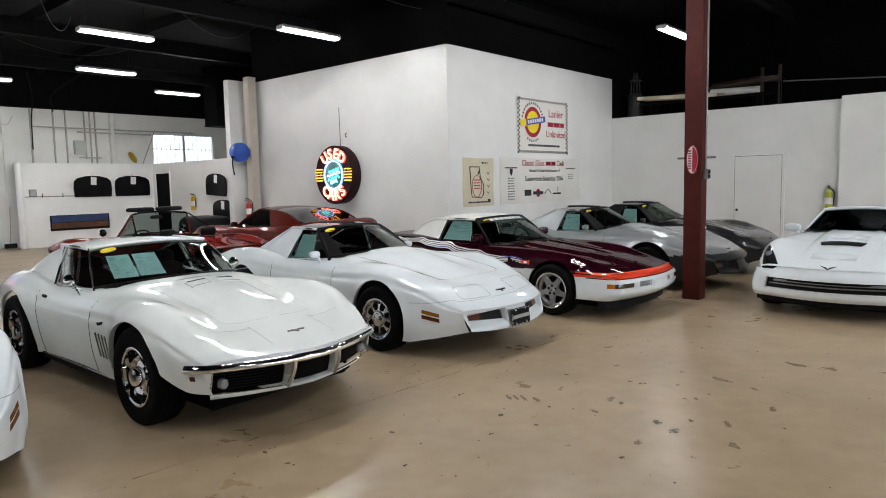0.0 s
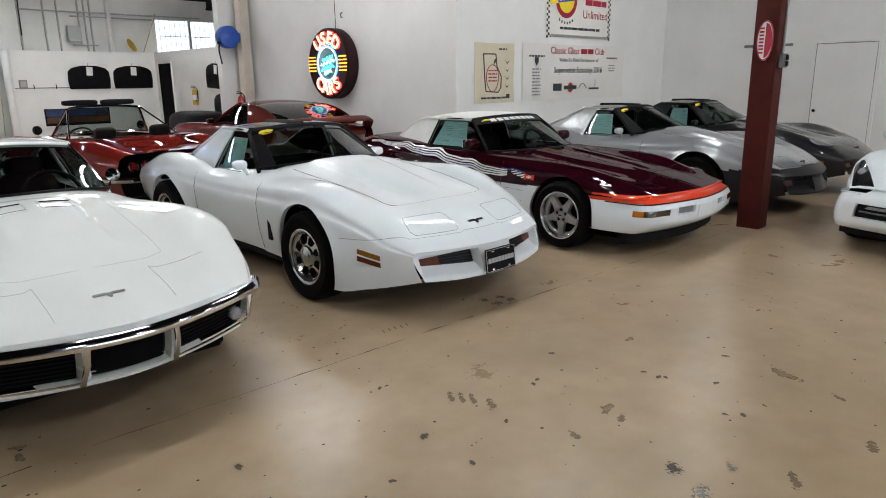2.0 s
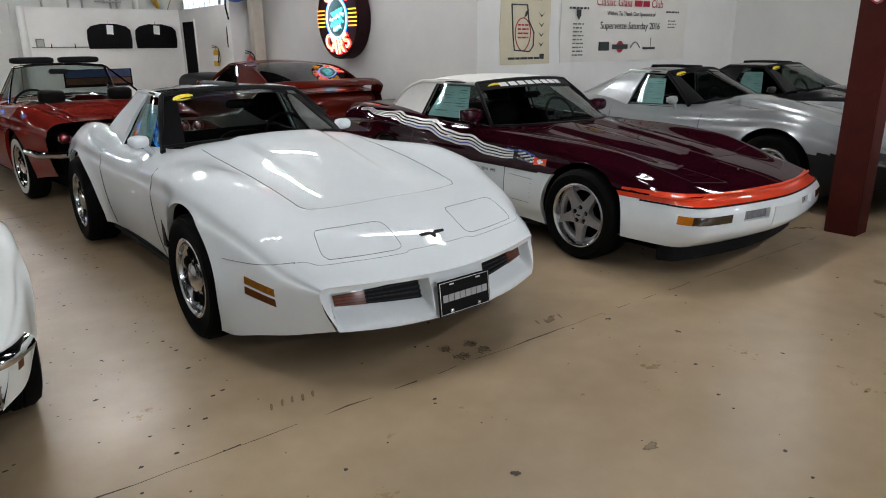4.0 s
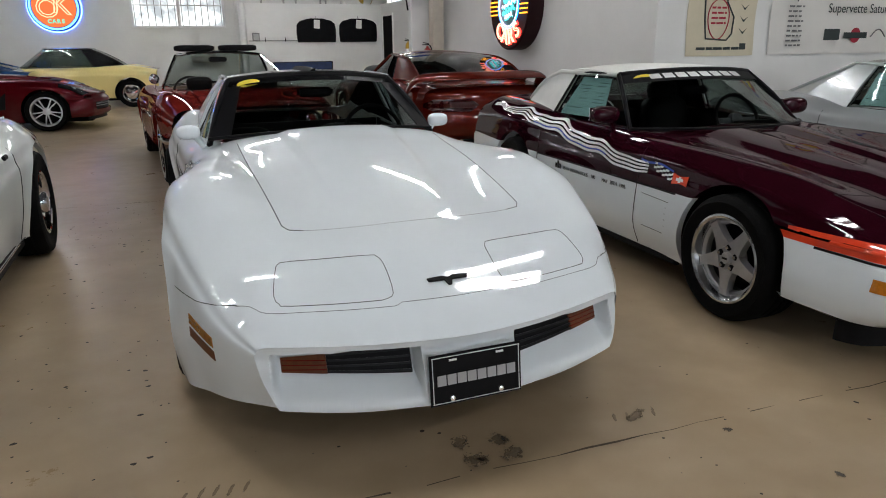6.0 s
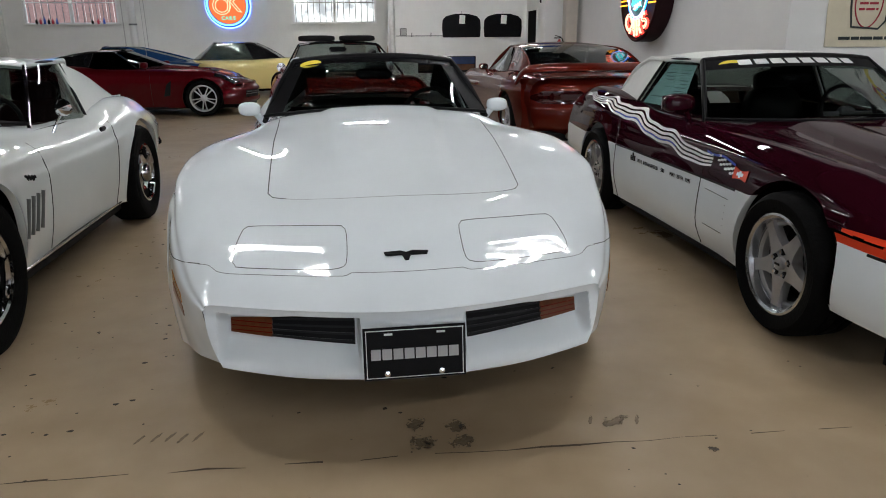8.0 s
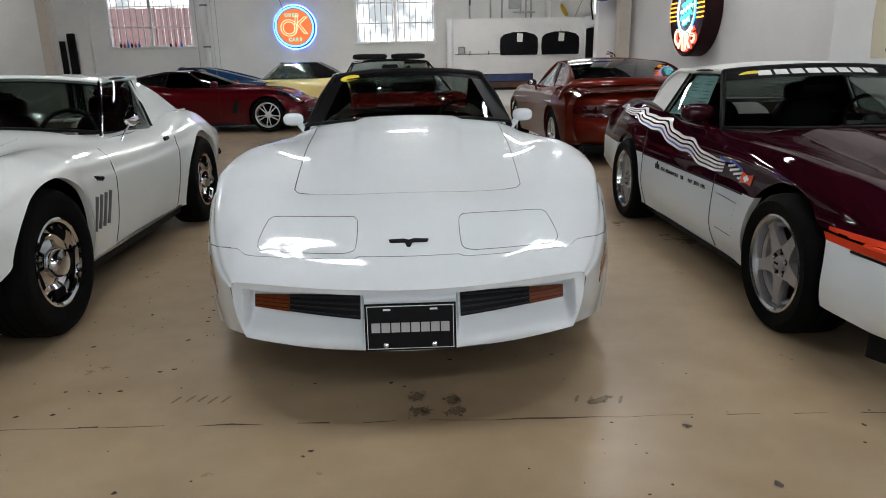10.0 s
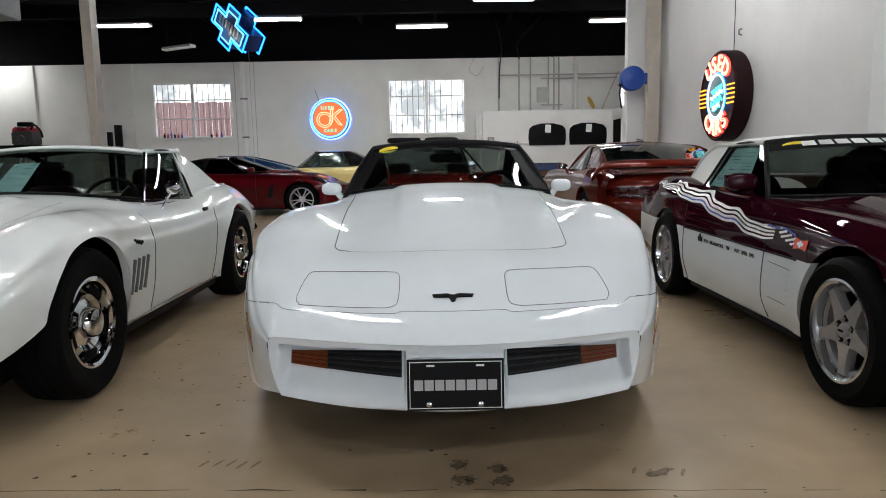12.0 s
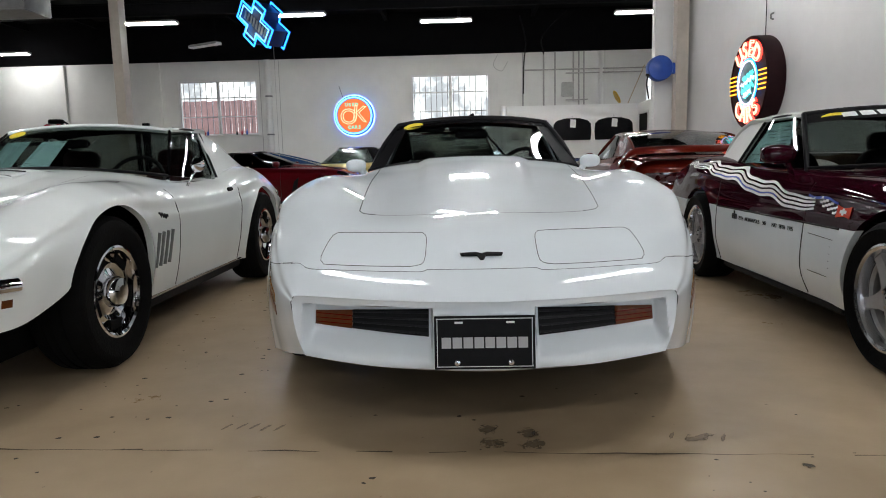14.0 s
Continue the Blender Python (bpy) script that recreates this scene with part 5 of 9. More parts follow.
        part("sill_strip", box(0.012, 1.62, 0.012, (s * 0.788, 1.24, 0.232), 0.003), CHROME, car)
        m2 = new("door_mirror")
        m2.parent = car
        m2.matrix_basis = pose(s * 0.72, 1.27, 0.835)
        part("mirror_arm", tube([(0, 0, -0.02), (s * 0.03, 0.02, 0.05), (s * 0.055, 0.04, 0.09)], 0.008), CHROME, m2)
        head_ob = part("mirror_shell", lathe([(0.001, -0.07), (0.022, -0.06), (0.044, -0.02), (0.048, 0.015), (0.044, 0.02), (0.001, 0.021)], 24, axis="z"), CHROME, m2)
        head_ob.matrix_basis = pose(s * 0.06, 0.03, 0.115, -90)
        part("door_catch", box(0.02, 0.09, 0.03, (s * (shell.side(1.82, 0.76).x), 1.82, 0.77), 0.006), TRIM, car)
    part("lower_valance", tube([ahead(x, 0.290, -0.012) for x in np.linspace(-0.672, 0.672, 50)], 0.016, n=10, squash=0.8), body, car, "rounded white lip under the grilles")
    # Hidden slab added so that the floor under the nose turns darker.
    part("chin_shade_slab", box(0.94, 0.36, 0.03, (0, -0.62, 0.272), 0.01), DARK, car)
    part("centre_grille", nose.patch(-0.175, 0.175, 0.318, 0.462, 0.318, 0.462), TRIM, car, "black number plate recess")
    part("plate_blank", nose.patch(-0.15, 0.15, 0.335, 0.455, 0.335, 0.455, 0.03), DARK, car)
    e = shell.point(0.0, -0.75, 0.004)
    flag_emblem(car, pose(e.x, e.y, e.z + 0.003, -76), GREY_METAL)
    g = dict(SWOLLEN_GREENHOUSE, base=(0.78, 0.948), head=(1.37, 1.222), head_edge=(0.55, 1.46, 1.185), rear=(2.05, 1.230), rear_edge=(0.55, 2.05, 1.195), base_edge=(0.672, 1.09, 0.885), belt=(0.695, 1.90, 0.840), deck=(2.30, 0.90), deck_edge=(0.46, 2.30, 0.89), foot=(0.66, 2.80, 0.93), sail_bulge=0.05, glass_top=0.86)
    base, head = greenhouse(car, g, body, TINTED, chrome=True, header=0.014)
    for s in (-1, 1):
        rows = []
        for t in np.linspace(0, 1, 10):
            a = Vector((s * 0.55, 1.93, 1.195)).lerp(Vector((s * 0.61, 2.75, 0.915)), t) + Vector((0, 0, 0.035 * math.sin(math.pi * t)))
            b = Vector((s * 0.69, 1.93, 0.845)).lerp(Vector((s * 0.70, 2.65, 0.92)), t)
            rows.append([a + Vector((-s * 0.05, 0, -0.05)), a, a.lerp(b, 0.5) + Vector((s * 0.02 * (1 - t), 0, 0)), b])
        part("buttress", shell_of(grid(rows), 0.015), body, car)
    part("rear_bumper", tube([(-0.78, 3.25, 0.50), (-0.70, 3.52, 0.50), (-0.35, 3.60, 0.50)], 0.03, n=10), CHROME, car)
    part("rear_bumper", tube([(0.78, 3.25, 0.50), (0.70, 3.52, 0.50), (0.35, 3.60, 0.50)], 0.03, n=10), CHROME, car)
    oval_sticker(car, base[2].lerp(head[2], 0.88), Vector((-0.25, -0.75, 0.6)).normalized(), Vector((0, 0.6, 0.8)))
    for x0, x1 in ((-0.50, -0.30), (-0.27, -0.06)):
        sheet_of_paper(car, [(x0 + 0.03, 1.32, 1.12), (x1 + 0.01, 1.28, 1.125), (x1, 1.05, 0.945), (x0, 1.09, 0.945)])
    part("rear_view_mirror", box(0.20, 0.03, 0.055, (0, 1.28, 1.10), 0.015), TRIM, car)
    cabin(car, 0.82, 2.05, 0.66, 0.84, RED_LEATHER)
    under(car, 0.62, -0.60, 3.2)
    four_wheels(car, "rally", 0.360, 0.210, 0.25, 1.51, 2.489, CHROME)
    return car


# ---------------------------------------------------------------- the wedge-shaped convertible
def side_decal(car, shell, outline_top, outline_low, y0, y1, mat, sign, name="stripe", lift=0.004, n=26, label=""):
    rows = [[], []]
    for k in range(n + 1):
        y = y0 + (y1 - y0) * k / n
        for row, line in zip(rows, (outline_top, outline_low)):
            p = shell.side(y, line(y), lift)
            row.append(Vector((sign * p.x, p.y, p.z)))
    return part(name, grid(rows), mat, car, label)


def wedge_convertible(m, label):
    car = thing("convertible_car", label, "car", m)
    k = dict(
        top=key((-0.98, 0.585), (-0.66, 0.655), (0.0, 0.765), (0.5, 0.83), (0.85, 0.865), (1.6, 0.88), (2.4, 0.93), (3.2, 0.935), (3.52, 0.90)),
        valley_x=key((-0.98, 0.36), (0.0, 0.42), (0.9, 0.50), (3.5, 0.44)),
        valley_z=key((-0.98, 0.583), (-0.66, 0.648), (0.0, 0.745), (0.5, 0.80), (0.9, 0.84), (1.6, 0.85), (2.4, 0.925), (3.2, 0.93), (3.52, 0.885)),
        crown_x=key((-0.98, 0.62), (0.0, 0.70), (0.9, 0.73), (1.6, 0.735), (2.4, 0.72), (3.52, 0.62)),
        crown_z=key((-0.98, 0.578), (-0.5, 0.69), (-0.1, 0.782), (0.3, 0.815), (0.9, 0.83), (1.6, 0.845), (2.2, 0.895), (2.7, 0.915), (3.2, 0.91), (3.52, 0.86)),
        shoulder_x=key((-0.98, 0.74), (-0.4, 0.81), (0.0, 0.835), (0.9, 0.82), (1.6, 0.825), (2.4, 0.85), (3.52, 0.74)),
        shoulder_z=key((-0.98, 0.572), (-0.4, 0.67), (0.0, 0.735), (0.5, 0.76), (1.6, 0.775), (2.4, 0.82), (3.52, 0.78)),
        side_x=key((-0.98, 0.80), (-0.4, 0.862), (0.0, 0.880), (0.7, 0.862), (1.6, 0.868), (2.4, 0.888), (3.52, 0.80)),
        side_z=key((-0.98, 0.562), (-0.48, 0.566), (-0.36, 0.572), (0.0, 0.576), (0.7, 0.578), (1.6, 0.582), (2.4, 0.588), (3.52, 0.59)),
        low_x=key((-0.98, 0.80), (-0.4, 0.867), (0.0, 0.887), (0.7, 0.872), (1.6, 0.875), (2.4, 0.89), (3.52, 0.80)),
        low_z=key((-0.98, 0.559), (-0.48, 0.558), (-0.39, 0.36), (0.7, 0.34), (1.6, 0.35), (2.4, 0.40), (3.52, 0.45)),
        sill_x=key((-0.98, 0.80), (-0.4, 0.85), (0.0, 0.865), (0.7, 0.815), (1.6, 0.815), (2.4, 0.86), (3.52, 0.78)),
        sill_z=key((-0.98, 0.556), (-0.48, 0.554), (-0.40, 0.20), (0.7, 0.185), (1.6, 0.185), (2.4, 0.22), (3.0, 0.30), (3.52, 0.34)),
    )
    shell = Shell((-0.98, 3.52), k, sweep=(0.20, 0.12), cheek=0.06, axle=2.443, wheel=0.326, arch=0.372)
    bm, low = split_below(shell.build(130, [(-0.62, 0.62, 0.95, 2.3)]), k["side_z"])
    for at, way in (((0, 0, 0.586), (0, 0, 1)), ((0, -0.345, 0), (0, 1, 0))):
        bmesh.ops.bisect_plane(bm, geom=bm.verts[:] + bm.edges[:] + bm.faces[:], dist=1e-5, plane_co=at, plane_no=way)
    bm, band = split_below(bm, lambda y: 0.586 if y < -0.345 else 0.0)
    part("body", bm, MAROON, car, "dark maroon upper body", angle=50)
    part("nose_stripe", band, ORANGE_RED, car, "orange-red stripe round the nose", angle=50)
    for s in (-1, 1):
        half = low.copy()
        bmesh.ops.delete(half, geom=[q for q in half.faces if q.calc_center_median().x * s < 0 or q.calc_center_median().y < -0.24], context="FACES")
        part("lower_body", half, WHITE, car, "white lower body panels", angle=50)
    low.free()
    f = Fascia([(0.57, -0.985, 0.80), (0.53, -1.02, 0.825), (0.45, -1.055, 0.85), (0.35, -1.045, 0.865), (0.30, -1.01, 0.862), (0.250, -0.93, 0.848)], bow=0.165, corner=0.18, end=-0.365, cut=0.11)
    f.meet(shell, 0.515, (-0.92, -0.50))
    low, high = None, f.build([(-0.46, -0.22, 0.400, 0.470, 0.03), (0.22, 0.46, 0.400, 0.470, 0.03)])
    fit_arch(high, -0.365, 0.326, 0.372)
    high, low = split_below(high, lambda y: 0.5155)
    part("front_cover", low, WHITE, car, "white front bumper cover", angle=40)
    part("bumper_stripe", high, ORANGE_RED, car, "orange-red stripe round the nose", angle=40)
    part("stripe_edge", tube([f.placed(a, f.z1, -0.004) for a in np.linspace(-0.90, 0.90, 80)], 0.011, n=8), ORANGE_RED, car, "rounded orange-red edge over the bumper")
    part("nose_moulding", tube([f.placed(a, 0.5155, 0.001) for a in np.linspace(-0.94, 0.94, 80)], 0.0065, n=6), TRIM, car, "thin black moulding under the stripe")
    part("plate_panel", f.patch(-0.17, 0.17, 0.345, 0.462, 0.004), WHITE, car, "flat white panel for a plate")
    # Air dam drawn larger than it is, so it also paints the nose's shadow.
    part("air_dam", f.patch(-0.80, 0.80, 0.14, 0.235, -0.07, n=40, along=True), TRIM, car, "black air dam under the nose, enlarged to fill in its shadow")
    for s in (-1, 1):
        lo, hi = sorted((s * 0.53, s * 0.757))
        part("fog_lamp", f.patch(lo, hi, 0.410, 0.462, 0.003, along=True), SMOKED_AMBER, car, "smoked fog lamp")
        lo, hi = sorted((s * 0.757, s * 0.80))
        part("turn_lamp", f.patch(lo, hi, 0.410, 0.462, 0.004, along=True), TURN_AMBER, car, "amber turn lamp")
        lo, hi = sorted((s * 0.23, s * 0.45))
        part("driving_lamp", f.patch(lo, hi, 0.408, 0.462, -0.022), LAMP_GLASS, car)
        # hidden headlamp lids
        pts = [(0.36, -0.83), (0.60, -0.76), (0.655, -0.40), (0.42, -0.40), (0.36, -0.83)]
        part("headlamp_lid_gap", shell.strip([(s * x, y) for x, y in pts], 0.0032, 0.0005), SEAM, car)
        part("hood_gap", shell.strip([(s * 0.74, 0.62), (s * 0.715, 0.1), (s * 0.70, -0.05)], 0.004, 0.0005), SEAM, car)
        rows = []
        for q in range(17):
            y = -0.45 + 1.2 * q / 16
            h = 0.022 * min(1.0, q / 8)
            rows.append([shell.point(s * x, y, h * w + 0.0015) for x, w in ((0.05, -0.1), (0.09, 0.0), (0.13, 0.8), (0.18, 1.0), (0.30, 1.0), (0.35, 0.8), (0.40, 0.0), (0.42, -0.1))])
        part("bonnet_bulge", grid(rows), MAROON, car)
        for y in (0.78, 2.02):
            p = [shell.side(y, z, 0.001) for z in np.linspace(0.82, 0.20, 14)]
            part("door_gap", tube([Vector((s * q.x, q.y, q.z)) for q in p], 0.003, n=5), SEAM, car)
        part("side_moulding", tube([Vector((s * shell.side(y, k["side_z"](y) - 0.004, 0.001).x, y, k["side_z"](y) - 0.004)) for y in np.linspace(0.42, 2.02, 30)], 0.006, n=6), TRIM, car)
        part("sill", box(0.05, 1.60, 0.05, (s * 0.80, 1.22, 0.175), 0.012), TRIM, car)
        # long louvred panel behind the front wheel
        for i in range(4):
            p = shell.side(0.60, 0.48 - 0.035 * i, 0.001)
            part("louvre", box(0.004, 0.014, 0.004, (s * p.x, 0.49, p.z), 0.001), SEAM, car)
        p0 = [Vector((s * shell.side(y, z, 0.001).x, y, z)) for y, z in ((0.47, 0.515), (0.72, 0.525), (0.70, 0.335), (0.50, 0.33))]
        for q0, q1 in ((p0[0], p0[1]), (p0[3], p0[2])):
            part("panel_groove", tube([q0, q1], 0.0016, n=5), SEAM, car)
        # waving flag that runs from the tail down to the front wheel
        slope = key((0.55, 0.655), (1.0, 0.690), (1.3, 0.722), (1.6, 0.764), (1.9, 0.806), (2.2, 0.840), (2.6, 0.862), (3.2, 0.872))
        spread = key((0.55, 0.50), (0.9, 0.85), (1.4, 1.0), (2.0, 0.90), (2.4, 0.60), (2.8, 0.35), (3.2, 0.2))
        for i in range(4):
            def mid(y, i=i):
                step = math.sin(11.0 * y + 0.5) + 0.42 * math.sin(22.0 * y)
                return slope(y) + (0.040 - 0.026 * i) * spread(y) + 0.013 * step * (0.4 + 0.6 * spread(y))
            def top(y, mid=mid):
                return mid(y) + 0.0078 * spread(y)
            def bot(y, mid=mid):
                return mid(y) - 0.0078 * spread(y)
            side_decal(car, shell, top, bot, 0.70, 3.15, WHITE_DECAL, s, "flag_stripe", n=60)
            if i == 2:
                side_decal(car, shell, lambda y, m=bot: m(y) - 0.001, lambda y, m=bot: m(y) - 0.009, 1.15, 2.15, BLUE_DECAL, s, "blue_streak", n=30)
        for i in range(4):
            for j in range(7):
                if (i + j) % 2 == 0:
                    y0 = 0.455 + 0.028 * j
                    zt = 0.680 - 0.012 * i + 0.0065 * j
                    side_decal(car, shell, lambda y, z=zt: z, lambda y, z=zt: z - 0.012, y0, y0 + 0.028, WHITE_DECAL, s, "flag_check", n=2)
        side_decal(car, shell, lambda y: 0.682 - 0.008 * math.cos(30 * (y - 0.40)), lambda y: 0.628 + 0.006 * math.cos(30 * (y - 0.40)), 0.34, 0.47, ORANGE_RED, s, "red_patch", n=8)
        for y0, y1, z0, z1 in ((0.375, 0.435, 0.648, 0.664), (0.395, 0.415, 0.640, 0.672)):
            side_decal(car, shell, lambda y, z=z1: z, lambda y, z=z0: z, y0, y1, WHITE_DECAL, s, "white_cross", 0.007, n=2)
        side_decal(car, shell, lambda y: 0.706 + 0.07 * (y - 0.5) + 0.007 * math.sin(24 * y), lambda y: 0.694 + 0.07 * (y - 0.5) + 0.007 * math.sin(24 * y), 0.47, 0.78, BLUE_DECAL, s, "blue_streak", n=14)
        # printed event line on the white door
        at = 1.63
        for word, wide in (("79TH", 0.075), ("INDIANAPOLIS", 0.245), ("500", 0.085), ("MAY", 0.085), ("28TH", 0.085), ("1995", 0.085)):
            q = shell.side(at - wide / 2, 0.525, 0.004)
            letters(word, 0.034, 0.001, pose(s * q.x, at - wide / 2, 0.526, 0, 0, 90 * s), TRIM, car, "event_lettering")
            at -= wide + (0.05 if word == "500" else 0.012)
        for dy, h in ((-0.028, 0.035), (0.0, 0.055), (0.028, 0.035)):
            q = shell.side(1.70 + dy, 0.53, 0.004)
            part("event_mark", box(0.003, 0.020, h, (s * q.x, 1.70 + dy, 0.515 + h / 2), 0.0), TRIM, car, smooth=False)
        mirror(car, (s * 0.72, 1.25, 0.862), MAROON, s, (0.195, 0.125, 0.115))
    e = shell.point(0.0, -0.70, 0.003)
    part("emblem", lathe([(0.001, 0.004), (0.036, 0.003), (0.04, 0.0)], 28, axis="z"), CHROME, car, "small round flag emblem").matrix_basis = pose(e.x, e.y, e.z, -16)
    g = dict(base=(0.72, 0.872), base_edge=(0.70, 1.10, 0.85), head=(1.40, 1.195), head_edge=(0.560, 1.48, 1.168), rear=(2.28, 1.205), rear_edge=(0.565, 2.24, 1.165),
             deck=(2.80, 0.945), deck_edge=(0.56, 2.75, 0.93), belt=(0.745, 2.05, 0.855), foot=(0.64, 2.62, 0.925), glass_top=0.70, crown=0.03, sail_bulge=0.045, sail=CANVAS)
    base, head = greenhouse(car, g, CANVAS, TINTED, pillar=TRIM)
    oval_sticker(car, base[2].lerp(head[2], 0.90), Vector((-0.25, -0.75, 0.6)).normalized(), Vector((0, 0.6, 0.8)))
    # dark sun strip with plain white marks
    rows = [[a.lerp(b, t) + Vector((0, -0.006, 0.006)) for a, b in zip(head, base)] for t in (0.03, 0.10, 0.19)]
    part("sun_strip", shell_of(grid(rows), 0.002), TRIM, car, "black windscreen strip")
    for kk in range(8):
        u0 = 0.16 + 0.083 * kk
        bm = bmesh.new()
        q = []
        for u, v in ((u0, 0.06), (u0 + 0.066, 0.06), (u0 + 0.066, 0.148), (u0, 0.148)):
            i = u * 16
            j = int(i)
            h0 = head[j].lerp(head[j + 1], i - j)
            b0 = base[j].lerp(base[j + 1], i - j)
            q.append(bm.verts.new(h0.lerp(b0, v) + Vector((0, -0.011, 0.010))))
        bm.faces.new(q)
        part("strip_mark", bm, WHITE_DECAL, car, "plain white mark", smooth=False)
    sheet_of_paper(car, [(-0.555, 1.56, 1.14), (-0.56, 1.92, 1.14), (-0.715, 1.98, 0.88), (-0.69, 1.45, 0.88)])
    part("rear_view_mirror", box(0.22, 0.03, 0.06, (0, 1.36, 1.06), 0.015), TRIM, car)
    cabin(car, 0.85, 2.25, 0.68, 0.84)
    under(car, 0.62, -0.75, 3.2, 0.13)
    four_wheels(car, "five", 0.326, 0.222, 0.265, 1.545, 2.443, CAST_ALLOY, steer=0)
    part("rear_cover", box(1.56, 0.12, 0.30, (0, 3.50, 0.46), 0.05), WHITE, car)
    return car


# ---------------------------------------------------------------- modern angular coupe
def modern_coupe(m, label, body, alloy, roof=None):
    car = thing("modern_sports_car", label, "car", m)
    k = dict(
        top=key((-0.88, 0.60), (-0.7, 0.675), (-0.3, 0.785), (0.2, 0.88), (0.6, 0.925), (0.9, 0.945), (1.6, 0.93), (2.4, 0.97), (3.2, 0.96), (3.55, 0.92)),
        valley_x=key((-0.88, 0.36), (0.0, 0.44), (0.9, 0.52), (3.55, 0.46)),
        valley_z=key((-0.88, 0.60), (-0.7, 0.67), (-0.3, 0.765), (0.2, 0.845), (0.9, 0.90), (1.6, 0.90), (2.4, 0.96), (3.2, 0.95), (3.55, 0.90)),
        crown_x=key((-0.88, 0.66), (-0.4, 0.735), (0.0, 0.765), (0.9, 0.77), (1.8, 0.76), (2.6, 0.77), (3.55, 0.68)),
        crown_z=key((-0.88, 0.59), (-0.6, 0.71), (-0.2, 0.83), (0.15, 0.875), (0.9, 0.875), (1.6, 0.875), (2.2, 0.94), (2.7, 0.97), (3.55, 0.89)),
        shoulder_x=key((-0.88, 0.76), (-0.4, 0.85), (0.0, 0.89), (0.9, 0.845), (1.6, 0.84), (2.6, 0.91), (3.55, 0.80)),
        shoulder_z=key((-0.88, 0.58), (-0.4, 0.72), (0.0, 0.785), (0.9, 0.79), (1.6, 0.80), (2.6, 0.87), (3.55, 0.80)),
        side_x=key((-0.88, 0.80), (-0.4, 0.90), (0.0, 0.925), (0.9, 0.865), (1.6, 0.865), (2.6, 0.935), (3.55, 0.84)),
        side_z=key((-0.88, 0.57), (-0.4, 0.61), (0.0, 0.63), (0.9, 0.60), (1.6, 0.60), (2.6, 0.66), (3.55, 0.62)),
        low_x=key((-0.88, 0.80), (-0.4, 0.905), (0.0, 0.925), (0.9, 0.84), (1.6, 0.85), (2.6, 0.925), (3.55, 0.82)),
        low_z=key((-0.88, 0.555), (-0.42, 0.40), (0.9, 0.36), (1.6, 0.36), (2.6, 0.42), (3.55, 0.46)),
        sill_x=key((-0.88, 0.80), (-0.42, 0.895), (0.0, 0.90), (0.9, 0.82), (1.6, 0.83), (2.6, 0.90), (3.55, 0.80)),
        sill_z=key((-0.88, 0.545), (-0.48, 0.53), (-0.41, 0.20), (0.9, 0.17), (1.6, 0.17), (2.6, 0.22), (3.55, 0.30)),
    )
    shell = Shell((-0.88, 3.55), k, sweep=(0.34, 0.16), axle=2.71, wheel=0.335, arch=0.385)
    part("body", shell.build(120, [(-0.62, 0.62, 1.0, 2.8)]), body, car, angle=50)
    f = Fascia([(0.59, -0.89, 0.78), (0.54, -0.93, 0.85), (0.46, -0.95, 0.89), (0.34, -0.95, 0.91), (0.28, -0.95, 0.905), (0.225, -0.90, 0.89)], bow=0.27, corner=0.22, end=-0.38, cut=0.12)
    f.meet(shell, 0.52, (-0.80, -0.46))
    part("front_cover", f.build([(-0.70, 0.70, 0.335, 0.465, 0.05)]), body, car, angle=40)
    part("grille", f.patch(-0.69, 0.69, 0.34, 0.46, -0.035, n=40), TRIM, car, "wide black mesh grille")
    part("grille_bar", f.patch(-0.66, 0.66, 0.388, 0.400, -0.012, n=40), GREY_METAL, car, "thin bright grille bar")
    part("grille_bar", f.patch(-0.62, 0.62, 0.425, 0.433, -0.016, n=40), GREY_METAL, car, "thin bright grille bar")
    part("front_splitter", f.patch(-0.82, 0.82, 0.165, 0.220, -0.030, n=40), TRIM, car, "black front splitter")
    part("cover_edge", tube([f.placed(a, f.z1, -0.013) for a in np.linspace(-0.92, 0.92, 80)], 0.012, n=8), body, car)
    for s in (-1, 1):
        lo, hi = sorted((s * 0.44, s * 0.60))
        part("driving_lamp", f.patch(lo, hi, 0.425, 0.450, -0.010), LAMP_GLASS, car)
        rows = []
        for t in np.linspace(0, 1, 9):
            y = -0.84 + 0.56 * t
            xi, xo = 0.585 + 0.215 * t, 0.790 + 0.080 * t
            rows.append([shell.point(s * (xi + (xo - xi) * q), y, 0.006) for q in (0.0, 0.33, 0.66, 1.0)])
        part("headlamp", shell_of(grid(rows), 0.003), BLACK_PAINT, car, "black swept-back headlamp")
        e = shell.point(s * 0.75, -0.58, 0.008)
        part("headlamp_lens", lathe([(0.001, 0.02), (0.03, 0.015), (0.04, 0.0)], 20, axis="z"), LAMP_GLASS, car).matrix_basis = pose(e.x, e.y, e.z, 40)
        rows = []
        for q in range(17):
            y = -0.75 + 1.6 * q / 16
            h = 0.03 * min(1.0, q / 8)
            rows.append([shell.point(s * x, y, h * w + 0.0015) for x, w in ((0.0, 1.0), (0.24, 1.0), (0.30, 0.9), (0.34, 0.4), (0.38, -0.05))])
        part("bonnet_bulge", grid(rows), body, car)
        mirror(car, (s * 0.76, 1.02, 0.89), body, s, (0.22, 0.12, 0.12))
        p = [shell.side(0.95, z, 0.001) for z in np.linspace(0.85, 0.22, 14)]
        part("door_gap", tube([Vector((s * q.x, q.y, q.z)) for q in p], 0.003, n=5), SEAM, car)
        p = shell.side(0.62, 0.52, -0.01)
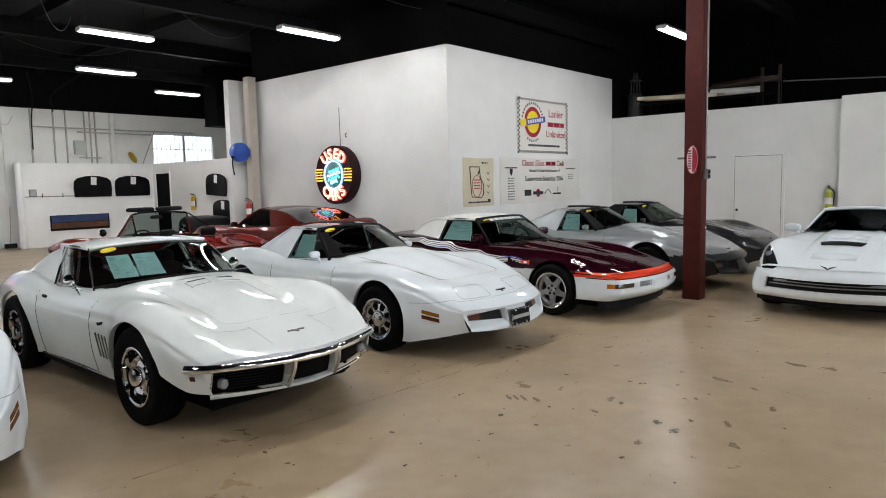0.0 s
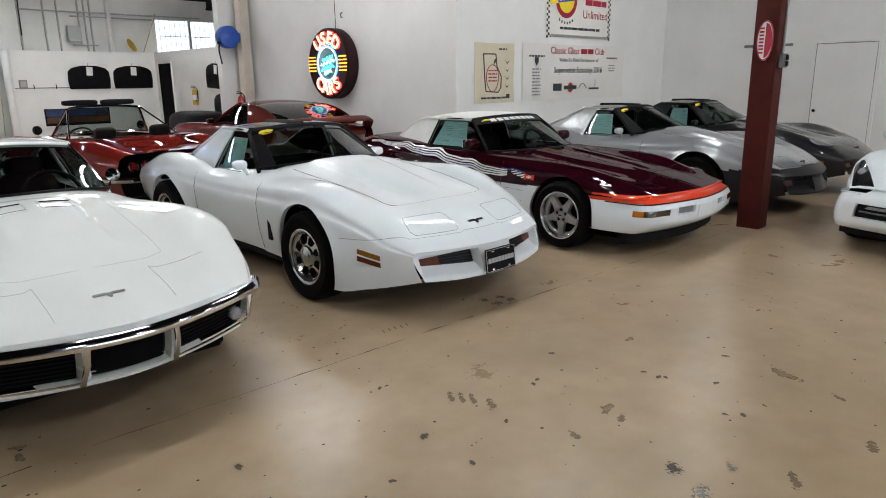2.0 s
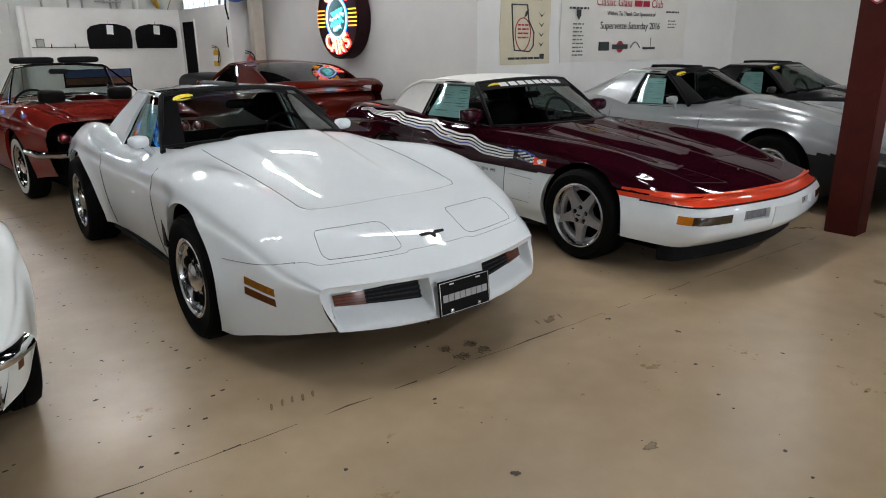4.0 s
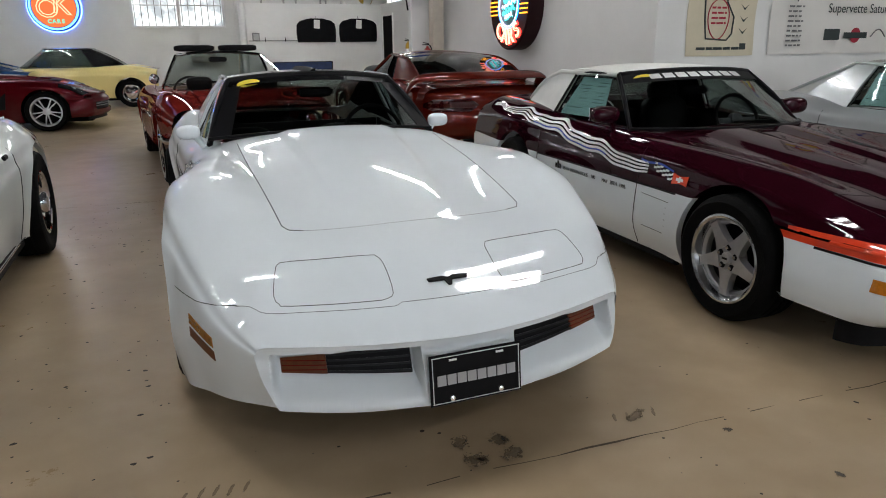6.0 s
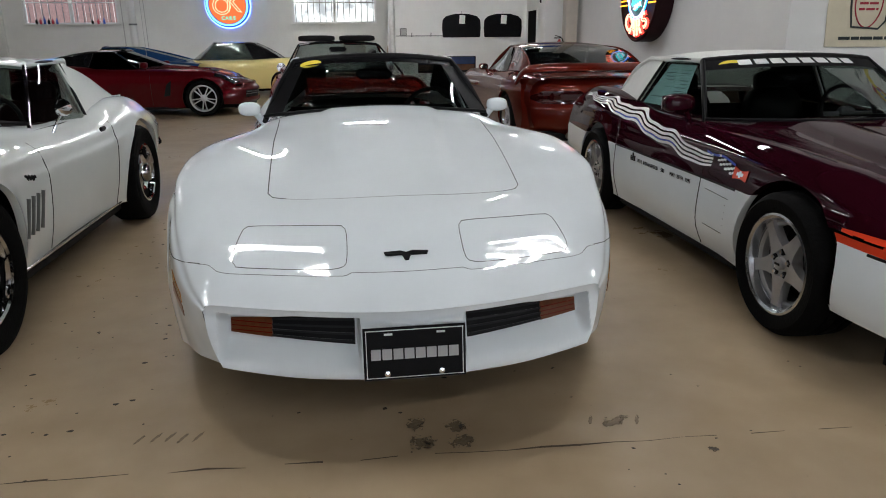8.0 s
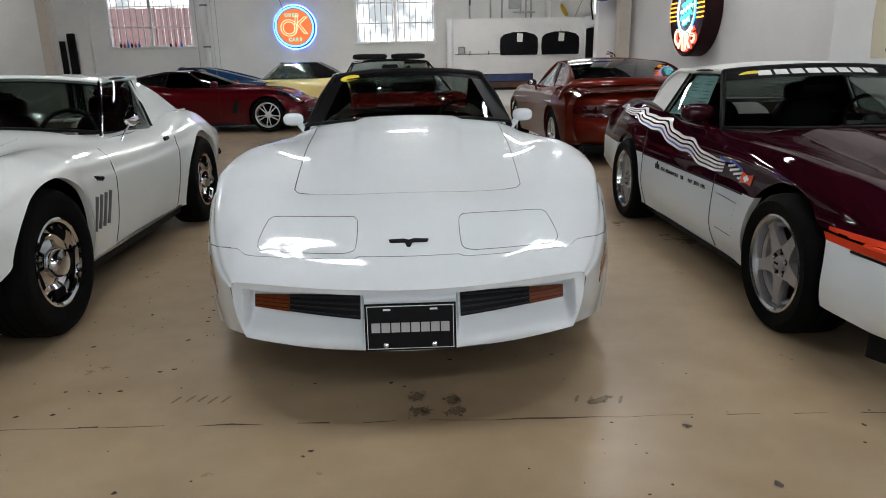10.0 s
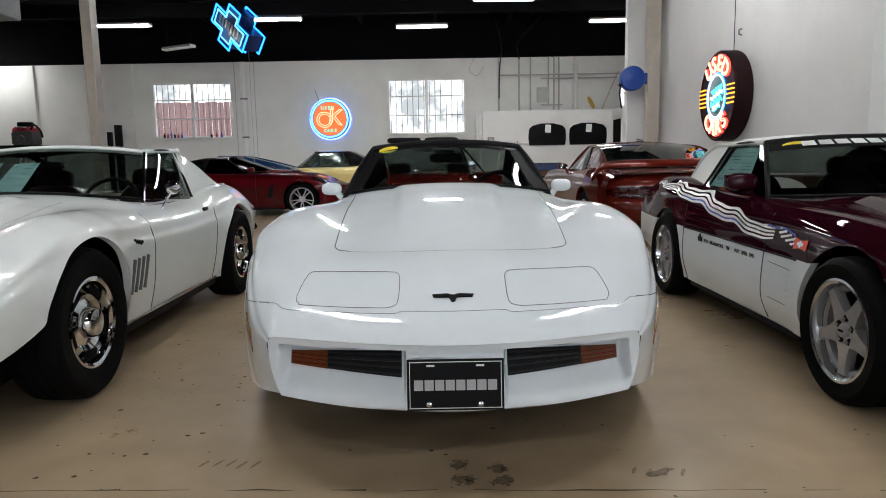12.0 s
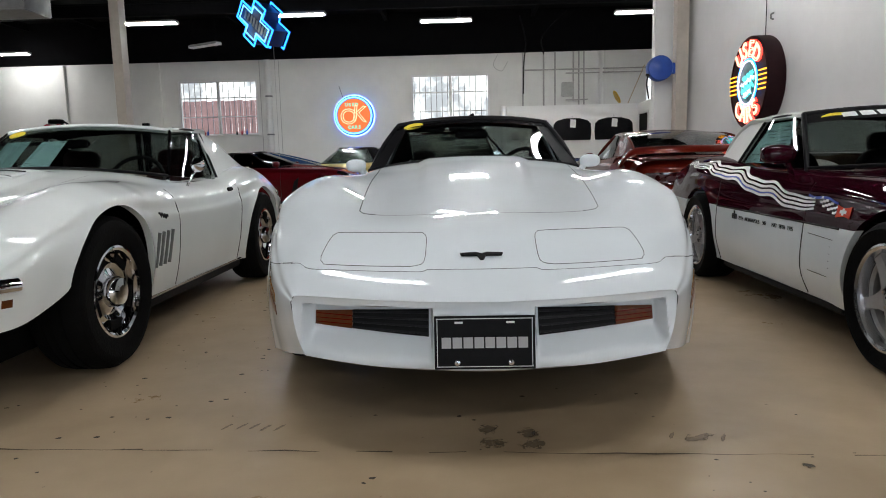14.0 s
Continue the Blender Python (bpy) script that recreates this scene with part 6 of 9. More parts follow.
        part("side_vent", prism([(0.0, 0.18), (0.10, 0.10), (0.16, -0.12), (0.05, -0.10)], 0.02, m=pose(s * p.x, 0.56, 0.50, 0, 0, 90)), TRIM, car, "black side vent")
        part("sill", box(0.05, 1.7, 0.05, (s * 0.82, 1.35, 0.16), 0.012), TRIM, car)
    rows = [[shell.point(x, y, 0.037) for x in np.linspace(-0.25 - 0.03 * t, 0.25 + 0.03 * t, 8)] for t, y in ((0.2, -0.05), (-0.4, -0.12), (-1, -0.19))]
    part("bonnet_vent", shell_of(grid(rows), 0.006), TRIM, car, "black slatted bonnet vent")
    e = f.placed(0.0, 0.585, 0.012)
    bm = prism([(-0.085, 0.03), (-0.02, 0.0), (0.0, -0.028), (0.02, 0.0), (0.085, 0.03), (0.05, 0.0), (0.0, -0.045), (-0.05, 0.0)], 0.006)
    part("emblem", bm, TRIM, car, "dark crossed-flag emblem", smooth=False).matrix_basis = pose(0, -0.86, 0.63, -62)
    g = dict(base=(0.72, 0.945), base_edge=(0.72, 1.16, 0.90), head=(1.50, 1.225), head_edge=(0.56, 1.60, 1.19), rear=(2.05, 1.235), rear_edge=(0.55, 2.05, 1.20),
             deck=(3.10, 0.985), deck_edge=(0.50, 3.08, 0.975), belt=(0.77, 2.05, 0.90), foot=(0.68, 2.85, 0.97), glass_top=0.85, crown=0.012, sail_bulge=0.03)
    greenhouse(car, g, roof or body, DARK_GLASS, pillar=roof or body, header=0.03)
    cabin(car, 0.9, 2.35, 0.68, 0.88)
    under(car, 0.66, -0.7, 3.2, 0.13)
    four_wheels(car, "multi", 0.338, 0.245, 0.25, 1.60, 2.71, alloy, 0.30)
    return car


# ---------------------------------------------------------------- cars further back
def coupe(name, m, label, body, spec, glass=None):
    """A plainer closed car from its main measures."""
    L0, L1, W, H, belt, axle, r = (spec[q] for q in ("nose", "tail", "half", "height", "belt", "axle", "wheel"))
    car = thing(name, label, "car", m)
    nose_z, tail_z = spec["nose_z"], spec["tail_z"]
    y_cowl, y_deck = spec["cowl"], spec["deck"]
    k = dict(
        top=key((L0, nose_z), (L0 + 0.25, nose_z + 0.05), (0.0, belt - 0.08), (y_cowl, belt + 0.02), (y_deck, belt + 0.03), (L1 - 0.2, tail_z + 0.01), (L1, tail_z)),
        valley_x=key((L0, W * 0.45), (L1, W * 0.5)),
        valley_z=key((L0, nose_z), (L0 + 0.25, nose_z + 0.045), (0.0, belt - 0.09), (y_cowl, belt), (y_deck, belt + 0.015), (L1 - 0.2, tail_z), (L1, tail_z - 0.005)),
        crown_x=key((L0, W * 0.74), (0.0, W * 0.82), (axle, W * 0.82), (L1, W * 0.76)),
        crown_z=key((L0, nose_z - 0.01), (-0.2, belt - 0.04), (0.3, belt - 0.01), (axle * 0.5, belt - 0.02), (axle, belt + 0.03), (L1, tail_z - 0.02)),
        shoulder_x=key((L0, W * 0.84), (0.0, W * 0.94), (axle * 0.5, W * 0.93), (axle, W * 0.95), (L1, W * 0.86)),
        shoulder_z=key((L0, nose_z - 0.05), (0.0, belt - 0.10), (axle, belt - 0.06), (L1, tail_z - 0.07)),
        side_x=key((L0, W * 0.88), (-0.2, W), (axle * 0.5, W * 0.97), (axle, W), (L1, W * 0.90)),
        side_z=key((L0, nose_z - 0.12), (0.0, belt - 0.26), (axle, belt - 0.24), (L1, tail_z - 0.18)),
        low_x=key((L0, W * 0.88), (-0.2, W * 0.99), (axle * 0.5, W * 0.95), (axle, W * 0.98), (L1, W * 0.88)),
        low_z=key((L0, 0.42), (0.0, 0.40), (axle, 0.42), (L1, 0.45)),
        sill_x=key((L0, W * 0.84), (-0.2, W * 0.95), (axle * 0.5, W * 0.90), (axle, W * 0.94), (L1, W * 0.84)),
        sill_z=key((L0, 0.26), (0.0, 0.22), (axle, 0.24), (L1, 0.33)),
    )
    shell = Shell((L0, L1), k, sweep=(0.16, 0.14), axle=axle, wheel=r, arch=r + 0.05)
    bm = shell.build(90, [(-W * 0.66, W * 0.66, y_cowl + 0.15, y_deck - 0.1)] if not spec.get("open") else [(-W * 0.68, W * 0.68, y_cowl + 0.1, y_deck)])
    # close the nose
    front = [e for e in bm.edges if e.is_boundary and all(abs(v.co.y - shell.shift(v.co.x, L0)) < 1e-4 for v in e.verts)]
    try:
        bmesh.ops.edgeloop_fill(bm, edges=front)
    except Exception:
        pass
    part("body", bm, body, car, angle=50)
    if not spec.get("open"):
        g = dict(base=(y_cowl, belt + 0.02), base_edge=(W * 0.80, y_cowl + 0.25, belt), head=(spec["head"], H - 0.02), head_edge=(W * 0.62, spec["head"] + 0.08, H - 0.05),
                 rear=(spec["rear"], H - 0.02), rear_edge=(W * 0.61, spec["rear"], H - 0.05), deck=(y_deck, belt + 0.03), deck_edge=(W * 0.62, y_deck - 0.03, belt + 0.02),
                 belt=(W * 0.84, spec["rear"] + 0.05, belt), foot=(W * 0.76, y_deck - 0.1, belt + 0.02), glass_top=spec.get("glass_top", 0.9), crown=0.02, sail_bulge=0.02)
        g.update(spec.get("glazing", {}))
        greenhouse(car, g, spec.get("roof", body), glass or TINTED, chrome=spec.get("chrome", False))
        cabin(car, y_cowl + 0.15, spec["rear"] + 0.35, W * 0.72, belt - 0.02)
    under(car, W * 0.70, L0 + 0.15, L1 - 0.15)
    four_wheels(car, spec["style"], r, r * 0.62, 0.20, 2 * W - 0.26, axle, spec.get("alloy", CHROME), white=spec.get("open", False))
    return car, shell


def fastback_with_wing(m, label):
    car, shell = coupe("fastback_car", m, label, COPPER, dict(nose=-1.0, tail=3.55, half=0.945, height=1.30, belt=0.93, axle=2.57, wheel=0.335, nose_z=0.62, tail_z=0.90,
                       cowl=0.75, deck=3.15, head=1.50, rear=2.15, style="five", alloy=ALLOY, glass_top=0.72,
                       glazing=dict(rear=(2.05, 1.285), rear_edge=(0.64, 2.12, 1.235), crown=0.030, tail_bulge=0.085, sail_bulge=0.085, deck=(3.22, 0.955), deck_edge=(0.74, 3.12, 0.945), foot=(0.78, 3.05, 0.93), sail=COPPER)), SMOKED_GLASS)
    def tail(x, z, out=0.0):
        w = abs(x) / 0.90
        belly = key((0.26, -0.02), (0.32, 0.07), (0.46, 0.10), (0.56, 0.085), (0.62, 0.045), (0.72, 0.05), (0.82, 0.03), (0.88, -0.05))(z)
        return Vector((x, 3.52 + belly - 0.34 * w ** 3.2 + out, z))
    rows = [[tail(x, z) for x in np.linspace(-0.90, 0.90, 41)] for z in np.linspace(0.885, 0.26, 26)]
    part("tail_panel", grid(rows), COPPER, car, "rounded copper-red tail panel", angle=60)
    rows = [[Vector((x, 3.46 - 0.30 * (abs(x) / 0.9) ** 3.2 - 0.5 * t, 0.884 + 0.055 * t)) for x in np.linspace(-0.88, 0.88, 31)] for t in (0, 0.5, 1.0)]
    part("deck_lid", grid(rows), COPPER, car)
    wing = part("rear_wing", tube(spline([(-0.93, 3.16, 0.86), (-0.90, 3.26, 0.95), (-0.80, 3.36, 1.005), (-0.4, 3.46, 1.02), (0.0, 3.48, 1.022), (0.4, 3.46, 1.02), (0.80, 3.36, 1.005), (0.90, 3.26, 0.95), (0.93, 3.16, 0.86)], 6), 0.085, n=12, squash=0.34), COPPER, car, "copper-red rear wing")
    for s in (-1, 1):
        lens = [[tail(s * (0.16 + 0.66 * u), 0.675 + 0.075 * v * min(1.0, 6 * u, 4 * (1 - u) + 0.25), 0.005) for u in np.linspace(0, 1, 20)] for v in np.linspace(1, -1, 6)]
        part("tail_lamp", shell_of(grid(lens), 0.006), SMOKED_LENS, car, "long dark red tail lamp")
        mirror(car, (s * 0.78, 1.10, 0.90), COPPER, s)
        part("exhaust_tip", rod((s * 0.42, 3.45, 0.24), (s * 0.42, 3.60, 0.24), 0.035, n=14), CHROME, car)
    part("plate_recess", shell_of(grid([[tail(x, z, 0.004) for x in (-0.17, 0.0, 0.17)] for z in (0.56, 0.48, 0.40)]), 0.006), TRIM, car)
    part("lower_valance", box(1.50, 0.16, 0.12, (0, 3.40, 0.22), 0.03), TRIM, car)
    return car


def classic_roadster(m, label):
    car, shell = coupe("roadster_car", m, label, RED, dict(nose=-0.90, tail=3.55, half=0.89, height=1.30, belt=0.92, axle=2.59, wheel=0.34, nose_z=0.78, tail_z=0.84,
                       cowl=0.85, deck=2.35, style="slotted", alloy=CHROME, open=True))
    base, head = arc((0.98, 0.955), (0.66, 1.30, 0.935)), arc((1.26, 1.325), (0.49, 1.47, 1.295))
    pane("windscreen", between(head, base), TINTED, car)
    part("windscreen_frame", tube(head, 0.016), CHROME, car, "chrome windscreen frame")
    part("windscreen_base_trim", tube(base, 0.014), CHROME, car)
    for i in (0, -1):
        part("windscreen_pillar", tube([base[i], head[i]], 0.017), CHROME, car)
    for x in (-0.25, 0.26):
        part("sun_visor", blob(0.46, 0.13, 0.075, (x, 1.34, 1.372), power=0.45), TRIM, car, "black padded sun visor")
    cabin(car, 1.0, 2.30, 0.60, 0.88, LEATHER)
    for x in (-0.45, 0.45):
        side = [Vector((x * 1.11, 1.50, 1.29)), Vector((x * 1.40, 1.80, 1.09)), Vector((x * 1.60, 2.02, 0.94))]
        part("quarter_window_frame", tube(spline(side, 4), 0.012), CHROME, car, "chrome quarter window frame")
    part("rear_view_mirror", box(0.22, 0.03, 0.06, (0, 1.36, 1.24), 0.015), TRIM, car)
    for s in (-1, 1):
        for i in range(2):
            part("tail_lamp", lathe([(0.001, 0.03), (0.03, 0.022), (0.045, 0.0), (0.052, -0.012)], 20, axis="z"), RED_LENS, car, "round red tail lamp").matrix_basis = pose(s * (0.66 - 0.15 * i), 3.53, 0.69, -90)
            part("lamp_bezel", lathe([(0.05, 0.008), (0.058, 0.004), (0.06, -0.012)], 20, axis="z"), CHROME, car).matrix_basis = pose(s * (0.66 - 0.15 * i), 3.535, 0.69, -90)
        part("rear_bumper", tube([(s * 0.88, 3.05, 0.54), (s * 0.86, 3.40, 0.54), (s * 0.72, 3.58, 0.54), (s * 0.40, 3.63, 0.54)], 0.032, n=10), CHROME, car, "curved chrome bumper")
        part("front_bumper", tube([(s * 0.86, -0.55, 0.48), (s * 0.80, -0.85, 0.48), (s * 0.45, -0.98, 0.48)], 0.032, n=10), CHROME, car)
        part("side_spear", tube([Vector((s * shell.side(y, 0.63, 0.006).x, y, 0.63)) for y in np.linspace(0.5, 1.8, 16)], 0.010, n=6), CHROME, car)
        part("deck_trim", tube([shell.point(s * 0.48, y, 0.008) for y in np.linspace(2.45, 3.45, 14)], 0.008, n=6), CHROME, car)
        p = shell.point(s * 0.72, 0.98, 0.0)
        part("door_mirror", lathe([(0.001, -0.05), (0.04, -0.04), (0.062, 0.0), (0.06, 0.015), (0.001, 0.016)], 20, axis="z"), CHROME, car, "round chrome mirror").matrix_basis = pose(p.x, 0.98, p.z + 0.11, -90)
        part("mirror_stem", rod((p.x, 0.98, p.z - 0.01), (p.x, 0.98, p.z + 0.08), 0.008), CHROME, car)
        for i in range(2):
            part("headlamp", lathe([(0.001, 0.03), (0.05, 0.022), (0.075, 0.0), (0.085, -0.02)], 24, axis="z"), LAMP_GLASS, car).matrix_basis = pose(s * (0.70 - 0.18 * i), -0.84, 0.66, 90)
    part("deck_lid_gap", shell.strip([(-0.5, 2.42), (0.5, 2.42)], 0.006, 0.001), SEAM, car)
    return car


# ---------------------------------------------------------------- the setting
XW, YB, XR, YF = 9.98, 8.27, 16.5, 23.4      # inner wall, box front, right-hand wall, far wall
TOP = 4.28                                    # where the white paint ends
ROOF = 5.6


def setting(name, bm, mat, label, smooth=False):
    ob = link_mesh(name, bm, mat, smooth)
    return tagged(ob, label, "", "", "structure")


def wall_with_holes(p0, p1, z0, z1, thick, holes):
    """A wall from p0 to p1 (plan), thickness to its left; holes as (start, end, low, high) along it."""
    p0, p1 = Vector(p0), Vector(p1)
    d = (p1 - p0)
    length = d.length
    d.normalize()
    n = Vector((-d.y, d.x))
    us = sorted({0.0, length, *[h[0] for h in holes], *[h[1] for h in holes]})
    zs = sorted({z0, z1, *[h[2] for h in holes], *[h[3] for h in holes]})
    bm = bmesh.new()
    for u0, u1 in zip(us, us[1:]):
        for a, b in zip(zs, zs[1:]):
            if any(h[0] <= u0 and u1 <= h[1] and h[2] <= a and b <= h[3] for h in holes):
                continue
            c = p0 + d * (u0 + u1) / 2 + n * thick / 2
            box(u1 - u0, thick, b - a, (c.x, c.y, (a + b) / 2), bm=bm, turn=Matrix.Rotation(math.atan2(d.y, d.x), 4, "Z"))
    bmesh.ops.remove_doubles(bm, verts=bm.verts, dist=1e-4)
    inner = [f for f in bm.faces if sum(1 for g in bm.faces if g is not f and (g.calc_center_median() - f.calc_center_median()).length < 1e-3)]
    bmesh.ops.delete(bm, geom=inner, context="FACES")
    return bm


X0, Y0 = -16.0, -10.0
setting("floor", box(XR - X0 + 0.6, YF - Y0 + 0.6, 0.2, ((XR + X0) / 2, (YF + Y0) / 2, -0.1)), FLOOR, "tan sealed concrete floor with stains and tyre marks")

WINDOWS = [(-3.36, -0.80), (4.13, 6.63), (11.5, 13.9)]
SILL, HEAD = 1.93, 3.68
setting("wall_north", wall_with_holes((X0, YF), (15.6, YF), 0, TOP, 0.25, [(a - X0, b - X0, SILL, HEAD) for a, b in WINDOWS] + []), BLOCK_WALL, "off-white painted block wall with pilasters")
setting("wall_north_upper", box(15.6 - X0, 0.25, ROOF - TOP, ((15.6 + X0) / 2, YF + 0.123, (ROOF + TOP) / 2)), BLACK_CEILING, "upper wall painted black")
# Unseen side wall; its dark grey only serves to dim reflections.
setting("wall_west", box(0.25, YF - Y0, ROOF, (X0 - 0.125, (YF + Y0) / 2, ROOF / 2)), REAR_WALL, "plain grey side wall, unseen, kept dark to dim reflections")
ADDED_OPENING = (0.5, 12.5, 1.30, 3.5)            # assumed opening, added unseen behind the aisle: x from, to, z from, to
setting("wall_south", wall_with_holes((X0, Y0 - 0.25), (XR, Y0 - 0.25), 0, ROOF, 0.25, [(ADDED_OPENING[0] - X0, ADDED_OPENING[1] - X0, ADDED_OPENING[2], ADDED_OPENING[3])]), REAR_WALL, "plain unseen grey wall with an added opening for fill light")
# Added area lamp fills the assumed opening and lights the car fronts.
sky = bpy.data.lights.new("daylight", "AREA")
sky.shape, sky.size, sky.size_y = "RECTANGLE", ADDED_OPENING[1] - ADDED_OPENING[0], ADDED_OPENING[3] - ADDED_OPENING[2]
sky.energy, sky.color = ADDED_OPENING_POWER, (0.88, 0.94, 1.0)
fill_lamp = new("daylight", sky)
fill_lamp.matrix_basis = look(((ADDED_OPENING[0] + ADDED_OPENING[1]) / 2, Y0 - 0.2, (ADDED_OPENING[2] + ADDED_OPENING[3]) / 2), ((ADDED_OPENING[0] + ADDED_OPENING[1]) / 2, 0, (ADDED_OPENING[2] + ADDED_OPENING[3]) / 2))
setting("ceiling", box(XR - X0 + 6.2, YF - Y0 + 1.0, 0.2, ((XR + X0) / 2 + 2.5, (YF + Y0) / 2, ROOF + 0.1)), BLACK_CEILING, "black painted open ceiling")

# the box-shaped room: two white faces that meet at an outer corner
setting("wall_used", box(0.2, 14.88 - YB, TOP, (XW + 0.1, (14.88 + YB) / 2, TOP / 2)), WALL, "smooth white wall that carries the round neon sign")
setting("wall_banner", box(XR - XW - 0.2, 0.2, TOP, ((XR + XW + 0.2) / 2, YB + 0.1, TOP / 2)), WALL, "smooth white wall that carries three banners")
setting("wall_return", box(6.17, 0.2, TOP + 0.05, (12.515, 14.985, (TOP + 0.05) / 2)), WALL, "short white return wall with the hose reel")
setting("wall_box_upper", box(XR - XW - 0.1, 14.8 - YB - 0.04, ROOF - TOP, ((XR + XW) / 2 + 0.05, (14.8 + YB) / 2 + 0.02, (ROOF + TOP) / 2)), BLACK_CEILING, "black wall above the white room")
setting("wall_back", box(0.2, YF - 15.1, ROOF, (15.5, (YF + 15.1) / 2, ROOF / 2)), BLOCK_WALL, "plain wall of the rear bay")
setting("wall_right", box(0.2, YB - 3.0, 3.28, (XR + 0.1, (YB + 3.0) / 2, 1.64)), WALL, "lower white wall with a flush door")
setting("wall_right_step", box(0.45, 3.0 - Y0, 3.32, (XR - 0.005, (3.0 + Y0) / 2, 1.66)), WALL, "white wall set forward beside the door")
setting("wall_loft", box(0.2, YB - Y0, ROOF, (XR + 2.2, (YB + Y0) / 2 + 0.2, ROOF / 2)), BLACK_CEILING, "black wall behind the loft")
setting("wall_loft_end", box(2.6, 0.2, ROOF, (XR + 1.1, YB + 0.16, ROOF / 2)), BLACK_CEILING, "black wall at the loft's end")
setting("wall_loft_far_end", box(2.6, 0.2, ROOF, (XR + 1.1, Y0 - 0.12, ROOF / 2)), BLACK_CEILING, "black wall at the loft's far end")
setting("loft_deck", box(2.1, YB - Y0 - 0.2, 0.12, (XR + 1.25, (YB + Y0) / 2, 3.15)), BLACK_STEEL, "dark storage deck over the low wall")

for x in (-7.2, -4.1, 7.02):
    setting("pilaster", box(0.40 if x < 0 else 0.25, 0.10, TOP - 0.02, (x, YF - 0.05, TOP / 2 - 0.01), 0.01), BLOCK_WALL, "off-white wall pilaster")


def box_post(name, x, y, w, d, h, mat, label, turn=0.0):
    bm = box(w, d, h, (0, 0, h / 2), 0.006)
    ob = link_mesh(name, bm, mat, False)
    ob.matrix_basis = pose(x, y, 0, 0, 0, turn)
    return tagged(ob, label, "column", "", "structure")


box_post("red_post", 9.72, 3.50, 0.22, 0.24, ROOF, OXIDE, "dark red oxide painted steel post")
box_post("beige_post", -1.94, 17.0, 0.22, 0.30, ROOF, BEIGE, "beige painted steel post")
box_post("beige_post", 9.80, 14.52, 0.22, 0.22, TOP + 0.1, BEIGE, "beige painted steel post at the white wall's end")


def window(x0, x1):
    w = thing("window", "steel-framed window with security bars and daylight", "window", pose((x0 + x1) / 2, YF + 0.05, SILL), "", "structure")
    half, h = (x1 - x0) / 2, HEAD - SILL
    bm = bmesh.new()
    for x in (-half + 0.03, 0.0, half - 0.03):
        box(0.06 if x else 0.09, 0.08, h, (x, 0.0, h / 2), 0.006, bm)
    for z in (0.03, h - 0.03):
        box(2 * half, 0.076, 0.06, (0, 0, z), 0.006, bm)
    part("window_frame", bm, WHITE_DECAL, w)
    for s in (-1, 1):
        cx = s * half / 2
        for k in range(3):
            z0 = 0.06 + (h - 0.12) * (k + 0.0) / 3 * (0.9 if k else 1)
            pn = part("pane", box(half - 0.10, 0.006, (h - 0.12) / 3 - 0.02, (cx, 0.01, 0.06 + (h - 0.12) * (k + 0.5) / 3)), WINDOW_GLASS, w, smooth=False)
            pn.visible_shadow = False
        for k in (1, 2):
            part("glazing_bar", box(half - 0.06, 0.05, 0.03, (cx, 0.0, 0.06 + (h - 0.12) * (k / 3 if k == 1 else 0.70)), 0.004), WHITE_DECAL, w)
        for k in range(7):
            part("security_bar", rod((cx - half / 2 + half * (k + 0.5) / 7, 0.14, 0.0), (cx - half / 2 + half * (k + 0.5) / 7, 0.14, h), 0.011, n=6), GREY_METAL, w)
    part("window_sill", box(2 * half + 0.06, 0.16, 0.03, (0, -0.08, -0.002), 0.006), BLOCK_WALL, w)
    return w


for a, b in WINDOWS:
    window(a, b)


def daylight_backdrop():
    m = bpy.data.materials.new("bright_outdoors")
    m.use_nodes = True
    nt = m.node_tree
    nt.nodes.remove(nt.nodes["Principled BSDF"])
    co = nt.nodes.new("ShaderNodeTexCoord")
    n = nt.nodes.new("ShaderNodeTexNoise")
    n.inputs["Scale"].default_value, n.inputs["Detail"].default_value = 1.3, 10
    nt.links.new(co.outputs["Object"], n.inputs["Vector"])
    r = nt.nodes.new("ShaderNodeValToRGB")
    r.color_ramp.elements[0].position, r.color_ramp.elements[1].position = 0.40, 0.58
    r.color_ramp.elements[0].color, r.color_ramp.elements[1].color = (0.36, 0.38, 0.40, 1), (1, 1, 1, 1)
    nt.links.new(n.outputs["Fac"], r.inputs["Fac"])
    e = nt.nodes.new("ShaderNodeEmission")
    e.inputs["Strength"].default_value = DAYLIGHT
    nt.links.new(r.outputs["Color"], e.inputs["Color"])
    nt.links.new(e.outputs[0], nt.nodes["Material Output"].inputs["Surface"])
    ob = link_mesh("backdrop", box(26, 0.1, 8.0, (1, YF + 7.0, 4.0)), m, False)
    tagged(ob, "overexposed pale daylight beyond the windows", "", "", "structure")


daylight_backdrop()
FENCE_RED = material("weathered_red_fence", (0.60, 0.36, 0.34), rough=0.8, vary=0.25, scale=5)
fence = thing("fence", "weathered red board fence outside the window", "fence", pose(-2.1, YF + 3.2, 0))
for k in range(26):
    part("board", box(0.21, 0.03, 3.34 + 0.03 * (k % 3), ((k - 12.5) * 0.225, 0, 1.66), 0.004), FENCE_RED, fence, smooth=False)
setting("ground_outside", box(30, 9.0, 0.1, (1, YF + 4.8, -0.06)), BLOCK_WALL, "pale paved yard outside")


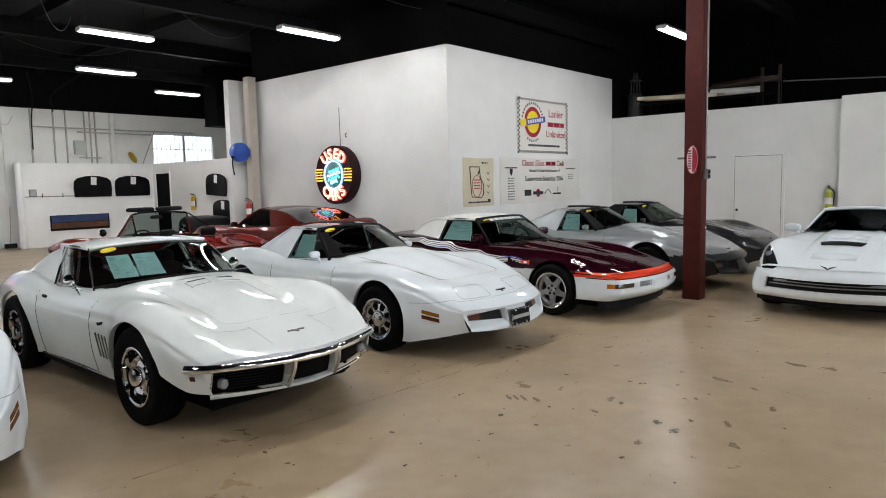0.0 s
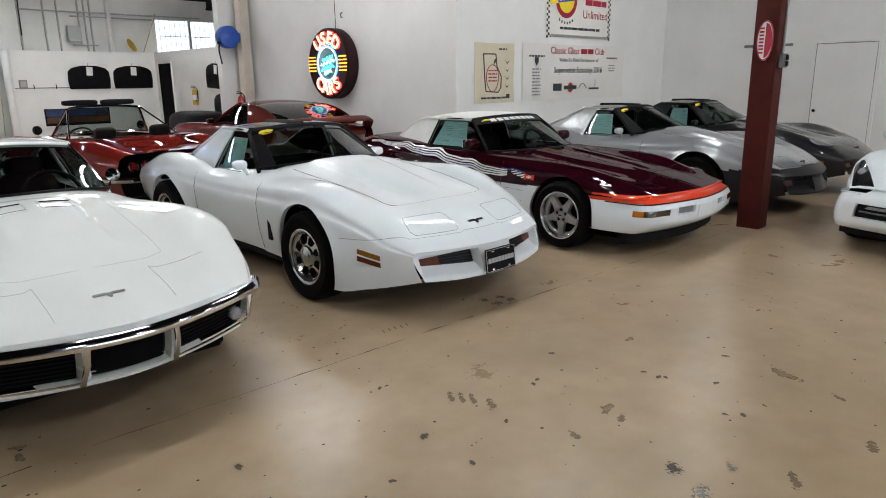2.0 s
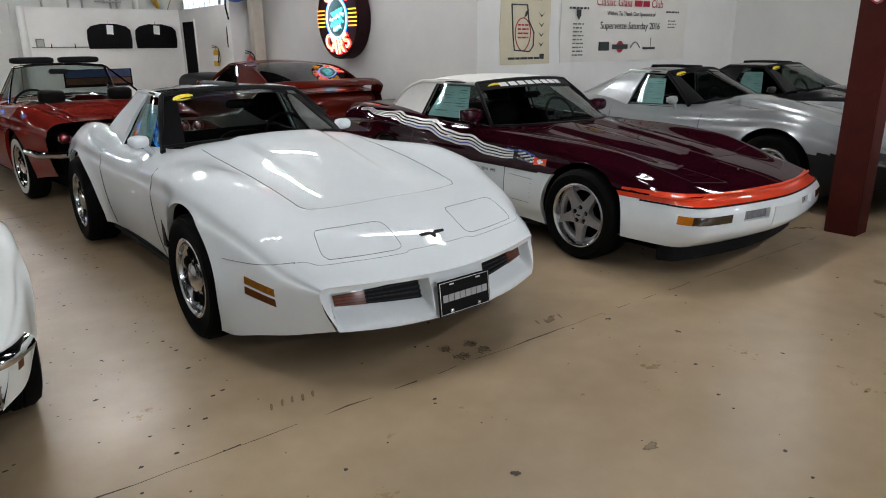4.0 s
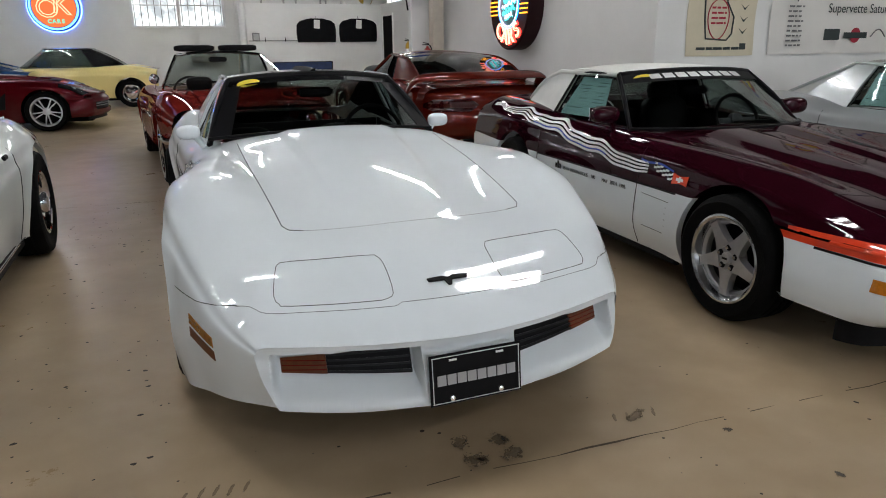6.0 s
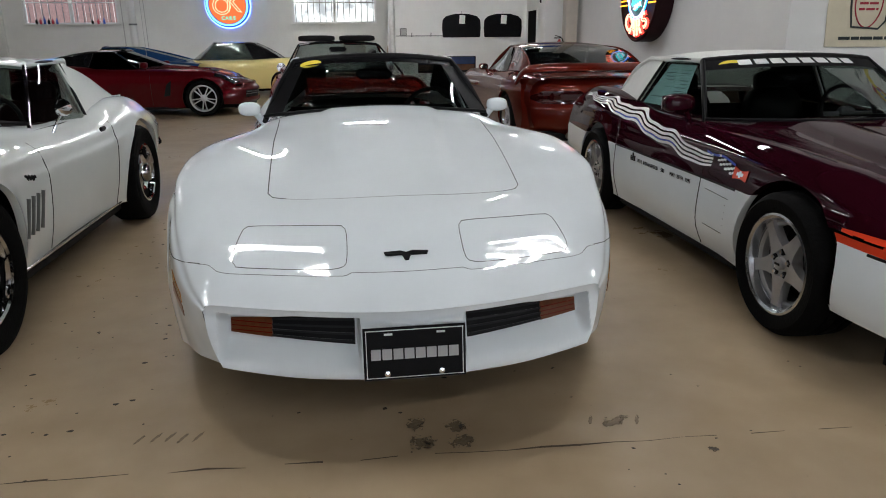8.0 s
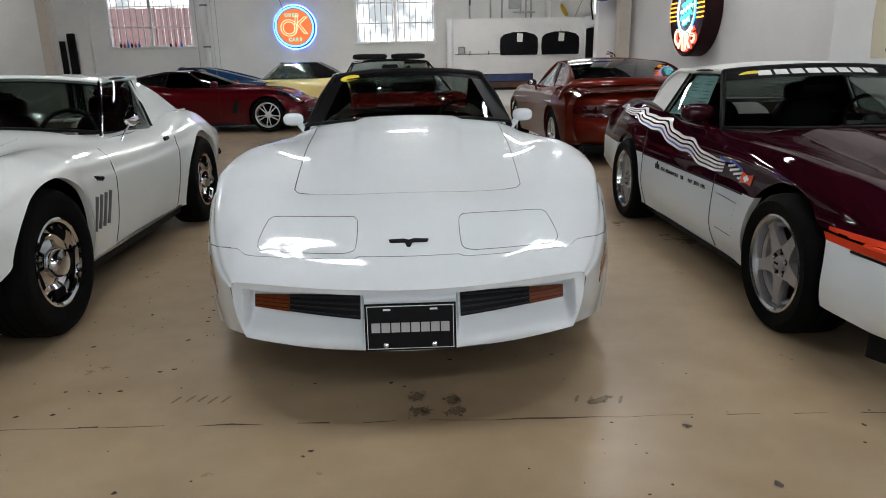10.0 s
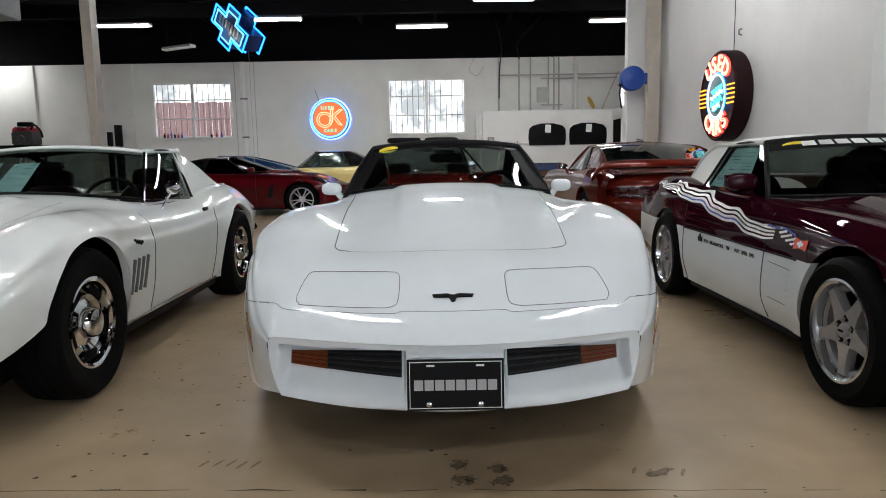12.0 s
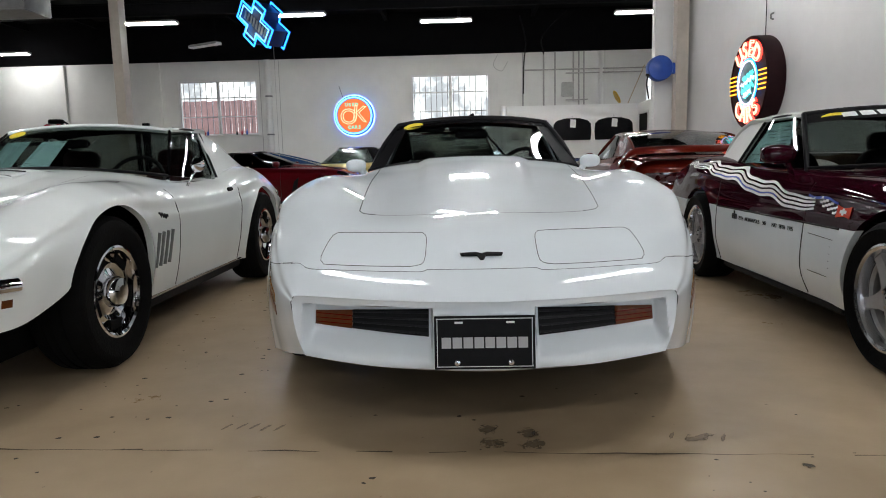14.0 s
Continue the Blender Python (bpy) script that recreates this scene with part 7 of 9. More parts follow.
def strip_light(x, y, z=4.45, lit=True, turn=0.0, length=1.30):
    L = thing("strip_light", "white fluorescent strip light hung on wires, in rows partly added unseen" if lit else "unlit white strip light hung under the ceiling", "light", pose(x, y, z, 0, 0, turn), "strip lights")
    bm = box(length, 0.20, 0.05, (0, 0, 0.06), 0.012)
    part("housing", bm, GREY_METAL, L)
    for s in (-1, 1):
        part("tube", rod((-length / 2 + 0.03, s * 0.055, 0.012), (length / 2 - 0.03, s * 0.055, 0.012), 0.019, n=10), TUBE if lit else WHITE_DECAL, L)
        part("end_cap", box(0.03, 0.19, 0.07, (s * (length / 2 - 0.005), 0, 0.03), 0.008), WHITE_DECAL, L)
        part("hanger", rod((s * length * 0.4, 0, 0.08), (s * length * 0.4, 0, ROOF - z), 0.004, n=6), BLACK_STEEL, L)
    return L


for x, y in ((5.77, 12.45), (7.20, 16.40), (10.2, 18.85), (8.20, 10.03), (13.2, 5.25), (-1.86, 18.5), (1.90, 18.05), (5.38, 19.2), (-8.0, 22.2),
             # The strips on the next line are unseen, added to brighten cars and floor.
             (1.6, -1.4), (6.0, -1.2), (9.6, -0.6), (12.6, 0.1), (13.6, -4.0), (5.0, -6.0), (9.4, -6.0), (-2.4, 12.2), (-3.0, 6.0)):
    strip_light(x, y)
for x, y in ((0.1, 5.1), (4.15, 4.98), (8.15, 4.90)):
    strip_light(x, y, length=1.72)
strip_light(-1.35, 20.6, 4.25, lit=False, turn=-28, length=1.1)


# ---------------------------------------------------------------- the cars
swollen_late(pose(5.815, 4.90, 0, 0, 0, 0), "white low sports coupe with black roof panels and black plate", WHITE, BLACK_PAINT)
swollen_early(pose(3.25, 4.73, 0, 0, 0, 0.7), "classic white sports coupe with chrome bumpers and side gills", WHITE_OLD)
swollen_late(pose(0.78, 5.02, 0, 0, 0, -8), "white sports coupe beside the chrome-bumpered one", WHITE, WHITE, plate=False)
wedge_convertible(pose(8.39, 4.45, 0, 0, 0, -1.2), "maroon and white convertible with white canvas top")
swollen_late(pose(11.0, 4.35, 0, 0, 0, -1.5), "silver sports coupe with charcoal lower body", SILVER, BLACK_PAINT, lower=SATIN_BLACK, plate=False, wheels="slotted")
swollen_late(pose(13.2, 4.35, 0, 0, 0, -1.5), "charcoal black sports coupe parked by the white wall", CHARCOAL, BLACK_PAINT, plate=False, lamps=True)
modern_coupe(pose(9.95, 1.70, 0, 0, 0, -90), "white modern sports coupe with black grille and bonnet vent", WHITE, ALLOY_DARK)
classic_roadster(pose(5.42, 12.25, 0, 0, 0, 185.5), "red open roadster with chrome windscreen and raised visors")
fastback_with_wing(pose(8.50, 13.15, 0, 0, 0, 182), "copper-red fastback with a rear wing")
modern_coupe(pose(2.90, 16.4, 0, 0, 0, 90), "dark ruby red modern sports coupe with a black roof", RUBY, ALLOY, roof=BLACK_PAINT)
coupe("yellow_car", pose(1.25, 21.2, 0, 0, 0, -90), "pale yellow classic coupe with a dark roof and chrome trim", YELLOW, dict(nose=-0.95, tail=3.50, half=0.92, height=1.42, belt=0.96, axle=2.80, wheel=0.33, nose_z=0.80, tail_z=0.90,
      cowl=0.40, deck=2.72, head=0.95, rear=1.98, style="rally", alloy=CHROME, chrome=True, glass_top=0.80, roof=BLACK_PAINT,
      glazing=dict(sail=BLACK_PAINT, sail_bulge=0.03, tail_bulge=0.03)), TINTED)
coupe("blue_car", pose(-1.6, 20.6, 0, 0, 0, -90), "dark blue fastback coupe near the far wall", BLUE, dict(nose=-0.9, tail=3.7, half=0.92, height=1.33, belt=0.93, axle=2.75, wheel=0.34, nose_z=0.80, tail_z=0.90,
      cowl=0.7, deck=3.3, head=1.25, rear=1.95, style="rally", alloy=CHROME, chrome=True))


# ---------------------------------------------------------------- rear partition and what hangs on it
setting("wall_partition", box(11.09 - 7.12, 0.12, 2.57, ((11.09 + 7.12) / 2, 22.66, 1.285), 0.006), WALL, "low white partition with two roof panels hung on it")
setting("wall_partition_side", box(0.12, 22.72 - 15.1, 2.57, (11.155, (22.72 + 15.1) / 2, 1.285), 0.006), WALL, "low white side partition with a dark doorway")


ROOF_PANEL = material("smoked_roof_panel", (0.006, 0.006, 0.007), rough=0.22, spec=0.12, vary=0.3, scale=3)


def roof_panel(m):
    """A black removable roof panel with a white slip of paper."""
    t = thing("roof_panel", "black removable car roof panel with a white slip", "roof panel", m, "roof panels on the partition")
    pts = [(-0.56, 0.0), (-0.585, 0.25), (-0.565, 0.50), (-0.46, 0.60), (-0.2, 0.665), (0.2, 0.665), (0.46, 0.60), (0.565, 0.50), (0.585, 0.25), (0.56, 0.0)]
    bm = prism(pts, 0.05)
    bmesh.ops.bevel(bm, geom=list(bm.edges), offset=0.012, segments=2, affect="EDGES", clamp_overlap=True)
    part("panel", bm, ROOF_PANEL, t)
    part("slip", box(0.17, 0.004, 0.24, (0.02, -0.006, 0.505), 0.0, turn=Matrix.Rotation(radians(4), 4, "Y")), WHITE_PAPER, t, "white paper slip", smooth=False)
    part("hook", rod((0.0, 0.03, 0.62), (0.0, 0.03, 0.74), 0.006, n=6), GREY_METAL, t)
    return t


roof_panel(pose(9.10, 22.545, 1.50))
roof_panel(pose(10.36, 22.545, 1.50))
roof_panel(pose(11.04, 18.52, 1.47, 0, 3, -90))
roof_panel(pose(11.04, 18.16, 0.68, 0, 0, -90))


def doorway():
    d = thing("doorway", "tall narrow dark doorway in the side partition", "door", pose(11.087, 21.9, 0.0, 0, 0, -90), "", "structure")
    part("opening", box(0.92, 0.012, 2.2, (0, 0, 1.12), 0.0), DARK, d, smooth=False)
    bm = box(0.05, 0.03, 2.24, (-0.485, -0.002, 1.12), 0.004)
    box(0.05, 0.03, 2.24, (0.485, -0.002, 1.12), 0.004, bm)
    box(1.02, 0.03, 0.05, (0, -0.002, 2.26), 0.004, bm)
    part("door_frame", bm, WALL, d)


doorway()


def extinguisher(m, mat, label):
    e = thing("fire_extinguisher", label, "extinguisher", m)
    part("cylinder", lathe([(0.001, 0.0), (0.07, 0.0), (0.075, 0.02), (0.075, 0.34), (0.06, 0.41), (0.025, 0.44), (0.02, 0.47), (0.001, 0.47)], 24, axis="z"), mat, e)
    part("label_band", lathe([(0.0765, 0.14), (0.0765, 0.28)], 24, axis="z"), WHITE_PAPER, e, "pale label band")
    bm = box(0.03, 0.14, 0.02, (0, -0.03, 0.49), 0.005)
    box(0.03, 0.12, 0.015, (0, -0.03, 0.52), 0.005, bm, Matrix.Rotation(radians(-14), 4, "X"))
    part("handle", bm, TRIM, e)
    part("hose", tube(spline([(0.0, 0.05, 0.48), (0.08, 0.05, 0.40), (0.09, 0.02, 0.22), (0.08, 0.0, 0.08)], 5), 0.012), TRIM, e)
    part("bracket", box(0.05, 0.02, 0.30, (0, 0.085, 0.24), 0.004), GREY_METAL, e)


RED_PLASTIC = material("extinguisher_red", (0.35, 0.02, 0.015), rough=0.3, coat=0.5, vary=0.15, scale=10)
extinguisher(pose(11.0, 19.8, 1.02, 0, 0, -90), YELLOW_PLASTIC, "yellowish fire extinguisher on the side partition")
extinguisher(pose(9.595, 14.47, 0.90, 0, 0, -90), RED_PLASTIC, "red fire extinguisher on the beige post")
extinguisher(pose(16.404, 3.2, 0.95, 0, 0, -90), material("lime_extinguisher", (0.42, 0.46, 0.04), rough=0.35, vary=0.2, scale=12), "lime green fire extinguisher by the flush door")


def wall_roll():
    r = thing("cardboard_tube", "tall white rounded tube beside the partition", "tube", pose(7.02, 22.56, 0))
    part("tube_shell", lathe([(0.02, 0.0), (0.09, 0.0), (0.095, 0.02), (0.095, 2.55), (0.085, 2.57), (0.02, 2.57)], 24, axis="z"), WALL, r)


wall_roll()
broom = thing("broom", "long-handled broom leaning at the far wall", "broom", pose(6.85, 23.2, 0))
part("handle", rod((0.0, 0.0, 0.15), (0.10, 0.13, 1.45), 0.014), WOOD, broom)
part("brush", box(0.34, 0.07, 0.14, (0, -0.01, 0.08), 0.015), TRIM, broom)

picture = thing("long_picture", "long dark landscape picture leaning on the partition", "picture", pose(8.66, 22.565, 0.50))
part("frame", box(1.76, 0.03, 0.48, (0, 0.02, 0.22), 0.006), TRIM, picture)
part("sky", box(1.68, 0.004, 0.20, (0, 0.0, 0.34), 0.0), material("dusk_blue_print", (0.02, 0.05, 0.16), rough=0.4, vary=0.5, scale=4), picture, smooth=False)
part("land", box(1.68, 0.004, 0.17, (0, 0.0, 0.14), 0.0), material("sunset_orange_print", (0.12, 0.04, 0.01), rough=0.4, vary=0.8, scale=3), picture, smooth=False)

rail = thing("hook_rail", "thin rail with hooks on the partition", "rail", pose(7.9, 22.588, 1.55))
part("bar", rod((-0.75, 0, 0), (0.75, 0, 0), 0.012), GREY_METAL, rail)
for x in (-0.29, 0.28):
    part("hook", tube([(x, 0.0, 0.0), (x, -0.05, -0.02), (x, -0.06, 0.03), (x, -0.05, 0.09)], 0.011), TRIM, rail)
switch = thing("switch_box", "small grey electrical box", "switch box", pose(7.36, 22.57, 1.66))
part("box_body", box(0.20, 0.06, 0.22, (0, 0, 0), 0.01), GREY_METAL, switch)
part("cover", box(0.15, 0.01, 0.17, (0, -0.034, 0), 0.004), GREY_PIPE, switch)


def air_conditioner():
    a = thing("wall_air_conditioner", "beige wall air conditioner with louvres", "air conditioner", pose(5.92, 23.25, 0.98))
    part("case", box(0.66, 0.30, 0.46, (0, 0, 0.22), 0.015), BEIGE, a)
    part("dark_grille", box(0.60, 0.01, 0.10, (0, -0.152, 0.38), 0.0), TRIM, a, smooth=False)
    for i in range(8):
        part("louvre", box(0.60, 0.012, 0.014, (0, -0.153, 0.04 + 0.035 * i), 0.003), GREY_PIPE, a)


air_conditioner()

disc = thing("yellow_disc", "yellow plastic disc leaning on top of the partition", "disc", pose(10.44, 22.66, 2.57))
bm = lathe([(0.001, 0.0), (0.19, 0.005), (0.215, 0.03), (0.20, 0.05), (0.001, 0.035)], 28, axis="z")
bmesh.ops.transform(bm, verts=bm.verts, matrix=Matrix.Translation((0, 0, 0.195)) @ Matrix.Rotation(radians(62), 4, "Y"))
part("disc_shell", bm, YELLOW_PLASTIC, disc)
stick = thing("wooden_stick", "thin wooden stick standing on top of the partition", "stick", pose(10.80, 22.66, 2.57))
part("shaft", rod((0.0, 0, 0.0), (0.50, 0.04, 1.15), 0.015), WOOD, stick)

duct = thing("ceiling_duct", "square black duct dropping from the ceiling", "duct", pose(12.75, 20.0, 3.69))
part("duct_case", box(1.75, 0.8, ROOF - 3.69, (0, 0, (ROOF - 3.69) / 2), 0.015), BLACK_CEILING, duct)
part("duct_flange", box(1.79, 0.84, 0.04, (0, 0, 0.03), 0.006), BLACK_CEILING, duct)

# Made-up rounded blob for a low black form that is not identified.
cover = thing("low_black_shape", "low rounded black shape by the partition, not identified", "covered cart", pose(9.33, 16.1, 0))
part("shape_body", blob(0.98, 1.5, 0.98, (0, 0, 0.50), power=0.42, n=20), TRIM, cover)
part("shape_foot", box(0.92, 1.44, 0.04, (0, 0, 0.02), 0.015), TRIM, cover)


def conduits():
    c = thing("conduit_run", "grey electrical conduits on the far wall", "conduit", pose(0, 23.30, 0))
    for x, z0, z1 in ((8.32, 2.3, 4.27), (8.68, 2.3, 4.27), (9.25, 2.75, 4.27), (9.42, 2.3, 4.27), (9.58, 2.3, 4.27)):
        part("pipe", rod((x, 0, z0), (x, 0, z1), 0.028), GREY_PIPE, c)
    part("pipe", rod((10.1, 0, 0.1), (10.1, 0, 4.25), 0.085, n=14), BLOCK_WALL, c)
    part("pipe", rod((7.67, -0.02, 2.0), (7.67, -0.02, 4.25), 0.03), GREY_PIPE, c)
    for z, x0, x1 in ((3.72, 7.7, 13.0), (3.60, 9.0, 11.4), (2.78, 9.0, 9.7)):
        part("pipe", rod((x0, -0.05, z), (x1, -0.05, z), 0.022), GREY_PIPE, c)
    part("junction_box", box(0.35, 0.12, 0.45, (9.05, -0.03, 3.1), 0.02), GREY_PIPE, c)
    part("cable", tube(spline([(7.55, -0.4, 5.3), (7.75, -0.1, 4.6), (7.70, -0.04, 3.9), (7.68, -0.05, 3.0)], 6), 0.02), TRIM, c)
    part("cable", tube(spline([(8.9, -0.9, 5.3), (8.25, -0.3, 4.7), (8.32, -0.05, 4.2)], 6), 0.02), TRIM, c)
    part("cable", tube(spline([(7.2, -0.04, 4.0), (7.0, -0.04, 3.72), (6.75, -0.04, 3.9), (6.9, -0.04, 4.25)], 6), 0.008), GREY_PIPE, c)
    d = thing("drain_pipe", "white painted drain pipe on the far wall", "pipe", pose(-0.40, 23.28, 0))
    part("pipe", rod((0, 0, 0), (0, 0, 4.26), 0.10, n=16), BLOCK_WALL, d)
    for z in (1.9, 3.1):
        part("clamp", lathe([(0.10, z), (0.115, z), (0.115, z + 0.05), (0.10, z + 0.05)], 18, axis="z"), GREY_METAL, d)
    part("cable", rod((-0.28, 0.06, 1.2), (-0.28, 0.06, 4.25), 0.012, n=6), GREY_PIPE, d)
    part("cable", rod((0.34, 0.06, 1.2), (0.34, 0.06, 4.25), 0.010, n=6), GREY_PIPE, d)


conduits()


# ---------------------------------------------------------------- neon signs
def ring(r, z, tube_r, mat, parent, name, n=48, sx=1.0, sz=1.0, y=0.0):
    return part(name, tube([(r * sx * math.cos(a), y, z + r * sz * math.sin(a)) for a in np.linspace(0, 2 * math.pi, n + 1)[:-1]], tube_r, closed=True), mat, parent)


def neon_letter(ch, size, m, mat, parent, r=0.011):
    """One letter of bent tube: the outline of the built-in font's glyph."""
    cu = bpy.data.curves.new("letter", "FONT")
    cu.body, cu.size, cu.fill_mode = ch, size, "NONE"
    cu.align_x, cu.align_y = "CENTER", "CENTER"
    cu.bevel_depth, cu.bevel_resolution, cu.resolution_u = r, 1, 3
    tmp = bpy.data.objects.new("letter", cu)
    scene.collection.objects.link(tmp)
    me = bpy.data.meshes.new_from_object(tmp.evaluated_get(bpy.context.evaluated_depsgraph_get()))
    bpy.data.objects.remove(tmp)
    me.transform(pose(0, 0, 0, 90))
    me.materials.clear()
    me.materials.append(mat)
    ob = new("letter", me)
    ob.parent = parent
    ob.matrix_basis = m
    return ob


def used_cars_sign():
    s = thing("round_neon_sign", "round black-cased neon sign reading USED CARS", "neon sign", pose(XW, 11.36, 1.93, 0, 0, -90) @ Matrix.Scale(0.94, 4))
    case = material("sign_face", (0.022, 0.006, 0.008), rough=0.55, spec=0.15, vary=0.3, scale=4)
    part("case", lathe([(0.001, 0.0), (0.66, 0.0), (0.67, 0.02), (0.67, 0.24), (0.64, 0.26), (0.635, 0.235), (0.001, 0.235)], 64, axis="z"), case, s, "deep black round case").matrix_basis = pose(0, 0, 0, 90)
    f = -0.265
    for word, up in (("USED", 1), ("CARS", -1)):
        for i, ch in enumerate(word):
            a = radians((i - 1.5) * 25) * up
            x, z = 0.475 * math.sin(a) * up * (1 if up > 0 else 1), 0.475 * math.cos(a) * up
            if up < 0:
                x = 0.475 * math.sin(radians((i - 1.5) * 25))
            turn = math.degrees(math.atan2(x, abs(z))) * (1 if up > 0 else -1)
            neon_letter(ch, 0.33, pose(x, f - 0.004, z, 0, turn, 0), NEON_PINK, s, 0.0085)
            # Thicker red copy behind the letter stands in for its glow.
            neon_letter(ch, 0.33, pose(x, f + 0.026, z, 0, turn, 0), NEON_RED_HALO, s, 0.015)
    part("oval_face", lathe([(0.001, 0.008), (0.30, 0.004), (0.31, 0.0)], 48, axis="z"), material("sign_oval", (0.10, 0.30, 0.30), rough=0.4, vary=0.5, scale=12), s).matrix_basis = pose(0, f + 0.02, 0, 90)
    ring(0.315, 0.0, 0.013, NEON_WHITE, s, "tube_ring", y=f)
    ring(0.345, 0.0, 0.010, NEON_BLUE, s, "tube_ring", y=f)
    for z, w in ((0.10, 0.17), (0.02, 0.22), (-0.07, 0.20), (-0.15, 0.12)):
        pts = [(-w + 2 * w * k / 20 + 0.012 * math.sin(k * 2.3), f, z + 0.25 * (-w + 2 * w * k / 20) + 0.034 * math.sin(k * 1.25 + 9 * z) * (1.0 if k % 3 else 0.6)) for k in range(21)]
        part("script_tube", tube(pts, 0.009), NEON_CYAN if z in (0.10, -0.07) else NEON_WHITE, s)
        part("script_tube", tube([(x, y + 0.014, v - 0.018) for x, y, v in pts], 0.008), NEON_CYAN, s)
    for sx in (-1, 1):
        for i in range(5):
            z = -0.13 + 0.065 * i
            part("bar_tube", rod((sx * 0.39, f, z), (sx * (0.64 - 0.01 * abs(i - 2)), f, z), 0.011, n=8), NEON_YELLOW, s)
    part("hanging_cord", rod((0.0, -0.02, 0.66), (-0.03, -0.01, 1.55), 0.006, n=6), TRIM, s)
    part("wall_hook", tube([(0.22, -0.01, 0.95), (0.22, -0.05, 0.93), (0.22, -0.05, 0.87), (0.22, -0.01, 0.86)], 0.012), GREY_METAL, s)
    return s


NEON_PINK = glow("pale_pink_neon", (1.0, 0.46, 0.30), 3.2)
used_cars_sign()


def ok_sign():
    s = thing("round_neon_sign", "round orange and blue neon sign reading OK USED CARS", "neon sign", pose(2.30, YF, 2.46) @ Matrix.Scale(0.93, 4))
    part("case", lathe([(0.001, 0.0), (0.66, 0.0), (0.67, 0.02), (0.67, 0.14), (0.64, 0.15), (0.001, 0.15)], 56, axis="z"), REEL_BLUE, s, "blue round case").matrix_basis = pose(0, 0, 0, 90)
    part("face", lathe([(0.001, 0.006), (0.56, 0.006), (0.565, 0.0)], 56, axis="z"), glow("orange_lit_face", (0.85, 0.185, 0.06), 1.35), s, "glowing orange face").matrix_basis = pose(0, -0.152, 0, 90)
    f = -0.18
    ring(0.61, 0.0, 0.026, NEON_SKY, s, "tube_ring", y=f, n=64)
    ring(0.690, 0.0, 0.016, glow("deep_blue_neon", (0.10, 0.22, 1.0), 10.0), s, "halo_tube", y=-0.03, n=64)
    neon_letter("O", 0.74, pose(-0.18, f, -0.06, 0, 10, 0), NEON_ORANGE, s, 0.013)
    neon_letter("K", 0.74, pose(0.20, f, 0.04, 0, 8, 0), NEON_ORANGE, s, 0.013)
    for word, z, size in (("USED", 0.36, 0.15), ("CARS", -0.40, 0.15)):
        for i, ch in enumerate(word):
            neon_letter(ch, size, pose(-0.16 + 0.115 * i - 0.08 * (z > 0), f, z, 0, 0, 0), NEON_GREEN, s, 0.008)
    part("hanging_cord", rod((-0.35, -0.05, 0.55), (-0.5, -0.02, 1.0), 0.008, n=6), TRIM, s)


NEON_SKY = glow("sky_blue_neon", (0.14, 0.55, 1.0), 3.5)
ok_sign()


def hanging_cross_sign():
    """A slanted cross-shaped blue neon with a second outline behind."""
    s = thing("hanging_neon_sign", "slanted cross-shaped blue neon sign hung from the ceiling", "neon sign", pose(1.34, 17.0, 4.06, 0, 0, -46) @ Matrix.Scale(1.24, 4))
    shape = [(-0.62, 0.17), (-0.20, 0.17), (-0.17, 0.36), (0.27, 0.36), (0.24, 0.17), (0.66, 0.17), (0.60, -0.17), (0.18, -0.17), (0.15, -0.36), (-0.29, -0.36), (-0.26, -0.17), (-0.68, -0.17)]
    lean = Matrix.Rotation(radians(33), 4, "Y")
    bm = prism([(x * 0.95, z * 0.92) for x, z in shape], 0.26, m=lean @ Matrix.Translation((0, -0.13, 0)))
    part("case", bm, material("dark_blue_case", (0.01, 0.03, 0.10), rough=0.35, vary=0.3, scale=5), s, "dark blue metal case", smooth=False)
    for y in (-0.16, 0.16):
        part("outline_tube", tube([lean @ Vector((x, y, z)) for x, z in shape], 0.017, closed=True, n=6), NEON_BLUE, s)
    part("inner_tube", tube([lean @ Vector((x * 0.82, -0.17, z * 0.72)) for x, z in shape], 0.012, closed=True, n=6), NEON_SKY, s)
    bm = bmesh.new()
    for k in range(8):
        box(0.055, 0.012, 0.15, lean @ Vector((-0.40 + 0.115 * k, -0.15, 0)), 0.0, bm, lean)
    part("row_of_bars", bm, GREY_PIPE, s, "row of plain pale bars", smooth=False)
    for x in (-0.2, 0.25):
        part("hanger", rod((x, 0, 0.3), (x, 0, (ROOF - 4.06) / 1.24), 0.006, n=6), BLACK_STEEL, s)
    part("pull_cord", rod((0.35, 0, -0.3), (0.35, 0, -2.4), 0.004, n=6), GREY_PIPE, s)


hanging_cross_sign()


# ---------------------------------------------------------------- banners on the white room
def plain_bars(parent, x0, x1, z, h, mat, seed, gap=0.03, y=-0.006):
    """A line of writing too small to read, as plain bars."""
    rnd = random.Random(seed)
    x = x0
    while x < x1 - 0.02:
        w = min(rnd.uniform(1.6, 4.5) * h, x1 - x)
        part("writing_bar", box(w, 0.002, h, (x + w / 2, y, z)), mat, parent, smooth=False)
        x += w + gap * rnd.uniform(0.7, 1.3)


def wavy_sheet(w, h, mat, parent, name="sheet", sag=0.006):
    rows = []
    for i in range(9):
        z = h / 2 - h * i / 8
        rows.append([Vector((-w / 2 + w * j / 24 + 0.01 * math.sin(i), -sag * math.sin(j * 0.9 + i * 0.4) * (0.3 + i / 9) , z - 0.012 * math.sin(math.pi * j / 24) * (1 if i == 0 else 0.4))) for j in range(25)])
    return part(name, shell_of(grid(rows), 0.003), mat, parent)


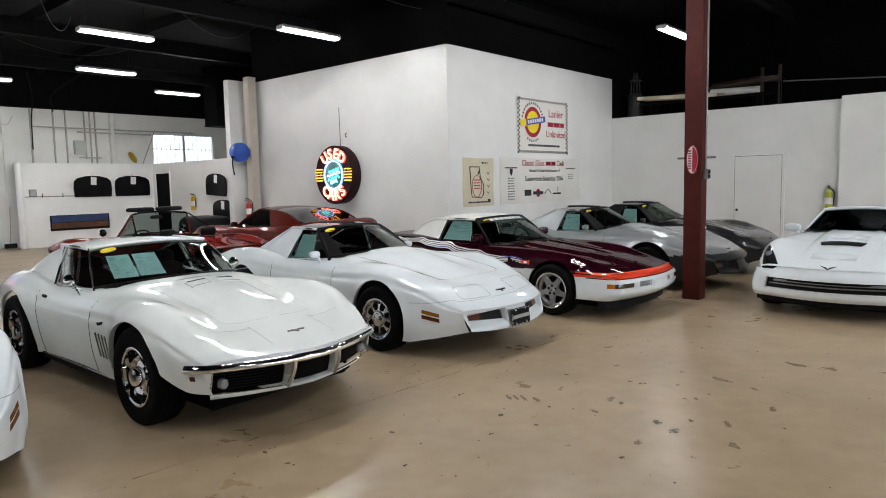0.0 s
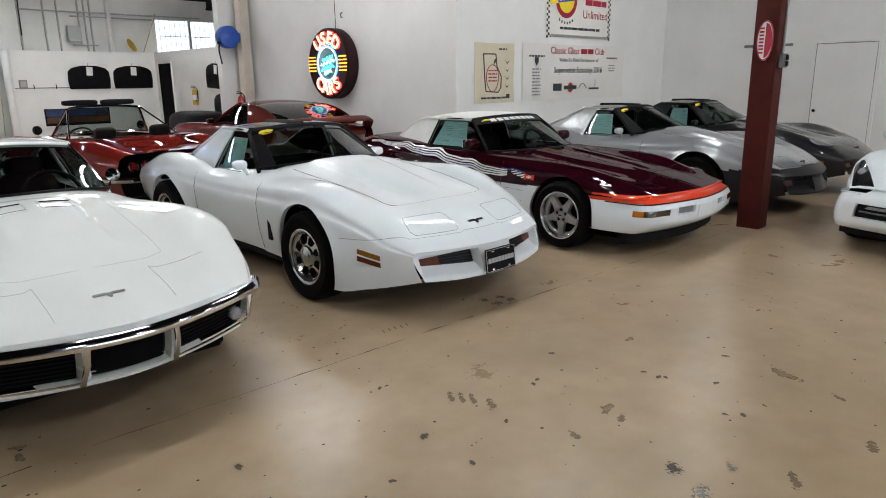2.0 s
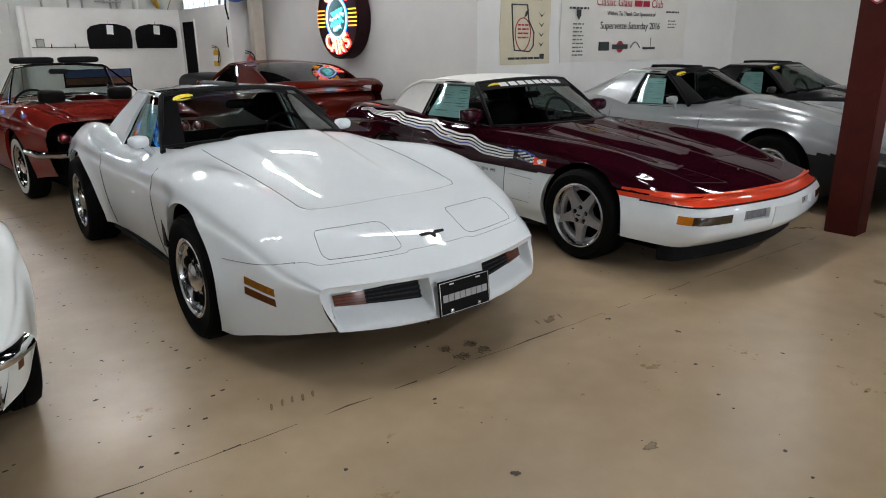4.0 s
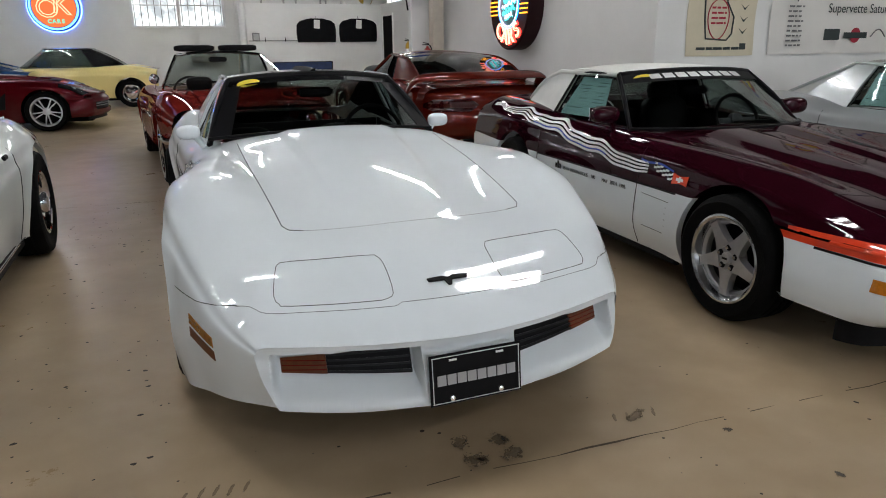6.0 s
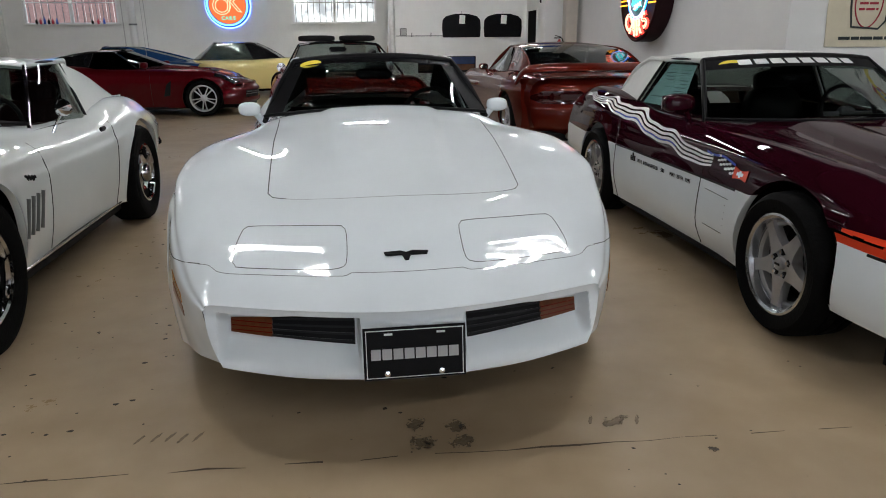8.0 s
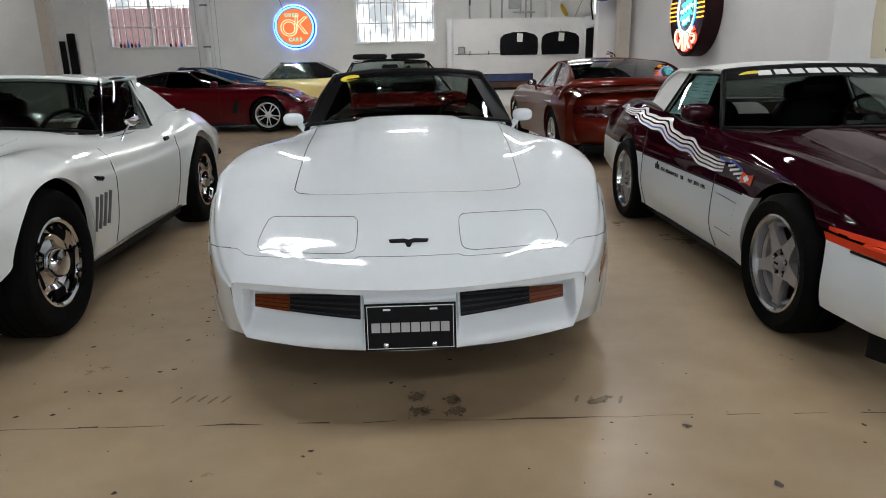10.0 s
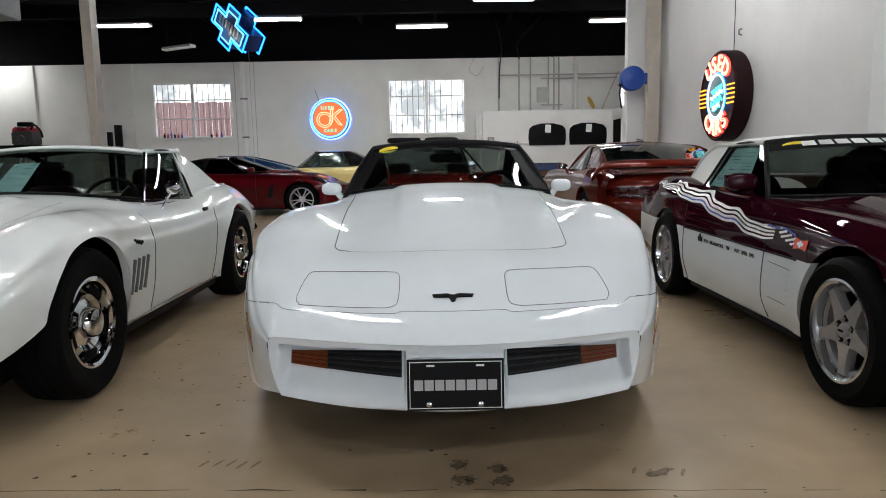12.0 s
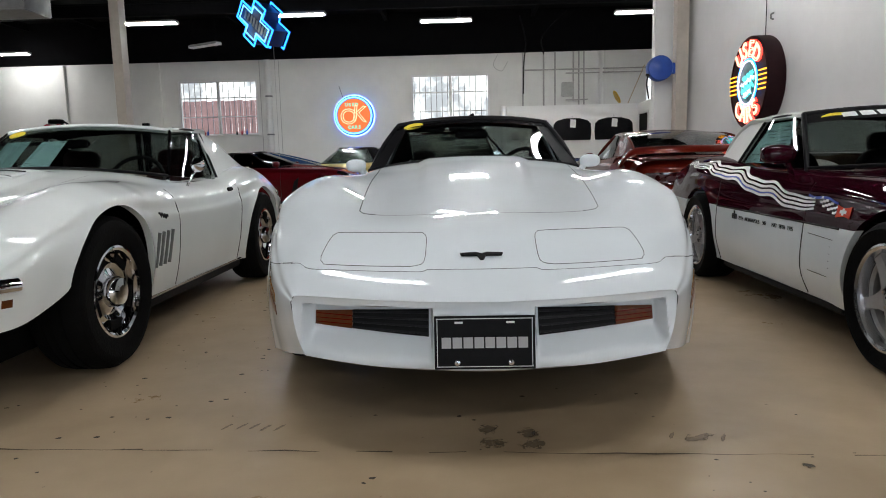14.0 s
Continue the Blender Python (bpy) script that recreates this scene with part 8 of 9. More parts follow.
def club_banner():
    b = thing("square_banner", "square white club banner with a chequered border", "banner", pose(13.24, YB - 0.014, 2.91))
    w, h = 2.06, 1.20
    wavy_sheet(w, h, BANNER, b, sag=0.002)
    n, m_ = 44, 26
    bm = bmesh.new()
    for row in range(2):
        for i in range(n):
            if (i + row) % 2 == 0:
                for z in (h / 2 - 0.03 - 0.026 * row, -h / 2 + 0.03 + 0.026 * row):
                    box(w / n * 0.96, 0.002, 0.025, (-w / 2 + 0.02 + (w - 0.04) * (i + 0.5) / n, -0.008, z), 0.0, bm)
        for i in range(m_):
            if (i + row) % 2 == 0:
                for x in (-w / 2 + 0.035 + 0.045 * row, w / 2 - 0.035 - 0.045 * row):
                    box(0.043, 0.002, h / m_ * 0.96, (x, -0.008, -h / 2 + h * (i + 0.5) / m_), 0.0, bm)
    part("chequered_border", bm, INK, b, smooth=False)
    part("round_badge", lathe([(0.001, 0.004), (0.33, 0.004)], 40, axis="z"), RED_INK, b, "red and yellow round badge").matrix_basis = pose(-0.44, -0.006, 0.08, 90) @ Matrix.Diagonal((1.0, 1.0, 1.0, 1.0))
    part("badge_centre", lathe([(0.001, 0.006), (0.24, 0.006)], 40, axis="z"), STICKER, b).matrix_basis = pose(-0.44, -0.006, 0.08, 90)
    part("badge_band", box(0.98, 0.003, 0.13, (-0.44, -0.016, 0.10), 0.0, turn=Matrix.Rotation(radians(-8), 4, "Y")), BLUE_DECAL, b, smooth=False)
    part("badge_band_end", box(0.22, 0.003, 0.15, (-0.82, -0.019, 0.05), 0.0, turn=Matrix.Rotation(radians(-8), 4, "Y")), STICKER, b, smooth=False)
    bm = bmesh.new()
    for k in range(7):
        box(0.055, 0.003, 0.075, (-0.62 + 0.09 * k, -0.020, 0.075 + 0.0127 * k), 0.0, bm)
    part("badge_marks", bm, WHITE_DECAL, b, smooth=False)
    bm = bmesh.new()
    for k in range(14):
        a = radians(-75 + 150 * k / 13)
        box(0.04, 0.002, 0.05, (-0.44 + 0.41 * math.sin(a), -0.007, 0.08 + 0.41 * math.cos(a)), 0.0, bm, Matrix.Rotation(a, 4, "Y"))
        if 3 < k < 10:
            box(0.035, 0.002, 0.045, (-0.44 + 0.41 * math.sin(a), -0.007, 0.08 - 0.41 * math.cos(a)), 0.0, bm, Matrix.Rotation(-a, 4, "Y"))
    part("badge_ring_marks", bm, INK, b, smooth=False)
    letters("Lanier", 0.25, 0.001, pose(0.50, -0.008, 0.30), RED_INK, b)
    plain_bars(b, 0.16, 0.86, 0.06, 0.10, RED_INK, 3, 0.015)
    letters("Unlimited", 0.21, 0.001, pose(0.50, -0.008, -0.16), RED_INK, b)
    plain_bars(b, -0.62, 0.66, -0.42, 0.045, INK, 4, 0.02)


def sponsor_banner():
    b = thing("wide_banner", "wide white sponsor banner with red heading", "banner", pose(13.2, YB - 0.016, 1.725))
    w, h = 3.25, 0.98
    wavy_sheet(w, h, BANNER, b, sag=0.007)
    letters("Classic Glass", 0.17, 0.001, pose(-0.40, -0.014, 0.37), RED_INK, b)
    plain_bars(b, 0.10, 0.52, 0.37, 0.09, RED_INK, 8, 0.02, -0.014)
    letters("Club", 0.17, 0.001, pose(0.72, -0.014, 0.37), RED_INK, b)
    letters("Wishes To Thank Our Sponsors of", 0.088, 0.001, pose(0.05, -0.014, 0.21), INK, b)
    letters("Supervette Saturday 2016", 0.15, 0.001, pose(0.05, -0.014, 0.03), INK, b)
    for k in range(9):
        plain_bars(b, -1.36, -1.12, 0.05 - 0.055 * k, 0.02, GREY_METAL, 20 + k, 0.02, -0.014)
    plain_bars(b, -1.45, -1.02, 0.27, 0.028, INK, 31, 0.02, -0.014)
    plain_bars(b, 0.98, 1.36, 0.26, 0.028, INK, 32, 0.02, -0.014)
    for k in range(3):
        plain_bars(b, 1.06, 1.30, 0.12 - 0.05 * k, 0.018, GREY_METAL, 40 + k, 0.02, -0.014)
    part("crest", prism([(-0.05, 0.08), (0.05, 0.08), (0.05, 0.0), (0.0, -0.07), (-0.05, 0.0)], 0.002, m=pose(-1.24, -0.016, 0.17)), INK, b, smooth=False)
    part("logo_block", box(0.26, 0.002, 0.13, (-0.62, -0.015, -0.27), 0.0), INK, b, smooth=False)
    part("logo_oval", lathe([(0.001, 0.002), (0.09, 0.002)], 24, axis="z"), RED_INK, b).matrix_basis = pose(-0.22, -0.015, -0.28, 90)
    part("logo_bar", box(0.40, 0.002, 0.07, (-0.22, -0.017, -0.28), 0.0), INK, b, smooth=False)
    part("logo_arch", tube([(0.05 + 0.26 * t, -0.015, -0.30 + 0.09 * math.sin(math.pi * t)) for t in np.linspace(0, 1, 10)], 0.008, n=5), GREY_METAL, b)
    part("logo_line", box(0.34, 0.002, 0.035, (0.56, -0.015, -0.31), 0.0), INK, b, smooth=False)
    part("logo_spike", box(0.012, 0.002, 0.14, (0.60, -0.015, -0.22), 0.0), INK, b, smooth=False)


def map_poster():
    b = thing("parchment_poster", "cream poster with a state outline and a peach", "poster", pose(10.87, YB - 0.010, 1.71))
    w, h = 0.98, 0.96
    wavy_sheet(w, h, PARCHMENT, b, sag=0.002)
    y = -0.008
    outline = [(-0.28, 0.30), (0.02, 0.30), (0.05, 0.10), (0.16, -0.06), (0.15, -0.24), (0.08, -0.31), (-0.22, -0.29), (-0.25, -0.10), (-0.28, 0.30)]
    part("state_outline", tube([(x, y, z) for x, z in outline], 0.010, n=5), INK, b)
    part("peach_outline", tube([(-0.06 + 0.15 * math.sin(a), y, -0.06 + 0.19 * math.cos(a) - 0.05 * math.sin(a / 2) ** 8) for a in np.linspace(0, 2 * math.pi, 30)], 0.007, n=5), RED_INK, b)
    part("leaf", prism([(0.0, 0.0), (0.03, 0.08), (0.09, 0.12), (0.06, 0.04)], 0.002, m=pose(-0.04, y, 0.13)), INK, b, smooth=False)
    for k in range(4):
        plain_bars(b, -0.16, 0.05, 0.04 - 0.055 * k, 0.022, RED_INK, 60 + k, 0.015, y)
    for k in range(4):
        z = 0.18 - 0.13 * k
        part("bird_mark", prism([(-0.06, 0.03), (0.0, -0.01), (0.06, 0.03), (0.0, -0.035)], 0.002, m=pose(0.31, y, z)), INK, b, smooth=False)
    plain_bars(b, -0.34, 0.28, -0.40, 0.03, INK, 70, 0.015, y)
    plain_bars(b, 0.10, 0.30, 0.38, 0.03, INK, 71, 0.02, y)
    part("corner_block", box(0.09, 0.002, 0.07, (0.33, y, -0.38), 0.0), INK, b, smooth=False)


club_banner()
sponsor_banner()
map_poster()


# ---------------------------------------------------------------- wall and post fittings
def hose_reel():
    r = thing("hose_reel", "blue air hose reel on the white return wall", "hose reel", pose(9.40, 14.44, 2.55))
    part("drum", lathe([(0.001, -0.13), (0.215, -0.13), (0.228, -0.11), (0.228, 0.06), (0.215, 0.08), (0.10, 0.09), (0.06, 0.11), (0.001, 0.11)], 36, axis="z"), REEL_BLUE, r).matrix_basis = pose(0, 0.0, 0, 90)
    part("bracket", box(0.07, 0.10, 0.20, (0.255, 0.06, 0.0), 0.01), REEL_BLUE, r)
    part("hose_end", tube(spline([(-0.22, -0.02, -0.14), (-0.24, -0.03, -0.28), (-0.22, -0.03, -0.42), (-0.20, -0.03, -0.55)], 5), 0.016), TRIM, r)
    part("arm", box(0.08, 0.05, 0.05, (-0.22, -0.02, -0.12), 0.01), TRIM, r)


hose_reel()


def oval_post_sign():
    s = thing("oval_sign", "red and white oval sign on the red post", "sign", pose(9.605, 3.50, 1.95, 0, 0, -90))
    bm = lathe([(0.001, 0.006), (0.10, 0.006), (0.104, 0.0)], 36, axis="z")
    part("plate", bm, WHITE_DECAL, s).matrix_basis = pose(0, -0.002, 0, 90) @ Matrix.Diagonal((0.80, 1.9, 1, 1))
    part("red_rim", tube([(0.080 * math.cos(a), -0.010, 0.19 * math.sin(a)) for a in np.linspace(0, 2 * math.pi, 41)[:-1]], 0.006, closed=True), RED_INK, s)
    bm = bmesh.new()
    bm.faces.new([bm.verts.new((0.070 * math.cos(a), -0.0095, 0.172 * math.sin(a))) for a in np.linspace(math.pi / 2, -math.pi / 2, 20)])
    part("red_half", bm, RED_INK, s, smooth=False)
    bm = bmesh.new()
    for k in range(8):
        box(0.045, 0.002, 0.018, (-0.035, -0.010, 0.12 - 0.034 * k), 0.0, bm)
    part("marks", bm, RED_INK, s, smooth=False)
    o = thing("outlet_box", "small grey outlet box with a conduit on the post", "outlet box", pose(9.72, 3.37, 1.75))
    part("box_body", box(0.11, 0.06, 0.14, (0, -0.025, 0), 0.008), GREY_METAL, o)
    part("socket", box(0.05, 0.02, 0.05, (0.0, -0.06, 0.03), 0.004), TRIM, o)
    part("socket", box(0.05, 0.02, 0.05, (0.0, -0.06, -0.03), 0.004), TRIM, o)
    part("conduit", rod((0.04, 0.0, 0.07), (0.04, 0.0, ROOF - 1.75), 0.012), GREY_PIPE, o)


oval_post_sign()


def flush_door():
    d = thing("door", "flush white door with a dark knob in the low wall", "door", pose(XR, 4.655, 0, 0, 0, -90), "", "structure")
    part("leaf", box(1.00, 0.03, 2.15, (0, -0.006, 1.09), 0.004), WALL, d)
    bm = box(0.06, 0.05, 2.24, (-0.535, -0.005, 1.12), 0.006)
    box(0.06, 0.05, 2.24, (0.535, -0.005, 1.12), 0.006, bm)
    box(1.01, 0.05, 0.06, (0, -0.005, 2.21), 0.006, bm)
    part("door_frame", bm, WALL, d)
    part("knob", lathe([(0.001, 0.06), (0.025, 0.055), (0.03, 0.04), (0.015, 0.02), (0.02, 0.0)], 18, axis="z"), TRIM, d, "dark round knob").matrix_basis = pose(-0.43, -0.02, 0.95, 90)
    for x in (-0.502, 0.502):
        part("gap", box(0.007, 0.006, 2.16, (x, -0.0205, 1.09), 0.0), SEAM, d)
    part("gap", box(1.01, 0.006, 0.008, (0, -0.0205, 2.172), 0.0), SEAM, d)
    b = thing("wall_bracket", "thin grey rail on the low wall", "bracket", pose(XR - 0.01, 6.05, 2.18, 0, 0, -90))
    part("rail_bar", box(0.92, 0.03, 0.05, (0, -0.01, 0), 0.006), GREY_METAL, b)


flush_door()


def loft_stores():
    x0 = XR + 0.45
    rack = thing("storage_rack", "dark low rack on the loft under pale boards", "rack", pose(x0, 6.0, 3.21))
    for y in (-1.2, 0.0, 1.3):
        part("rack_upright", box(0.5, 0.06, 0.40, (0, y, 0.20), 0.006), BLACK_STEEL, rack)
    part("rack_rail", box(0.06, 3.2, 0.06, (-0.28, 0.0, 0.36), 0.006), BLACK_STEEL, rack)
    for i, (y0, y1, dx, z, mat) in enumerate(((7.70, 5.75, -0.12, 3.71, PARCHMENT), (7.45, 5.22, -0.10, 3.645, WOOD), (7.65, 5.6, 0.08, 3.70, WOOD))):
        t = thing("stored_board", "long pale board lying on the dark loft rack", "board", pose(x0 + dx, (y0 + y1) / 2, z), "boards on the loft")
        part("board_body", box(0.16, y0 - y1, 0.09 if i != 1 else 0.035, (0, 0, 0), 0.012, turn=Matrix.Rotation(radians(2.4), 4, "X")), mat, t)
    t = thing("stored_roll", "short white roll lying on the dark loft rack", "roll", pose(x0 + 0.10, 5.38, 3.74))
    part("roll_body", rod((0, 0.55, 0.0), (0, -0.55, -0.03), 0.085, n=18), BANNER, t)
    part("roll_core", rod((0, 0.62, 0.0), (0, 0.54, 0.0), 0.045, n=14), TRIM, t)
    h = thing("loft_tank", "dark tank with a small metal stool on the loft", "tank", pose(XR + 0.5, 7.86, 3.21))
    part("tank_body", lathe([(0.001, 0.0), (0.17, 0.0), (0.19, 0.03), (0.19, 0.62), (0.15, 0.70), (0.001, 0.71)], 24, axis="z"), LOFT_DARK, h)
    for dx in (-0.09, 0.09):
        for dy in (-0.09, 0.09):
            part("stool_leg", rod((dx, dy, 0.66), (dx * 0.8, dy * 0.8, 1.03), 0.014, n=8), LOFT_GREY, h)
    part("stool_top", box(0.24, 0.24, 0.03, (0, 0, 1.04), 0.006), LOFT_GREY, h)
    part("valve", lathe([(0.001, 0.0), (0.07, 0.0), (0.075, 0.06), (0.05, 0.12), (0.07, 0.17), (0.001, 0.19)], 16, axis="z"), LOFT_GREY, h).matrix_basis = pose(0, 0, 1.055)
    e = thing("exhaust_pipe", "rusty silencer and pipe stored on the loft", "exhaust", pose(x0 + 0.25, 0, 3.48))
    part("silencer", rod((0, 5.95, 0.40), (0, 4.80, 0.47), 0.095, n=18), RUSTY, e)
    part("pipe", rod((0, 7.0, 0.34), (0, 5.94, 0.40), 0.03), RUSTY, e)
    for y, top in ((4.80, 0.74), (4.42, 0.76)):
        part("stand", box(0.10, 0.06, top + 0.26, (-0.05, y, (top - 0.26) / 2), 0.01), RUSTY, e)
    part("stand_plate", box(0.2, 0.42, 0.12, (-0.05, 4.61, 0.46), 0.012), RUSTY, e)
    p = thing("loft_rail", "thin grey pipe running above the loft deck", "pipe", pose(x0, 0, 0))
    part("rail_pipe", rod((0, 4.3, 3.83), (0, 2.2, 3.68), 0.014, n=8), GREY_METAL, p)
    for y in (4.35, 2.4):
        part("rail_post", rod((0, y, 3.21), (0, y, 3.69 + 0.0714 * (y - 2.35)), 0.012, n=8), BLACK_STEEL, p)


LOFT_DARK = material("dark_green_tank_paint", (0.018, 0.02, 0.018), rough=0.6, vary=0.4, scale=7)
LOFT_GREY = material("dull_loft_steel", (0.07, 0.065, 0.06), rough=0.5, metal=0.4, vary=0.4, scale=12)
RUSTY = material("rusty_steel", (0.045, 0.028, 0.02), rough=0.55, metal=0.4, vary=0.5, scale=8)
loft_stores()


# ---------------------------------------------------------------- ceiling steel and cables
for i in range(9):
    y = -8.0 + 4.0 * i
    bm = box(XR - X0, 0.16, 0.02, ((XR + X0) / 2, y, ROOF - 0.62), 0.0)
    box(XR - X0, 0.16, 0.02, ((XR + X0) / 2, y, ROOF - 0.30), 0.0, bm)
    box(XR - X0, 0.012, 0.30, ((XR + X0) / 2, y, ROOF - 0.46), 0.0, bm)
    if not (8.2 < y < 14.5):
        setting("ceiling_beam", bm, BLACK_STEEL, "black steel roof beam")
    else:
        for v in bm.verts:
            v.co.x = min(v.co.x, XW - 0.02)
        setting("ceiling_beam", bm, BLACK_STEEL, "black steel roof beam")
for i in range(11):
    x = -15.0 + 2.3 * i
    y1 = YF if x < 9.2 else 8.0
    setting("ceiling_joist", box(0.10, y1 - Y0, 0.22, (x, (y1 + Y0) / 2, ROOF - 0.12), 0.0), BLACK_STEEL, "black roof joist")


def hanging_cable(a, b, sag, r=0.007, mat=None):
    sag += ROOF - (a[2] + b[2]) / 2
    a, b = Vector((a[0], a[1], ROOF)), Vector((b[0], b[1], ROOF))
    c = thing("cable", "sagging cable slung under the black ceiling", "cable", Matrix.Translation(a), "ceiling cables")
    part("wire", tube([(b - a) * t - Vector((0, 0, 0.6 * sag * 4 * t * (1 - t))) for t in np.linspace(0, 1, 14)], r, n=6), mat or GREY_CABLE, c)


for a, b, sag in (((-1.2, 18.6, 4.9), (1.4, 18.2, 4.9), 0.35), ((2.4, 18.1, 4.9), (4.7, 19.1, 4.9), 0.15), ((5.9, 19.1, 4.9), (8.9, 17.4, 5.3), 0.3), ((5.1, 12.5, 4.9), (-4.0, 12.0, 4.9), 0.1),
                  ((6.5, 12.4, 4.75), (10.0, 14.5, 4.55), 0.05), ((7.6, 10.1, 4.9), (3.0, 9.0, 5.1), 0.4), ((8.8, 9.9, 5.0), (12.0, 7.6, 4.9), 0.3), ((9.9, 8.4, 4.35), (8.9, 7.4, 5.3), 0.02),
                  ((6.5, 16.4, 4.8), (4.6, 13.0, 4.9), 0.35), ((-8.0, 18.0, 4.6), (-2.2, 18.4, 4.7), 0.12), ((0.0, 20.5, 5.0), (3.0, 20.8, 5.0), 0.2), ((12.5, 5.3, 4.8), (9.8, 4.0, 5.0), 0.15)):
    hanging_cable(a, b, sag)


def unit_heater():
    h = thing("unit_heater", "grey ceiling-hung unit heater with a louvred front", "heater", pose(-3.75, 14.9, 4.05))
    bm = box(2.1, 0.9, 0.95, (0, 0.45, 0.48), 0.02)
    part("case", bm, GREY_METAL, h)
    for i in range(7):
        part("louvre", box(1.5, 0.03, 0.02, (-0.2, -0.012, 0.16 + 0.10 * i), 0.004, turn=Matrix.Rotation(radians(35), 4, "X")), BLACK_STEEL, h)
    part("pipe_stub", rod((0.6, -0.06, 0.45), (0.6, 0.1, 0.45), 0.07, n=14), GREY_PIPE, h)
    for x in (-0.9, 0.9):
        part("hanger", rod((x, 0.4, 0.9), (x, 0.4, ROOF - 4.05), 0.012), BLACK_STEEL, h)


unit_heater()


# ---------------------------------------------------------------- at the far side
def engine_on_stand():
    t = thing("work_table", "dark steel work table by the wall", "table", pose(-4.9, 18.3, 0))
    part("tabletop", box(1.8, 0.7, 0.06, (0, 0, 1.60), 0.01), BLACK_STEEL, t)
    for x in (-0.8, 0.8):
        for y in (-0.28, 0.28):
            part("leg", box(0.06, 0.06, 1.57, (x, y, 0.785), 0.006), BLACK_STEEL, t)
    part("shelf", box(1.7, 0.6, 0.04, (0, 0, 0.45), 0.008), BLACK_STEEL, t)
    e = thing("engine_block", "dark engine with red covers on the table", "engine", pose(-4.35, 18.3, 1.63))
    part("block", box(0.50, 0.45, 0.34, (0, 0, 0.17), 0.03), GREY_CABLE, e)
    for s in (-1, 1):
        part("valve_cover", box(0.16, 0.42, 0.10, (s * 0.16, 0, 0.38), 0.03, turn=Matrix.Rotation(radians(s * 28), 4, "Y")), RED_INK, e, "red valve cover")
    part("air_cleaner", lathe([(0.001, 0.0), (0.17, 0.0), (0.18, 0.02), (0.18, 0.08), (0.16, 0.10), (0.001, 0.10)], 24, axis="z"), BLACK_STEEL, e).matrix_basis = pose(0, 0, 0.46)
    part("pulley", lathe([(0.001, 0.05), (0.10, 0.05), (0.11, 0.0), (0.001, 0.0)], 24, axis="z"), ALLOY_DARK, e).matrix_basis = pose(0, -0.24, 0.14, 90)
    part("hose", tube(spline([(0.2, -0.15, 0.35), (0.32, -0.2, 0.48), (0.40, -0.1, 0.36), (0.36, 0.05, 0.2)], 5), 0.025), TRIM, e)


engine_on_stand()
for x in (-4.70, -4.42):
    c = thing("tool_post", "black upright bar leaning by the pilaster", "post", pose(x, 23.22, 0))
    part("bar", box(0.22 if x > -4.5 else 0.15, 0.10, 2.36 if x > -4.5 else 2.14, (0, 0, 1.20 if x > -4.5 else 1.09), 0.01), TRIM, c)
    part("foot", box(0.22, 0.2, 0.04, (0, 0, 0.02), 0.006), BLACK_STEEL, c)
rnd = random.Random(11)
for k in range(9):
    x = -3.0 + 0.11 * k if k < 6 else -1.5 + 0.16 * (k - 6)
    h = rnd.uniform(0.10, 0.22)
    b = thing("small_bottle", "small dark bottle on the window sill", "bottle", pose(x, YF - 0.09, SILL + 0.013), "bottles on the sill")
    part("bottle_body", lathe([(0.001, 0.0), (0.03, 0.0), (0.032, 0.01), (0.032, h * 0.6), (0.012, h * 0.75), (0.012, h), (0.001, h)], 12, axis="z"), (TRIM, RED_INK, REEL_BLUE)[k % 3], b)


# ---------------------------------------------------------------- marks on the floor
def stain(r, seed, squash=1.0):
    """A thin uneven plate, r across its half length."""
    rn = random.Random(seed)
    bm = bmesh.new()
    pts = []
    for k in range(18):
        a = 2 * math.pi * k / 18
        q = r * rn.uniform(0.75, 1.1)
        pts.append(Vector((q * math.cos(a), q * math.sin(a) * squash, 0)))
    top = [bm.verts.new((p.x, p.y, 0.002 + 0.0006 * (seed % 3))) for p in pts]
    low = [bm.verts.new((p.x * 1.05, p.y * 1.05, 0.0)) for p in pts]
    bm.faces.new(top)
    for i in range(18):
        j = (i + 1) % 18
        bm.faces.new((top[j], top[i], low[i], low[j]))
    return bm


